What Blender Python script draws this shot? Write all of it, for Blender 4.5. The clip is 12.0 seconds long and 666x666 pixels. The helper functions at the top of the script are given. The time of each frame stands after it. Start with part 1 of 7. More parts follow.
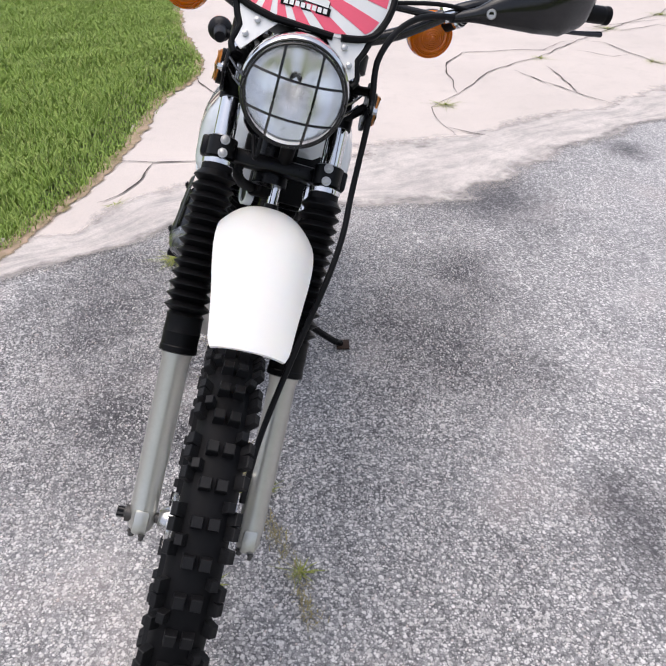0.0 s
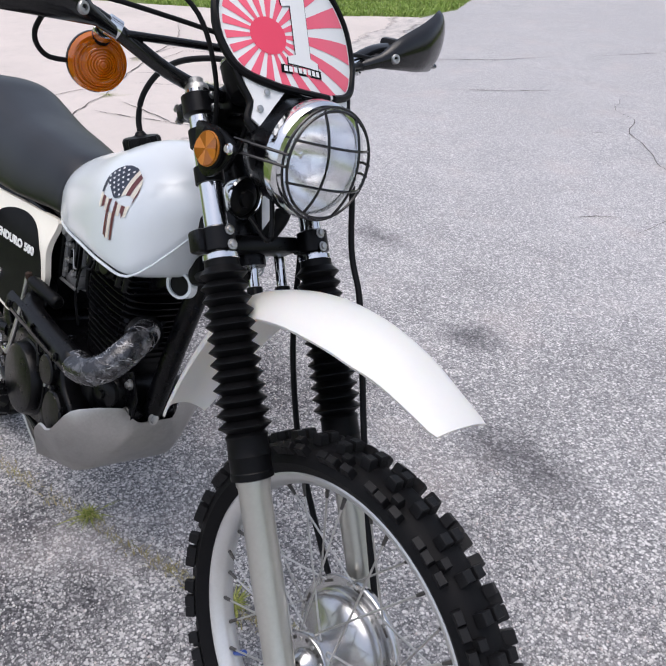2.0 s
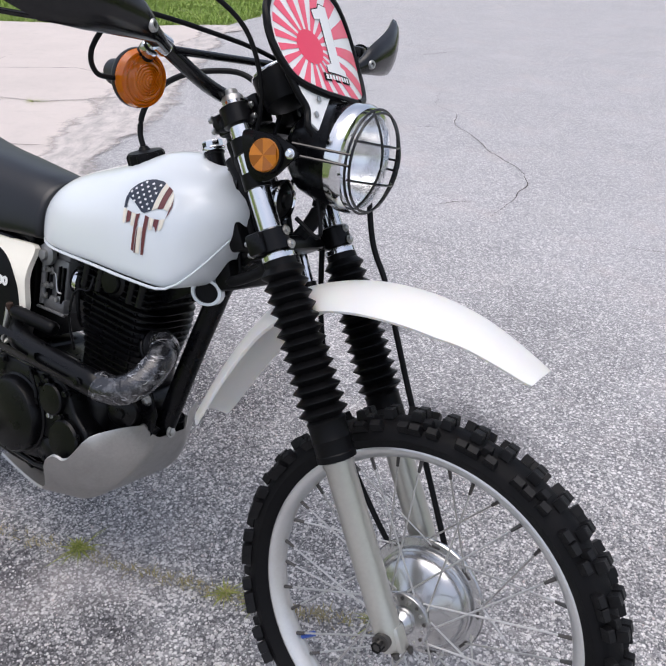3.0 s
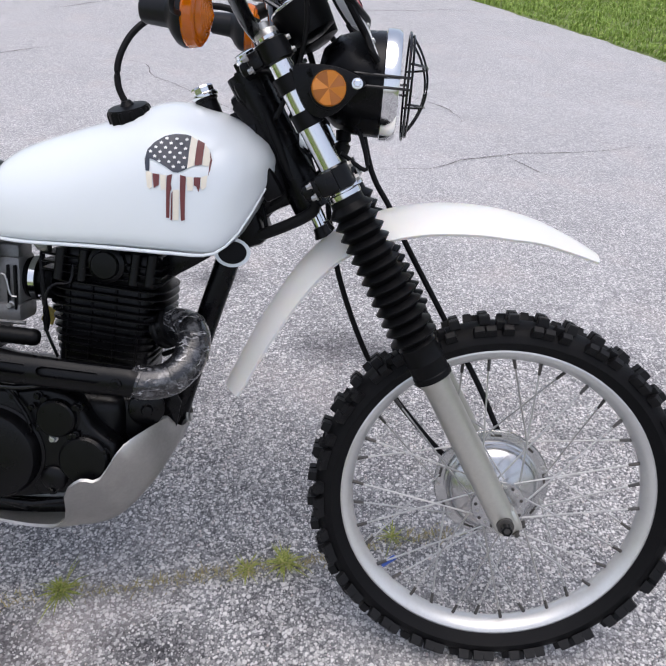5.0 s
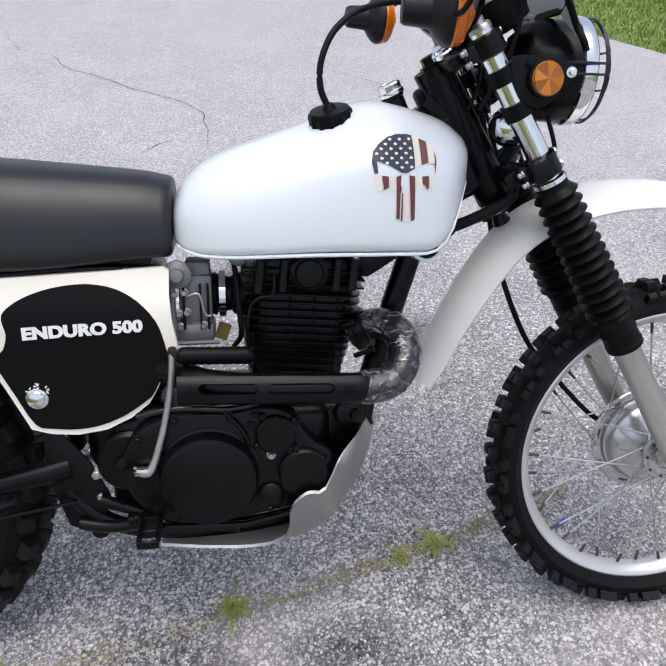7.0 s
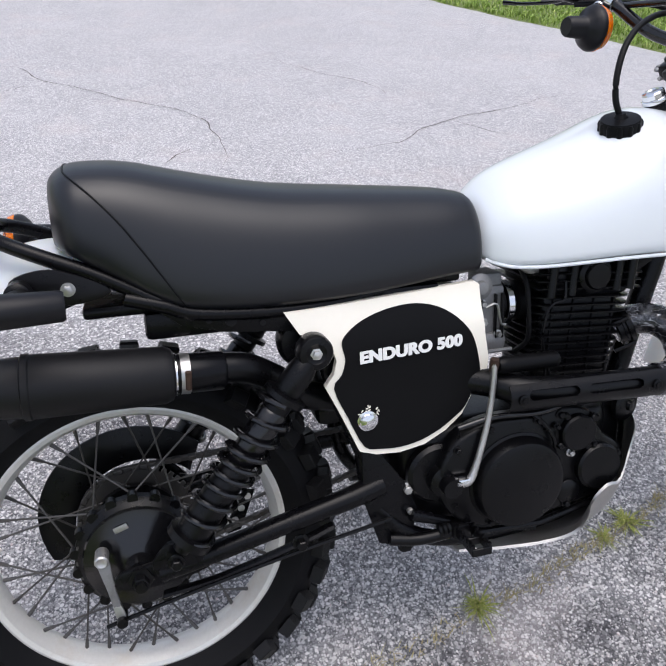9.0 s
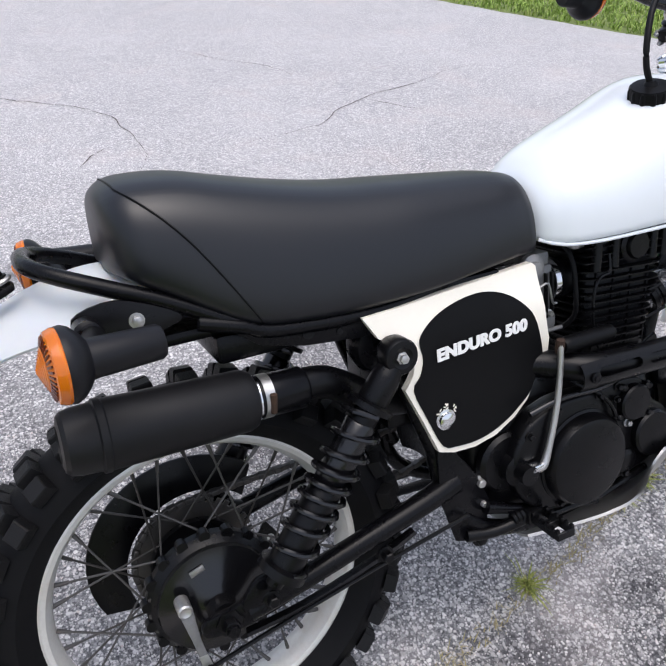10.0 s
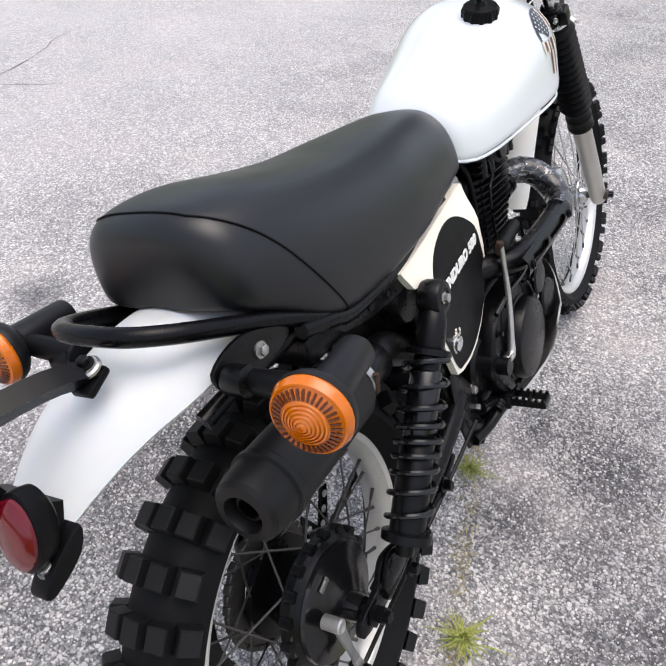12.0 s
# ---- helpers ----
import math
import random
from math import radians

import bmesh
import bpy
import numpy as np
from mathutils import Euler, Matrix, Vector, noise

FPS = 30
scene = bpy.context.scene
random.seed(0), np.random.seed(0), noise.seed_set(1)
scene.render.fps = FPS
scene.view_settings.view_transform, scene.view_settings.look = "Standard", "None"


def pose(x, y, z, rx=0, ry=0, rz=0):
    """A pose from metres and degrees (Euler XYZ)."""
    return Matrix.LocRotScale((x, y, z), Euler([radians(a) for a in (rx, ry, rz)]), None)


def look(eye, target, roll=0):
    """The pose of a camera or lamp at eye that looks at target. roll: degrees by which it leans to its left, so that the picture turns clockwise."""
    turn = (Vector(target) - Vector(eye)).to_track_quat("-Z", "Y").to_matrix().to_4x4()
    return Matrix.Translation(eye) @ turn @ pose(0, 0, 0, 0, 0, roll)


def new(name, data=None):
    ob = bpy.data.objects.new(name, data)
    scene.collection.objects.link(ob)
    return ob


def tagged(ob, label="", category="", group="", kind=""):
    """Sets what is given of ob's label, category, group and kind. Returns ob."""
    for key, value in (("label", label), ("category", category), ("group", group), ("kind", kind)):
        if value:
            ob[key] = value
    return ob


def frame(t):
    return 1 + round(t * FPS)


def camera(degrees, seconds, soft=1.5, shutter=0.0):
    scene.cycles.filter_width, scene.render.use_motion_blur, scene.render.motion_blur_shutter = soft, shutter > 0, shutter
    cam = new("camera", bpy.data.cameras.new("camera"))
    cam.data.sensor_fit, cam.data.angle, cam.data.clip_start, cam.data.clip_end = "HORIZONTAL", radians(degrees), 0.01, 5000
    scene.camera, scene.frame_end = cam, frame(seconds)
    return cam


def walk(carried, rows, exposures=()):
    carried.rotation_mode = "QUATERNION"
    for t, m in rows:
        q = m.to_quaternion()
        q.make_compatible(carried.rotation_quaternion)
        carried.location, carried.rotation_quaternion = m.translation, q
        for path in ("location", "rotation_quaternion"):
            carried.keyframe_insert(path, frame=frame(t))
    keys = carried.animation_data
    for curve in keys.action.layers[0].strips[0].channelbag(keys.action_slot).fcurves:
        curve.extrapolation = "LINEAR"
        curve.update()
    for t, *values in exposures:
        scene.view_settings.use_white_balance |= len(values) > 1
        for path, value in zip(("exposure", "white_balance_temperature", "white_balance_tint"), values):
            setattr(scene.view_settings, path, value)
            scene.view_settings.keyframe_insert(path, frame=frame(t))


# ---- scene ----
cam = camera(49.7, 12.0)
PATH = [
    (0, (2.2982, 0.2149, 1.2777), (0.6312, 0.2488, 0.1733), 0.28),
    (0.5, (2.2426, 0.0163, 1.2898), (0.5963, 0.3370, 0.2004), 0.33),
    (1, (2.2249, -0.2193, 1.3002), (0.6474, 0.3856, 0.2299), 0.39),
    (1.5, (2.0980, -0.3553, 1.2833), (0.6462, 0.5321, 0.2323), 0.89),
    (2, (1.9642, -0.4536, 1.2963), (0.6714, 0.6748, 0.2690), 1.45),
    (2.5, (1.8640, -0.6104, 1.3048), (0.7400, 0.7043, 0.3007), 1.76),
    (2.7, (1.8261, -0.6819, 1.3046), (0.7752, 0.6961, 0.3063), 1.93),
    (4.3, (1.3620, -0.9001, 1.2806), (1.0387, 0.7752, 0.2372), 3.43),
    (4.5, (1.3025, -0.9400, 1.2680), (1.0749, 0.7440, 0.2132), 3.76),
    (5, (1.1776, -0.9750, 1.2447), (1.1128, 0.7199, 0.1849), 3.93),
    (5.5, (1.0371, -0.9355, 1.2275), (1.1020, 0.7493, 0.1516), 3.79),
    (6, (0.9367, -0.9259, 1.2262), (1.0953, 0.7426, 0.1349), 3.68),
    (6.5, (0.7986, -0.9566, 1.2405), (1.0213, 0.7016, 0.1446), 3.40),
    (6.7, (0.7372, -0.9660, 1.2442), (0.9766, 0.6888, 0.1467), 3.28),
    (8.3, (0.3235, -0.8611, 1.2547), (0.7111, 0.7744, 0.1708), 3.19),
    (8.5, (0.2500, -0.8530, 1.2518), (0.6620, 0.7747, 0.1652), 3.14),
    (9, (0.0561, -0.8495, 1.2582), (0.5457, 0.7497, 0.1615), 2.60),
    (9.5, (-0.0529, -0.7632, 1.2498), (0.5496, 0.7878, 0.1401), 2.06),
    (10, (-0.1515, -0.6981, 1.2404), (0.5991, 0.7747, 0.1146), 1.59),
    (10.5, (-0.3259, -0.6513, 1.2248), (0.5979, 0.7047, 0.0812), 1.30),
    (11, (-0.4619, -0.5869, 1.2185), (0.6386, 0.6121, 0.0560), 1.04),
    (11.5, (-0.4948, -0.4638, 1.2212), (0.7727, 0.5350, 0.0398), 0.83),
    (12, (-0.5121, -0.3183, 1.2355), (0.8951, 0.4411, 0.0341), 0.89),
]
# the clip's own exposure and white balance drift a little
LIGHT = [(0, 0.63, 6600, 13), (1, 0.55, 6450, 13), (2, 0.5, 6400, 13), (6, 0.56, 6390, 13), (8.3, 0.64, 6350, 13), (9.5, 0.68, 6340, 13), (10.5, 0.74, 6460, 13), (12, 0.85, 6700, 12)]
walk(cam, [(t, look(eye, target, roll)) for t, eye, target, roll in PATH], LIGHT)

# ---- daylight under a bright overcast sky ----
world = bpy.data.worlds.new("overcast")
scene.world = world
world.use_nodes = True
wn, wl = world.node_tree.nodes, world.node_tree.links
sky = wn.new("ShaderNodeTexSky")
sky.sky_type = "NISHITA"
sky.sun_disc = False
sky.sun_elevation, sky.sun_rotation = radians(80), radians(180)
sky.air_density, sky.dust_density = 1.0, 3.5
grey = wn.new("ShaderNodeHueSaturation")
grey.inputs["Saturation"].default_value = 0.62
wl.new(sky.outputs["Color"], grey.inputs["Color"])
wl.new(grey.outputs["Color"], wn["Background"].inputs["Color"])
wn["Background"].inputs["Strength"].default_value = 0.15
sun = new("sun", bpy.data.lights.new("sun", "SUN"))
sun.data.energy, sun.data.angle, sun.data.color = 0.8, radians(60), (1.0, 0.97, 0.93)
sun.matrix_world = look((0.1, -0.7, 4.0), (0, 0, 0))

# ---- materials ----
class Nodes:
    """Short names for the nodes of one material."""
    def __init__(self, name):
        self.mat = bpy.data.materials.new(name)
        self.mat.use_nodes = True
        self.n, self.l = self.mat.node_tree.nodes, self.mat.node_tree.links
        self.bsdf = self.n["Principled BSDF"]
        self.co = self.n.new("ShaderNodeTexCoord").outputs["Object"]

    def put(self, socket, value):
        if isinstance(value, bpy.types.NodeSocket):
            self.l.new(value, socket)
        else:
            socket.default_value = value

    def noise(self, scale, detail=4, rough=0.55, co=None):
        t = self.n.new("ShaderNodeTexNoise")
        t.inputs["Scale"].default_value, t.inputs["Detail"].default_value, t.inputs["Roughness"].default_value = scale, detail, rough
        self.l.new(co or self.co, t.inputs["Vector"])
        return t.outputs["Fac"]

    def voronoi(self, scale, feature="F1", out="Distance", co=None, rand=1.0):
        t = self.n.new("ShaderNodeTexVoronoi")
        t.feature = feature
        t.inputs["Scale"].default_value, t.inputs["Randomness"].default_value = scale, rand
        self.l.new(co or self.co, t.inputs["Vector"])
        return t.outputs[out]

    def ramp(self, fac, *stops):
        r = self.n.new("ShaderNodeValToRGB")
        self.l.new(fac, r.inputs["Fac"])
        els = r.color_ramp.elements
        while len(els) < len(stops):
            els.new(0.5)
        for e, (at, c) in zip(els, stops):
            e.position = at
            e.color = (c, c, c, 1) if isinstance(c, (int, float)) else (*c, 1)
        return r.outputs["Color"]

    def mix(self, fac, a, b, mode="MIX"):
        m = self.n.new("ShaderNodeMix")
        m.data_type, m.blend_type = "RGBA", mode
        self.put(m.inputs[0], fac)
        for s, v in ((m.inputs[6], a), (m.inputs[7], b)):
            self.put(s, v if isinstance(v, bpy.types.NodeSocket) else (*v, 1))
        return m.outputs[2]

    def maths(self, op, a, b=0.0):
        m = self.n.new("ShaderNodeMath")
        m.operation = op
        self.put(m.inputs[0], a)
        self.put(m.inputs[1], b)
        return m.outputs[0]

    def bump(self, height, strength=0.3, distance=0.001, normal=None):
        b = self.n.new("ShaderNodeBump")
        b.inputs["Strength"].default_value, b.inputs["Distance"].default_value = strength, distance
        self.l.new(height, b.inputs["Height"])
        if normal:
            self.l.new(normal, b.inputs["Normal"])
        self.l.new(b.outputs["Normal"], self.bsdf.inputs["Normal"])
        return b.outputs["Normal"]

    def set(self, **kw):
        names = dict(color="Base Color", rough="Roughness", metal="Metallic", coat="Coat Weight", coat_rough="Coat Roughness", spec="Specular IOR Level",
                     ior="IOR", trans="Transmission Weight", sss="Subsurface Weight", alpha="Alpha", emit="Emission Color", emit_s="Emission Strength")
        for k, v in kw.items():
            if k in ("color", "emit") and not isinstance(v, bpy.types.NodeSocket):
                v = (*v, 1)
            self.put(self.bsdf.inputs[names[k]], v)
        return self


def paint(name, color, rough=0.3, wear=0.06, coat=0.0, scale=30, grain=0.0, metal=0.0, spec=0.5, dust=None):
    """A painted, moulded or metal surface with faint soiling at two scales."""
    m = Nodes(name)
    dark = [c * (1 - 2.2 * wear) for c in color]
    soft = m.ramp(m.noise(scale * 0.2, 5), (0.35, 0.0), (0.7, 1.0))
    fine = m.ramp(m.noise(scale * 6, 6, 0.65), (0.3, 0.0), (0.75, 1.0))
    col = m.mix(m.maths("MULTIPLY", soft, 0.6), color, dark)
    col = m.mix(m.maths("MULTIPLY", fine, 0.35), col, dark)
    if dust:
        col = m.mix(m.maths("MULTIPLY", m.ramp(m.noise(scale * 0.5, 8, 0.7), (0.5, 0.0), (0.8, 1.0)), dust[1]), col, dust[0])
    m.set(color=col, metal=metal, coat=coat, coat_rough=0.08, spec=spec,
          rough=m.maths("ADD", rough, m.maths("MULTIPLY", m.noise(scale, 5), 0.14)))
    if grain:
        m.bump(m.noise(scale * 40, 3), grain, 0.0006)
    return m.mat


M = {}
M["tank"] = paint("white tank enamel", (0.72, 0.76, 0.785), 0.16, 0.015, coat=0.6, scale=8)
M["fender"] = paint("white moulded plastic", (0.86, 0.85, 0.82), 0.32, 0.03, scale=14)
M["fender_rear"] = paint("white rear mudguard plastic", (0.70, 0.73, 0.75), 0.28, 0.03, scale=14)
for key in ("fender", "fender_rear"):
    shell = M[key].node_tree.nodes["Principled BSDF"].inputs
    shell["Subsurface Weight"].default_value, shell["Subsurface Scale"].default_value = 0.35, 0.012
    shell["Subsurface Radius"].default_value = (1.0, 0.75, 0.5)


def let_through(mat, share, color):
    """Thin plastic that lets some of the daylight through."""
    n, l = mat.node_tree.nodes, mat.node_tree.links
    glow, both_ways = n.new("ShaderNodeBsdfTranslucent"), n.new("ShaderNodeMixShader")
    glow.inputs["Color"].default_value = (*color, 1)
    both_ways.inputs[0].default_value = share
    l.new(n["Principled BSDF"].outputs[0], both_ways.inputs[1])
    l.new(glow.outputs[0], both_ways.inputs[2])
    l.new(both_ways.outputs[0], n["Material Output"].inputs["Surface"])


let_through(M["fender"], 0.20, (0.95, 0.90, 0.82))
let_through(M["fender_rear"], 0.12, (0.95, 0.90, 0.82))
M["cream"] = paint("cream plastic", (0.84, 0.80, 0.70), 0.38, 0.04, scale=20)
M["black"] = paint("satin black frame paint", (0.0035, 0.0035, 0.0045), 0.20, 0.2, scale=30, spec=0.17, dust=((0.022, 0.020, 0.019), 0.10))
M["gloss"] = paint("gloss black", (0.005, 0.005, 0.006), 0.12, 0.1, scale=20, spec=0.5)
M["engine"] = paint("black engine enamel", (0.0030, 0.0030, 0.0038), 0.22, 0.3, scale=45, grain=0.18, spec=0.21, dust=((0.022, 0.020, 0.018), 0.12))
M["rubber"] = paint("black rubber", (0.0036, 0.0036, 0.0042), 0.34, 0.2, scale=30, grain=0.10, spec=0.13, dust=((0.022, 0.022, 0.023), 0.10))
M["tyre"] = paint("tyre rubber", (0.0048, 0.0048, 0.0058), 0.55, 0.25, scale=25, grain=0.3, spec=0.14, dust=((0.024, 0.022, 0.021), 0.16))
M["tread"] = paint("dusty tread rubber", (0.0068, 0.0068, 0.0078), 0.46, 0.25, scale=60, grain=0.3, spec=0.22, dust=((0.055, 0.053, 0.050), 0.20))
M["vinyl"] = paint("black seat vinyl", (0.0035, 0.0042, 0.0065), 0.31, 0.12, scale=9, grain=0.03, spec=0.50)
M["decal_black"] = paint("matt black panel film", (0.005, 0.005, 0.0055), 0.38, 0.2, scale=40, grain=0.1, spec=0.10)
M["chrome"] = paint("chrome", (0.78, 0.79, 0.80), 0.05, 0.04, metal=1.0, scale=30)
M["alloy"] = paint("aged alloy", (0.52, 0.52, 0.51), 0.28, 0.16, metal=0.9, scale=40, grain=0.12, dust=((0.16, 0.15, 0.14), 0.4))
M["hub"] = paint("bright cast hub alloy", (0.62, 0.62, 0.62), 0.16, 0.14, metal=0.95, scale=35, grain=0.08, dust=((0.22, 0.20, 0.18), 0.35))
M["bowl"] = paint("fluted lamp bowl", (0.95, 0.95, 0.96), 0.11, 0.01, metal=1.0, scale=40)
M["mirror"] = paint("silvered reflector", (0.97, 0.97, 0.98), 0.0, 0.01, metal=1.0, scale=30)
M["slider"] = paint("silver painted fork", (0.60, 0.595, 0.55), 0.27, 0.12, metal=0.85, scale=25, dust=((0.40, 0.37, 0.28), 0.35))
M["rim"] = paint("anodised rim alloy", (0.66, 0.66, 0.65), 0.28, 0.10, metal=0.6, scale=30, dust=((0.42, 0.38, 0.33), 0.3))
M["rim_rear"] = paint("weathered rim alloy", (0.74, 0.73, 0.69), 0.36, 0.14, metal=0.35, scale=30, dust=((0.55, 0.46, 0.36), 0.6))
M["spoke"] = paint("dull spoke steel", (0.60, 0.59, 0.57), 0.35, 0.15, metal=0.9, scale=60, dust=((0.10, 0.08, 0.07), 0.5))
M["spoke_dark"] = paint("dark spoke steel", (0.10, 0.095, 0.09), 0.42, 0.2, metal=0.7, scale=60, dust=((0.12, 0.09, 0.07), 0.5))
M["skid"] = paint("bare aluminium skid plate", (0.50, 0.49, 0.47), 0.34, 0.18, metal=0.85, grain=0.15, scale=30, dust=((0.28, 0.26, 0.23), 0.5))
M["rust"] = paint("rusty steel", (0.06, 0.036, 0.026), 0.7, 0.4, scale=50, grain=0.5, spec=0.2, dust=((0.13, 0.075, 0.05), 0.4))
M["muffler"] = paint("satin black muffler paint", (0.0055, 0.0055, 0.0065), 0.42, 0.2, scale=30, grain=0.1, spec=0.26, dust=((0.03, 0.03, 0.03), 0.15))
M["wire"] = paint("cable sheath", (0.008, 0.008, 0.009), 0.4, 0.2, scale=40, spec=0.14)
M["red"] = paint("red sticker", (0.80, 0.06, 0.12), 0.3, 0.04, scale=20)
M["pink"] = paint("faded red sticker", (0.86, 0.12, 0.19), 0.3, 0.04, scale=20)
M["white"] = paint("white sticker", (0.80, 0.80, 0.79), 0.3, 0.03, scale=20)
M["lettering"] = paint("white lettering", (0.82, 0.82, 0.80), 0.4, 0.03, scale=40)
M["maroon"] = paint("maroon print", (0.149, 0.031, 0.031), 0.3, 0.1, scale=60)
M["navy"] = paint("navy print", (0.021, 0.029, 0.052), 0.3, 0.1, scale=60)
M["ivory"] = paint("ivory print", (0.80, 0.74, 0.62), 0.3, 0.05, scale=60)
M["blue"] = paint("blue plastic cap", (0.03, 0.08, 0.35), 0.3, 0.05, scale=60)
M["yellow"] = paint("yellowed tag", (0.65, 0.50, 0.12), 0.4, 0.1, scale=60)


def lens_glass(name, color, rough=0.12):
    """Tinted moulded lens: light enters, scatters and comes back coloured."""
    m = Nodes(name)
    m.set(color=m.mix(m.noise(60, 3), color, [c * 0.75 for c in color]), rough=rough, sss=0.15, trans=0.25, coat=0.25, coat_rough=0.03)
    m.bsdf.inputs["Subsurface Radius"].default_value = (0.02, 0.008, 0.002)
    m.bsdf.inputs["Subsurface Scale"].default_value = 0.5
    return m.mat


M["amber"] = lens_glass("amber lens", (0.84, 0.20, 0.002), 0.10)
M["amber_dark"] = lens_glass("amber lens, darkened for groove shade", (0.11, 0.016, 0.002), 0.3)
M["ochre_shade"] = paint("ochre reflector, shaded facets", (0.30, 0.092, 0.004), 0.12, 0.1, scale=120)
M["ochre"] = paint("ochre reflector", (0.50, 0.165, 0.006), 0.3, 0.1, scale=120)
M["cast"] = paint("dull cast alloy", (0.27, 0.272, 0.275), 0.42, 0.25, metal=0.5, scale=60, grain=0.3, dust=((0.05, 0.045, 0.04), 0.5))
M["steel"] = paint("worn steel", (0.58, 0.57, 0.55), 0.32, 0.2, metal=0.9, scale=60, dust=((0.12, 0.10, 0.08), 0.4))
M["plastic"] = paint("grey-black plastic", (0.008, 0.008, 0.010), 0.34, 0.2, scale=40, spec=0.26)
M["ruby"] = lens_glass("red lens", (0.16, 0.002, 0.010), 0.10)


def clear_glass():
    """Thin fluted glass: mostly clear, with its own gloss."""
    m = Nodes("fluted headlamp glass")
    w = m.n.new("ShaderNodeTexWave")
    w.inputs["Scale"].default_value = 26
    w.bands_direction = "Y"
    m.l.new(m.co, w.inputs["Vector"])
    m.set(color=(0.9, 0.92, 0.93), rough=0.05, spec=0.6, alpha=m.ramp(w.outputs["Fac"], (0.0, 0.02), (1.0, 0.07)))
    m.bump(w.outputs["Fac"], 0.12, 0.002)
    return m.mat


M["glass"] = clear_glass()


def wrap_metal():
    """Shiny black wrap, creased round the pipe, with highlights along the creases painted on."""
    m = Nodes("exhaust wrap, painted highlights")
    stretch = m.n.new("ShaderNodeMapping")
    stretch.inputs["Rotation"].default_value, stretch.inputs["Scale"].default_value = (0.0, 0.55, 0.0), (0.30, 0.30, 1.0)
    m.l.new(m.co, stretch.inputs["Vector"])
    fold = m.noise(60, 3, 0.5, stretch.outputs[0])
    crease = m.ramp(m.maths("ABSOLUTE", m.maths("SUBTRACT", fold, 0.5)), (0.0, 1.0), (0.022, 0.0))
    cloud = m.ramp(m.noise(34, 6, 0.7), (0.50, 0.0), (0.72, 0.75))
    # bright streaks and clouds in the colour stand in for highlights
    s = m.maths("MAXIMUM", m.maths("MULTIPLY", crease, m.ramp(m.noise(30, 3, 0.6), (0.42, 0.0), (0.56, 0.85))), m.maths("MULTIPLY", cloud, 0.5))
    m.set(color=m.mix(s, (0.016, 0.016, 0.019), (0.56, 0.56, 0.58)), metal=0.35, rough=m.ramp(m.noise(40, 5), (0.3, 0.10), (0.7, 0.26)), spec=0.6, coat=0.6, coat_rough=0.15)
    m.bump(m.maths("ADD", fold, m.maths("MULTIPLY", m.noise(110, 4), 0.3)), 0.9, 0.006)
    return m.mat


M["wrap"] = wrap_metal()


DARK_PATCHES = [(0.00, 0.73, 0.32, 0.20), (-0.72, 0.98, 0.44, 0.32), (0.38, 0.60, 0.44, 0.34), (-1.36, 1.82, 0.16, 0.13), (-0.17, 1.69, 0.16, 0.09), (0.64, 1.33, 0.12, 0.10), (1.16, 0.94, 0.20, 0.13), (0.24, -0.52, 0.62, 0.30), (0.74, -0.38, 0.46, 0.24), (0.84, -0.16, 0.14, 0.08), (0.55, -0.20, 0.18, 0.10)]


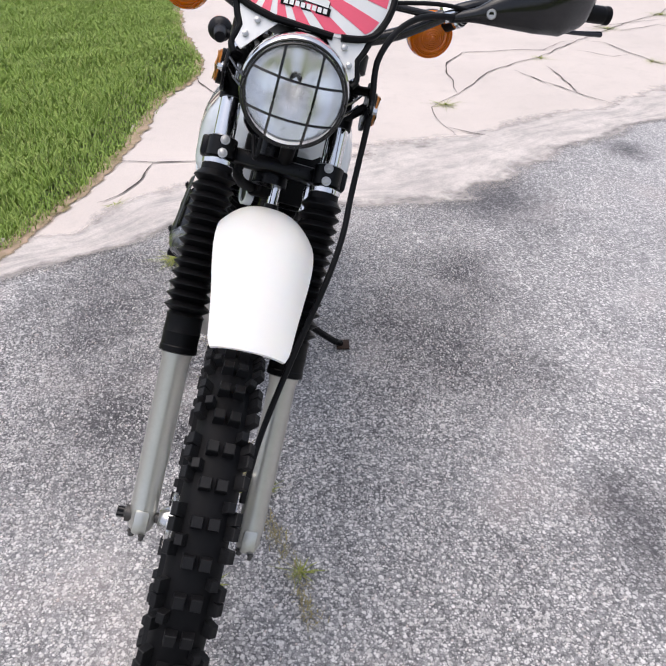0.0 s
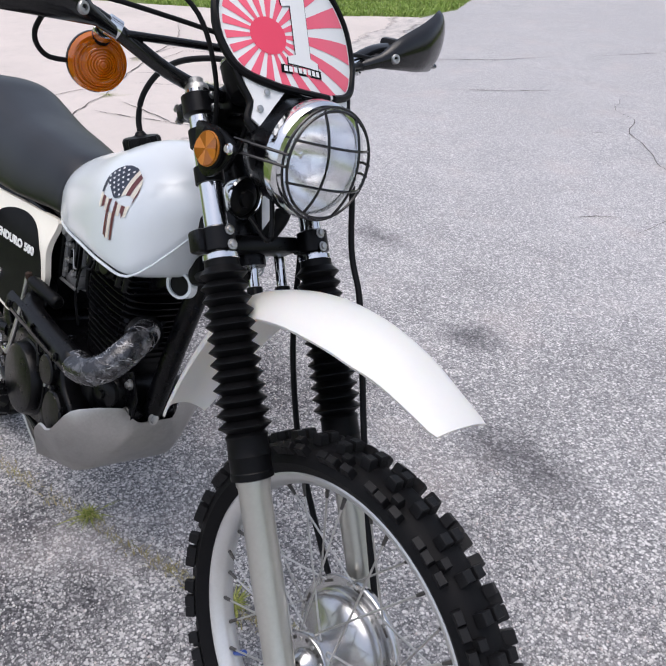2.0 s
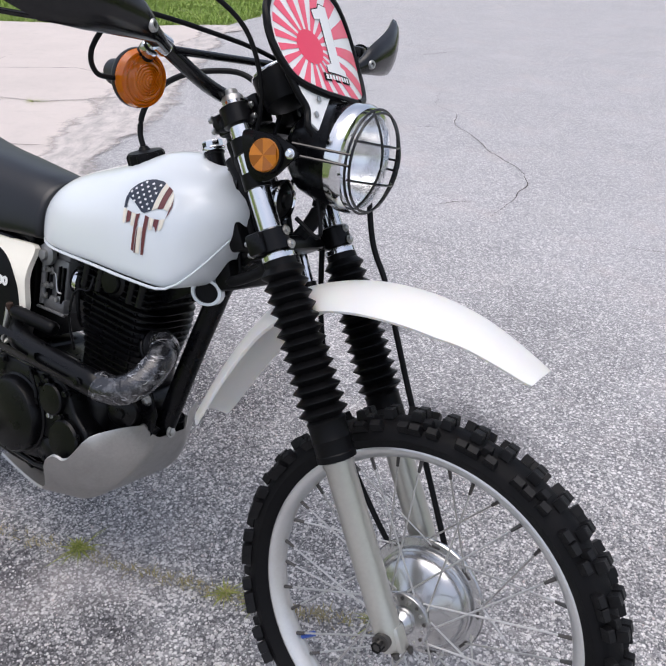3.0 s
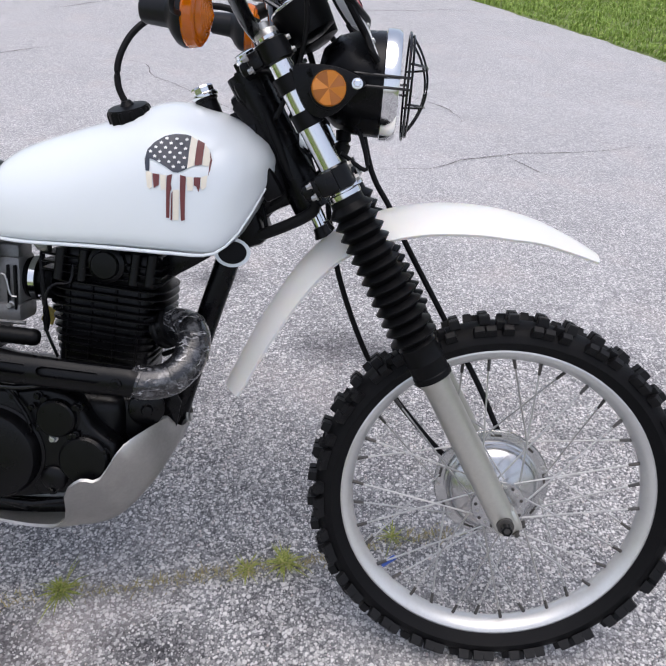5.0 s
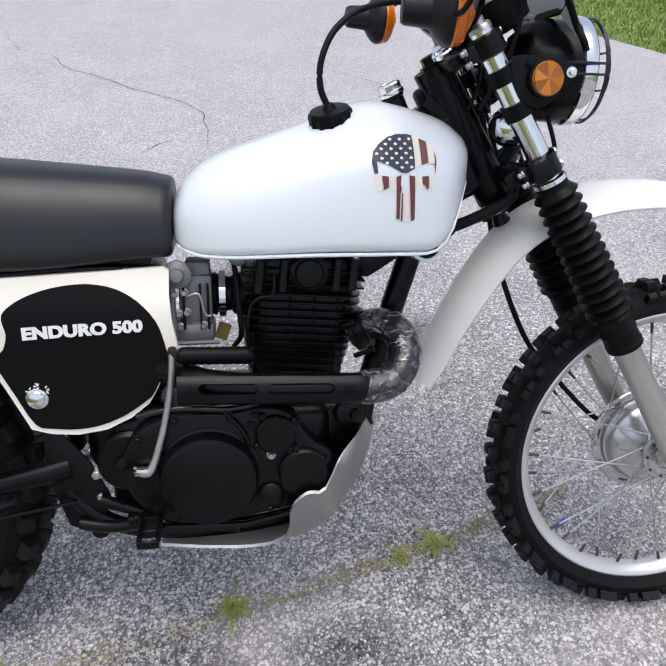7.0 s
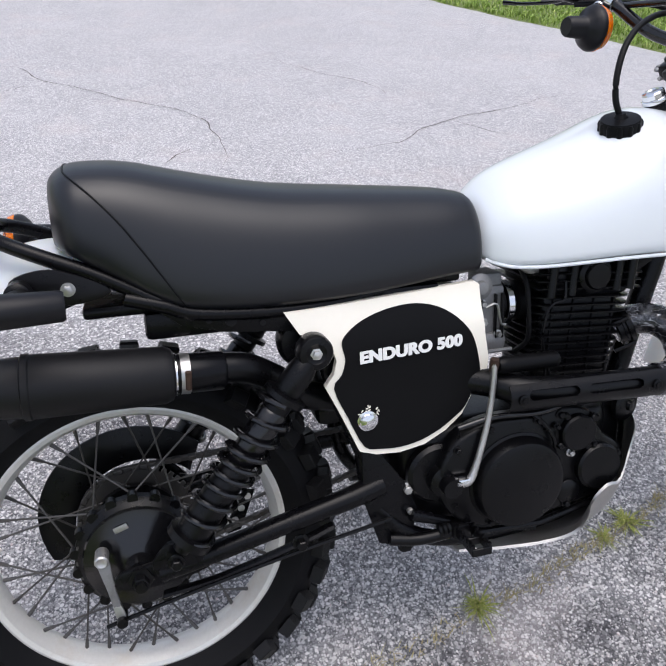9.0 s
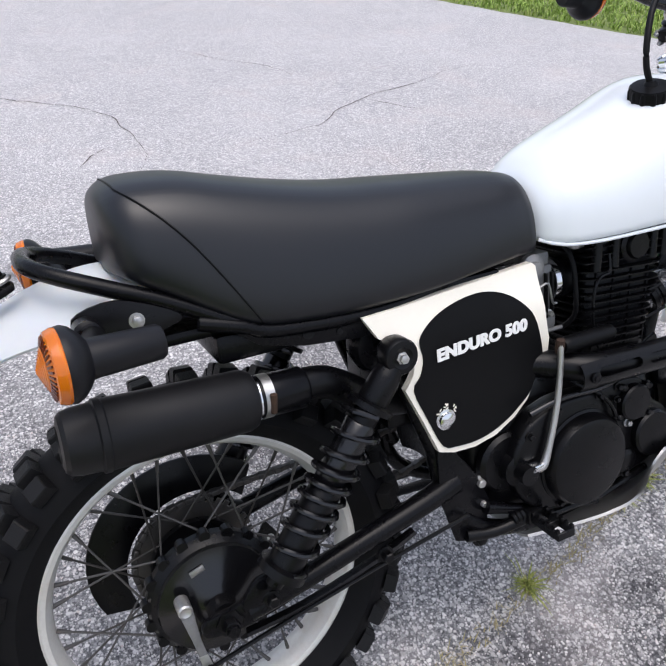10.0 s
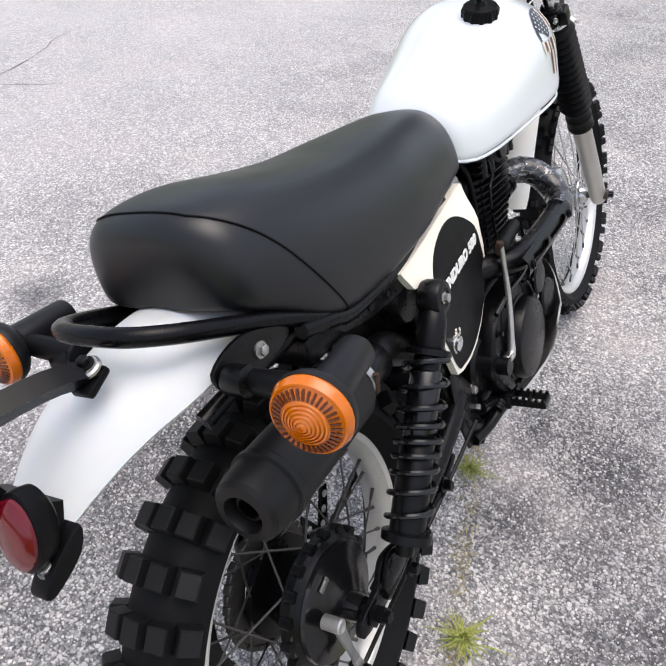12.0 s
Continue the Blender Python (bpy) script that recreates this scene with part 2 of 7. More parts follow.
def asphalt_mat():
    """Old asphalt: pale chips worn bare in a grey binder, stained in patches."""
    m = Nodes("worn asphalt")
    warp = m.n.new("ShaderNodeVectorMath")
    warp.operation = "MULTIPLY_ADD"
    nz = m.n.new("ShaderNodeTexNoise")
    nz.inputs["Scale"].default_value, nz.inputs["Detail"].default_value = 110, 3
    m.l.new(m.co, nz.inputs["Vector"])
    m.l.new(nz.outputs["Color"], warp.inputs[0])
    warp.inputs[1].default_value = (0.006, 0.006, 0.006)
    m.l.new(m.co, warp.inputs[2])
    co = warp.outputs[0]

    def cells(scale):
        t = m.n.new("ShaderNodeSeparateColor")
        m.l.new(m.voronoi(scale, "F1", "Color", co), t.inputs["Color"])
        return t.outputs, m.voronoi(scale, "F1", "Distance", co)
    fine, fine_d = cells(185)
    big, big_d = cells(105)
    # where the binder has worn away more stones show
    patch = m.maths("ADD", m.maths("MULTIPLY", m.noise(0.5, 5, 0.6), 0.45), m.maths("MULTIPLY", m.noise(3.0, 8, 0.68), 0.55))
    bare = m.ramp(patch, (0.36, 0.0), (0.60, 1.0))
    grit = m.noise(330, 5, 0.70)
    col = m.ramp(m.maths("ADD", m.maths("MULTIPLY", grit, 0.75), m.maths("MULTIPLY", fine["Green"], 0.25)), (0.36, (0.065, 0.065, 0.070)), (0.52, (0.185, 0.183, 0.187)), (0.66, (0.34, 0.336, 0.335)))
    chips = []
    for out, d, share in ((fine, fine_d, 0.60), (big, big_d, 0.72)):
        need = m.maths("SUBTRACT", share, m.maths("MULTIPLY", bare, 0.16))
        on = m.ramp(m.maths("MULTIPLY", m.maths("SUBTRACT", out["Red"], need), 12.0), (0.0, 0.0), (1.0, 1.0))
        body = m.ramp(d, (0.40, 1.0), (0.58, 0.0))
        chips.append(m.maths("MULTIPLY", on, body))
        tone = m.ramp(m.maths("ADD", m.maths("MULTIPLY", out["Green"], 0.75), m.maths("MULTIPLY", grit, 0.35)), (0.15, (0.31, 0.30, 0.295)), (0.50, (0.58, 0.565, 0.55)), (0.85, (0.78, 0.76, 0.745)))
        col = m.mix(m.maths("MULTIPLY", chips[-1], 0.84), col, tone)
    dust = m.ramp(m.noise(1.1, 6, 0.7), (0.48, 0.0), (0.70, 1.0))
    col = m.mix(m.maths("MULTIPLY", dust, 0.20), col, (0.56, 0.55, 0.555))
    # brighter further off along y: grazing-angle brightness put into the colour
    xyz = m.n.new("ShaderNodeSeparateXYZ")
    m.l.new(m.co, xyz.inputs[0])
    far_bright = m.ramp(m.maths("MULTIPLY", m.maths("ADD", xyz.outputs["Y"], m.maths("MULTIPLY", m.noise(0.9, 5, 0.6), 1.6)), 0.125), (0.14, 0.0), (0.42, 1.0))
    col = m.mix(m.maths("MULTIPLY", far_bright, 0.36), col, (0.56, 0.55, 0.56))
    rosy = m.ramp(m.noise(2.1, 5, 0.6), (0.54, 0.0), (0.72, 1.0))
    col = m.mix(m.maths("MULTIPLY", rosy, 0.25), col, (0.52, 0.44, 0.41))
    # ragged darker patches: stains, and broad areas only set darker
    dark_mask = m.maths("MULTIPLY", m.ramp(m.maths("ADD", m.maths("MULTIPLY", m.noise(2.2, 9, 0.72), 0.8), m.maths("MULTIPLY", m.noise(40, 6, 0.7), 0.2)), (0.34, 1.0), (0.50, 0.0)), 0.60)
    dark_mask = m.maths("MULTIPLY", dark_mask, m.maths("SUBTRACT", 1.0, m.maths("MULTIPLY", far_bright, 0.9)))
    ragged = m.maths("ADD", m.maths("MULTIPLY", m.noise(4, 8, 0.72), 1.3), m.maths("MULTIPLY", m.noise(38, 6, 0.7), 0.45))
    for x, y, rx, ry in DARK_PATCHES:
        a = m.n.new("ShaderNodeVectorMath")
        a.operation = "MULTIPLY_ADD"
        m.l.new(m.co, a.inputs[0])
        a.inputs[1].default_value = (1 / rx, 1 / ry, 0)
        a.inputs[2].default_value = (-x / rx, -y / ry, 0)
        ln = m.n.new("ShaderNodeVectorMath")
        ln.operation = "LENGTH"
        m.l.new(a.outputs[0], ln.inputs[0])
        blot = m.ramp(m.maths("MULTIPLY", m.maths("ADD", m.maths("MULTIPLY", ln.outputs["Value"], 0.5), ragged), 0.5), (0.46, 1.0), (0.74, 0.0))
        dark_mask = m.maths("MAXIMUM", dark_mask, blot)
    dark = m.mix(1.0, col, (0.26, 0.26, 0.28), "MULTIPLY")
    col = m.mix(m.maths("MULTIPLY", dark_mask, 0.90), col, dark)
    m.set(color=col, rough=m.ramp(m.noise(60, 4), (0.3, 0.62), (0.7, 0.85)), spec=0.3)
    m.bump(m.maths("ADD", m.maths("MULTIPLY", m.maths("MAXIMUM", *chips), 0.8), m.maths("MULTIPLY", grit, 0.7)), 0.42, 0.003)
    return m.mat


def chip_mat():
    """Pale limestone chips that stand out of the binder."""
    m = Nodes("bare aggregate chip")
    g = m.n.new("ShaderNodeNewGeometry").outputs["Random Per Island"]
    col = m.ramp(g, (0.0, (0.22, 0.218, 0.22)), (0.35, (0.46, 0.45, 0.445)), (0.7, (0.68, 0.66, 0.645)), (0.93, (0.82, 0.80, 0.785)), (1.0, (0.60, 0.50, 0.46)))
    m.set(color=m.mix(m.maths("MULTIPLY", m.noise(420, 4, 0.7), 0.6), col, (0.24, 0.235, 0.23)), rough=0.72, spec=0.35)
    m.bump(m.noise(700, 4), 0.3, 0.001)
    return m.mat


def concrete_mat():
    m = Nodes("pale dusty concrete")
    col = m.mix(m.ramp(m.noise(1.1, 6, 0.6), (0.35, 0.0), (0.7, 1.0)), (0.60, 0.535, 0.495), (0.53, 0.475, 0.44))
    col = m.mix(m.maths("MULTIPLY", m.ramp(m.noise(7, 8, 0.7), (0.52, 0.0), (0.75, 1.0)), 0.5), col, (0.44, 0.40, 0.37))
    col = m.mix(m.maths("MULTIPLY", m.ramp(m.noise(140, 5, 0.7), (0.45, 0.0), (0.7, 1.0)), 0.25), col, (0.30, 0.28, 0.26))
    m.set(color=col, rough=0.85, spec=0.3)
    m.bump(m.noise(220, 5, 0.7), 0.35, 0.002)
    return m.mat


def across(m, scale, keep, soft):
    """A cover that thins out unevenly from the middle of its strip."""
    a = m.n.new("ShaderNodeAttribute")
    a.attribute_name = "across"
    k = m.maths("SUBTRACT", 1.0, m.maths("ABSOLUTE", a.outputs["Fac"]))
    f = m.maths("ADD", m.maths("MULTIPLY", k, 0.9), m.maths("MULTIPLY", m.noise(scale, 8, 0.7), 1.0))
    return m.ramp(f, (keep, 0.0), (keep + soft, 1.0))


def silt_mat():
    """Dirty joint between concrete and asphalt: sand washed along it in streaks."""
    m = Nodes("silted edge")
    run = m.n.new("ShaderNodeAttribute")
    run.attribute_name = "along"
    off = m.n.new("ShaderNodeAttribute")
    off.attribute_name = "across"
    co = m.n.new("ShaderNodeCombineXYZ")
    m.put(co.inputs[0], m.maths("MULTIPLY", run.outputs["Fac"], 1.3))
    m.put(co.inputs[1], m.maths("MULTIPLY", off.outputs["Fac"], 2.2))
    streak = m.maths("ADD", m.maths("MULTIPLY", m.noise(2.2, 9, 0.72, co.outputs[0]), 0.6), m.maths("MULTIPLY", m.noise(6, 8, 0.7), 0.4))
    col = m.mix(m.ramp(m.noise(5, 9, 0.72), (0.42, 0.0), (0.60, 1.0)), (0.62, 0.57, 0.535), (0.52, 0.475, 0.45))
    col = m.mix(m.ramp(streak, (0.46, 0.0), (0.64, 0.62)), col, (0.17, 0.165, 0.165))
    col = m.mix(m.maths("MULTIPLY", m.ramp(m.noise(150, 5, 0.7), (0.42, 0.0), (0.65, 1.0)), 0.3), col, (0.22, 0.21, 0.20))
    m.set(color=col, rough=0.9, spec=0.25, alpha=across(m, 4.5, 0.62, 0.30))
    m.bump(m.noise(180, 6, 0.75), 0.5, 0.004)
    return m.mat


def verge_mat():
    m = Nodes("dry dirt along the lawn")
    col = m.mix(m.ramp(m.noise(14, 8, 0.7), (0.40, 0.0), (0.62, 1.0)), (0.42, 0.31, 0.23), (0.20, 0.17, 0.09))
    m.set(color=col, rough=0.95, spec=0.2, alpha=across(m, 10, 0.78, 0.30))
    m.bump(m.noise(160, 6, 0.75), 0.6, 0.004)
    return m.mat


def thatch_mat():
    m = Nodes("dry thatch in a crack")
    col = m.mix(m.ramp(m.noise(60, 8, 0.75), (0.40, 0.0), (0.62, 1.0)), (0.20, 0.17, 0.135), (0.40, 0.36, 0.31))
    col = m.mix(m.maths("MULTIPLY", m.ramp(m.noise(12, 5), (0.5, 0.0), (0.7, 1.0)), 0.6), col, (0.13, 0.14, 0.05))
    m.set(color=col, rough=0.95, spec=0.2, alpha=across(m, 22, 1.02, 0.34))
    m.bump(m.noise(300, 6, 0.75), 0.8, 0.004)
    return m.mat


def soil_mat():
    m = Nodes("lawn soil")
    col = m.mix(m.noise(9, 6, 0.7), (0.085, 0.11, 0.035), (0.17, 0.21, 0.07))
    m.set(color=m.mix(m.maths("MULTIPLY", m.noise(0.8, 4), 0.6), col, (0.16, 0.21, 0.07)), rough=0.95, spec=0.2)
    m.bump(m.noise(60, 5), 0.6, 0.02)
    return m.mat


def blade_mat(name, a, b, dry):
    m = Nodes(name)
    g = m.n.new("ShaderNodeNewGeometry").outputs["Random Per Island"]
    col = m.ramp(g, (0.0, a), (0.6, b), (0.88, [0.5 * (p + q) for p, q in zip(b, dry)]), (1.0, dry))
    m.set(color=m.mix(m.noise(3, 4), col, [c * 1.25 for c in b]), rough=0.55, spec=0.3, sss=0.0)
    return m.mat


def weed_mat():
    m = Nodes("weed blades")
    col = m.ramp(m.noise(260, 2, 0.5), (0.30, (0.12, 0.16, 0.025)), (0.50, (0.26, 0.30, 0.06)), (0.70, (0.46, 0.42, 0.17)))
    m.set(color=col, rough=0.55, spec=0.3)
    return m.mat


M["asphalt"], M["concrete"], M["silt"], M["soil"], M["verge"] = asphalt_mat(), concrete_mat(), silt_mat(), soil_mat(), verge_mat()
M["grass"] = blade_mat("grass blades", (0.095, 0.155, 0.020), (0.215, 0.315, 0.060), (0.42, 0.39, 0.17))
M["weed"] = weed_mat()
M["straw"] = blade_mat("dry grass blades", (0.17, 0.13, 0.065), (0.31, 0.26, 0.13), (0.22, 0.26, 0.06))
M["crack"] = paint("crack filled with dirt", (0.11, 0.095, 0.085), 0.95, 0.3, scale=60, spec=0.2)
M["thatch"] = thatch_mat()
M["chip"] = chip_mat()

# ---- building helpers ----
V = Vector


def part(name, bm, mat, parent=None, label="", angle=40, m=None):
    """Links a bmesh as one mesh object under a thing or a part."""
    if m is not None:
        bm.transform(m)
    bmesh.ops.recalc_face_normals(bm, faces=bm.faces)
    me = bpy.data.meshes.new(name)
    bm.to_mesh(me)
    bm.free()
    me.materials.append(M[mat] if isinstance(mat, str) else mat)
    for p in me.polygons:
        p.use_smooth = True
    me.set_sharp_from_angle(angle=radians(angle))
    ob = new(name, me)
    ob.parent = parent
    if label:
        tagged(ob, label)
    return ob


def share(name, me, parent, m):
    """One more object on a mesh that others use too."""
    ob = new(name, me)
    ob.parent = parent
    ob.matrix_basis = m
    return ob


def frame_along(d, up=V((0, 0, 1))):
    d = d.normalized()
    s = d.cross(up)
    if s.length < 1e-4:
        s = d.cross(V((1, 0, 0)))
    s.normalize()
    return s, s.cross(d).normalized()


def curve_points(pts, n=6):
    """A smooth line through the points."""
    p = [V(q) for q in pts]
    if len(p) < 3 or n < 2:
        return p
    p = [2 * p[0] - p[1], *p, 2 * p[-1] - p[-2]]
    out = []
    for a, b, c, d in zip(p, p[1:], p[2:], p[3:]):
        for i in range(n):
            t = i / n
            out.append(0.5 * (2 * b + (c - a) * t + (2 * a - 5 * b + 4 * c - d) * t * t + (3 * b - a - 3 * c + d) * t ** 3))
    return [*out, p[-2]]


def loft(rings, caps=True, closed=True, bm=None, loop=False):
    """A skin over rings of equal count."""
    bm = bm or bmesh.new()
    rows = [[bm.verts.new(v) for v in r] for r in rings]
    k = len(rows[0])
    pairs = list(zip(rows, rows[1:])) + ([(rows[-1], rows[0])] if loop else [])
    for a, b in pairs:
        for i in range(k if closed else k - 1):
            j = (i + 1) % k
            bm.faces.new((a[i], a[j], b[j], b[i]))
    if caps and closed and not loop:
        bm.faces.new(rows[0])
        bm.faces.new(rows[-1][::-1])
    return bm


def tube(pts, r, seg=12, smooth=6, bm=None, flat=1.0):
    """A round bar along a line; r may be a list of radii along it."""
    line = curve_points(pts, smooth)
    rings = []
    for i, p in enumerate(line):
        d = line[min(i + 1, len(line) - 1)] - line[max(i - 1, 0)]
        s, u = frame_along(d)
        if isinstance(r, (list, tuple)):
            f = i / (len(line) - 1) * (len(r) - 1)
            k = min(int(f), len(r) - 2)
            rad = r[k] + (r[k + 1] - r[k]) * (f - k)
        else:
            rad = r
        rings.append([p + rad * (math.cos(a) * s + flat * math.sin(a) * u) for a in (2 * math.pi * j / seg for j in range(seg))])
    return loft(rings, bm=bm)


def lathe(profile, m=None, seg=32, bm=None, closed=False):
    """Turns (radius, height) pairs round the z axis, then places them by m."""
    m = m or Matrix()
    rings = [[m @ V((max(r, 1e-4) * math.cos(a), max(r, 1e-4) * math.sin(a), h)) for a in (2 * math.pi * j / seg for j in range(seg))] for r, h in profile]
    return loft(rings, caps=not closed, bm=bm, loop=closed)


def axis(origin, direction):
    """The pose whose z axis points along direction."""
    return Matrix.Translation(V(origin)) @ V(direction).to_track_quat("Z", "Y").to_matrix().to_4x4()


def box(size, m=None, bevel=0.004, bm=None, seg=2):
    tmp = bmesh.new()
    bmesh.ops.create_cube(tmp, size=1)
    bmesh.ops.scale(tmp, vec=size, verts=tmp.verts)
    if bevel:
        bmesh.ops.bevel(tmp, geom=tmp.edges[:], offset=bevel, segments=seg, profile=0.5, affect="EDGES")
    tmp.transform(m or Matrix())
    if bm is None:
        return tmp
    return merge(bm, tmp)


def merge(bm, other):
    me = bpy.data.meshes.new("tmp")
    other.to_mesh(me)
    other.free()
    bm.from_mesh(me)
    bpy.data.meshes.remove(me)
    return bm


def slab(outline, y0, y1, bevel=0.002, holes=(), fn=None):
    """A plate: an outline of (x, z) points, from y0 to y1. fn bends each vertex."""
    bm = bmesh.new()
    a = [bm.verts.new((x, y0, z)) for x, z in outline]
    f = bm.faces.new(a)
    r = bmesh.ops.extrude_face_region(bm, geom=[f])
    bmesh.ops.translate(bm, vec=(0, y1 - y0, 0), verts=[v for v in r["geom"] if isinstance(v, bmesh.types.BMVert)])
    if bevel:
        rim = [e for e in bm.edges if abs(e.verts[0].co.y - e.verts[1].co.y) < 1e-6]
        bmesh.ops.bevel(bm, geom=rim, offset=bevel, segments=2, profile=0.5, affect="EDGES")
    if fn:
        bmesh.ops.triangulate(bm, faces=[f for f in bm.faces if len(f.verts) > 4])
        for v in bm.verts:
            v.co = fn(v.co)
    return bm


def smooth_outline(pts, n=6):
    """A closed smooth outline through (x, z) points."""
    k = len(pts)
    out = []
    for i in range(k):
        a, b, c, d = (V(pts[(i + j) % k]) for j in (-1, 0, 1, 2))
        for s in range(n):
            t = s / n
            q = 0.5 * (2 * b + (c - a) * t + (2 * a - 5 * b + 4 * c - d) * t * t + (3 * b - a - 3 * c + d) * t ** 3)
            out.append((q.x, q.y))
    return out


def lerp_table(table, x):
    """Values from rows of (x, a, b, ...), joined smoothly."""
    if x <= table[0][0]:
        return table[0][1:]
    for i in range(len(table) - 1):
        if x <= table[i + 1][0]:
            p = [table[max(0, min(len(table) - 1, i + j))] for j in (-1, 0, 1, 2)]
            t = (x - p[1][0]) / (p[2][0] - p[1][0])
            out = []
            for k in range(1, len(p[1])):
                m1 = (p[2][k] - p[0][k]) / max(p[2][0] - p[0][0], 1e-6) * (p[2][0] - p[1][0])
                m2 = (p[3][k] - p[1][k]) / max(p[3][0] - p[1][0], 1e-6) * (p[2][0] - p[1][0])
                out.append((2 * t ** 3 - 3 * t * t + 1) * p[1][k] + (t ** 3 - 2 * t * t + t) * m1 + (-2 * t ** 3 + 3 * t * t) * p[2][k] + (t ** 3 - t * t) * m2)
            return out
    return table[-1][1:]


def lettering(text, size, thick, m):
    """Raised letters from the built-in font, as a bmesh."""
    cu = bpy.data.curves.new("letters", "FONT")
    cu.body, cu.size, cu.extrude, cu.offset, cu.align_x, cu.align_y = text, size, thick, size * 0.030, "CENTER", "CENTER"
    cu.space_character = 1.04
    ob = new("letters", cu)
    bpy.context.view_layer.update()
    me = bpy.data.meshes.new_from_object(ob.evaluated_get(bpy.context.evaluated_depsgraph_get()))
    bpy.data.objects.remove(ob)
    bpy.data.curves.remove(cu)
    bm = bmesh.new()
    bm.from_mesh(me)
    bpy.data.meshes.remove(me)
    bm.transform(m)
    return bm


def bolt(at, direction, r=0.006, h=0.005, bm=None):
    """A hexagon head on a washer."""
    m = axis(at, direction)
    bm = lathe([(r * 1.45, 0), (r * 1.45, h * 0.25), (r * 1.1, h * 0.3)], m, 14, bm)
    return lathe([(r, h * 0.2), (r, h * 0.9), (r * 0.8, h)], m, 6, bm)

# ---- the motorcycle: x ahead, y to its left, z up; it leans on its stand ----
bike = new("motorcycle")
bike.matrix_world = Matrix.Translation((0, 0, 0.320)) @ pose(0, 0, 0, -16.3) @ Matrix.Translation((0, 0, -0.325))
tagged(bike, "white and black vintage enduro motorcycle leaning on its side stand", "motorcycle")
bike.empty_display_size = 0.2

RAKE = radians(31)
FWD, UPF = V((math.cos(RAKE), 0, math.sin(RAKE))), V((-math.sin(RAKE), 0, math.cos(RAKE)))
AXLE = V((1.452, -0.006, 0.330))


def fk(s, y=0.0, f=0.0):
    """A place on the fork: s metres up the leg from the axle, y to the left, f ahead of the leg."""
    return AXLE + UPF * s + FWD * f + V((0, 0.005 + y - 0.020 * s, 0))


LEG = 0.092


def knob_mesh(name, half_len, half_w, h):
    """One tread block: x along the tread, y across it, z outwards."""
    bm = bmesh.new()
    rows = []
    for z, k in ((-0.005, 1.10), (h * 0.86, 0.98), (h, 0.86)):
        rows.append([bm.verts.new((a * half_len * k, b * half_w * k, z)) for a, b in ((-1, -1), (1, -1), (1, 1), (-1, 1))])
    for p, q in zip(rows, rows[1:]):
        for i in range(4):
            bm.faces.new((p[i], p[(i + 1) % 4], q[(i + 1) % 4], q[i]))
    bm.faces.new(rows[-1])
    bmesh.ops.recalc_face_normals(bm, faces=bm.faces)
    me = bpy.data.meshes.new(name)
    bm.to_mesh(me)
    bm.free()
    me.materials.append(M["tread"])
    return me


def knob(me, tyre, c, ang, y, r0, tilt=0.0):
    """Sets a block on a tyre whose axle runs along y."""
    rad, tan, side = V((math.cos(ang), 0, math.sin(ang))), V((-math.sin(ang), 0, math.cos(ang))), V((0, 1, 0))
    up = (rad * math.cos(tilt) + side * math.sin(tilt)).normalized()
    wide = up.cross(tan)
    m = Matrix((tan, wide, up)).transposed().to_4x4()
    m.translation = c + rad * r0 + side * y
    share("tread_block", me, tyre, m)


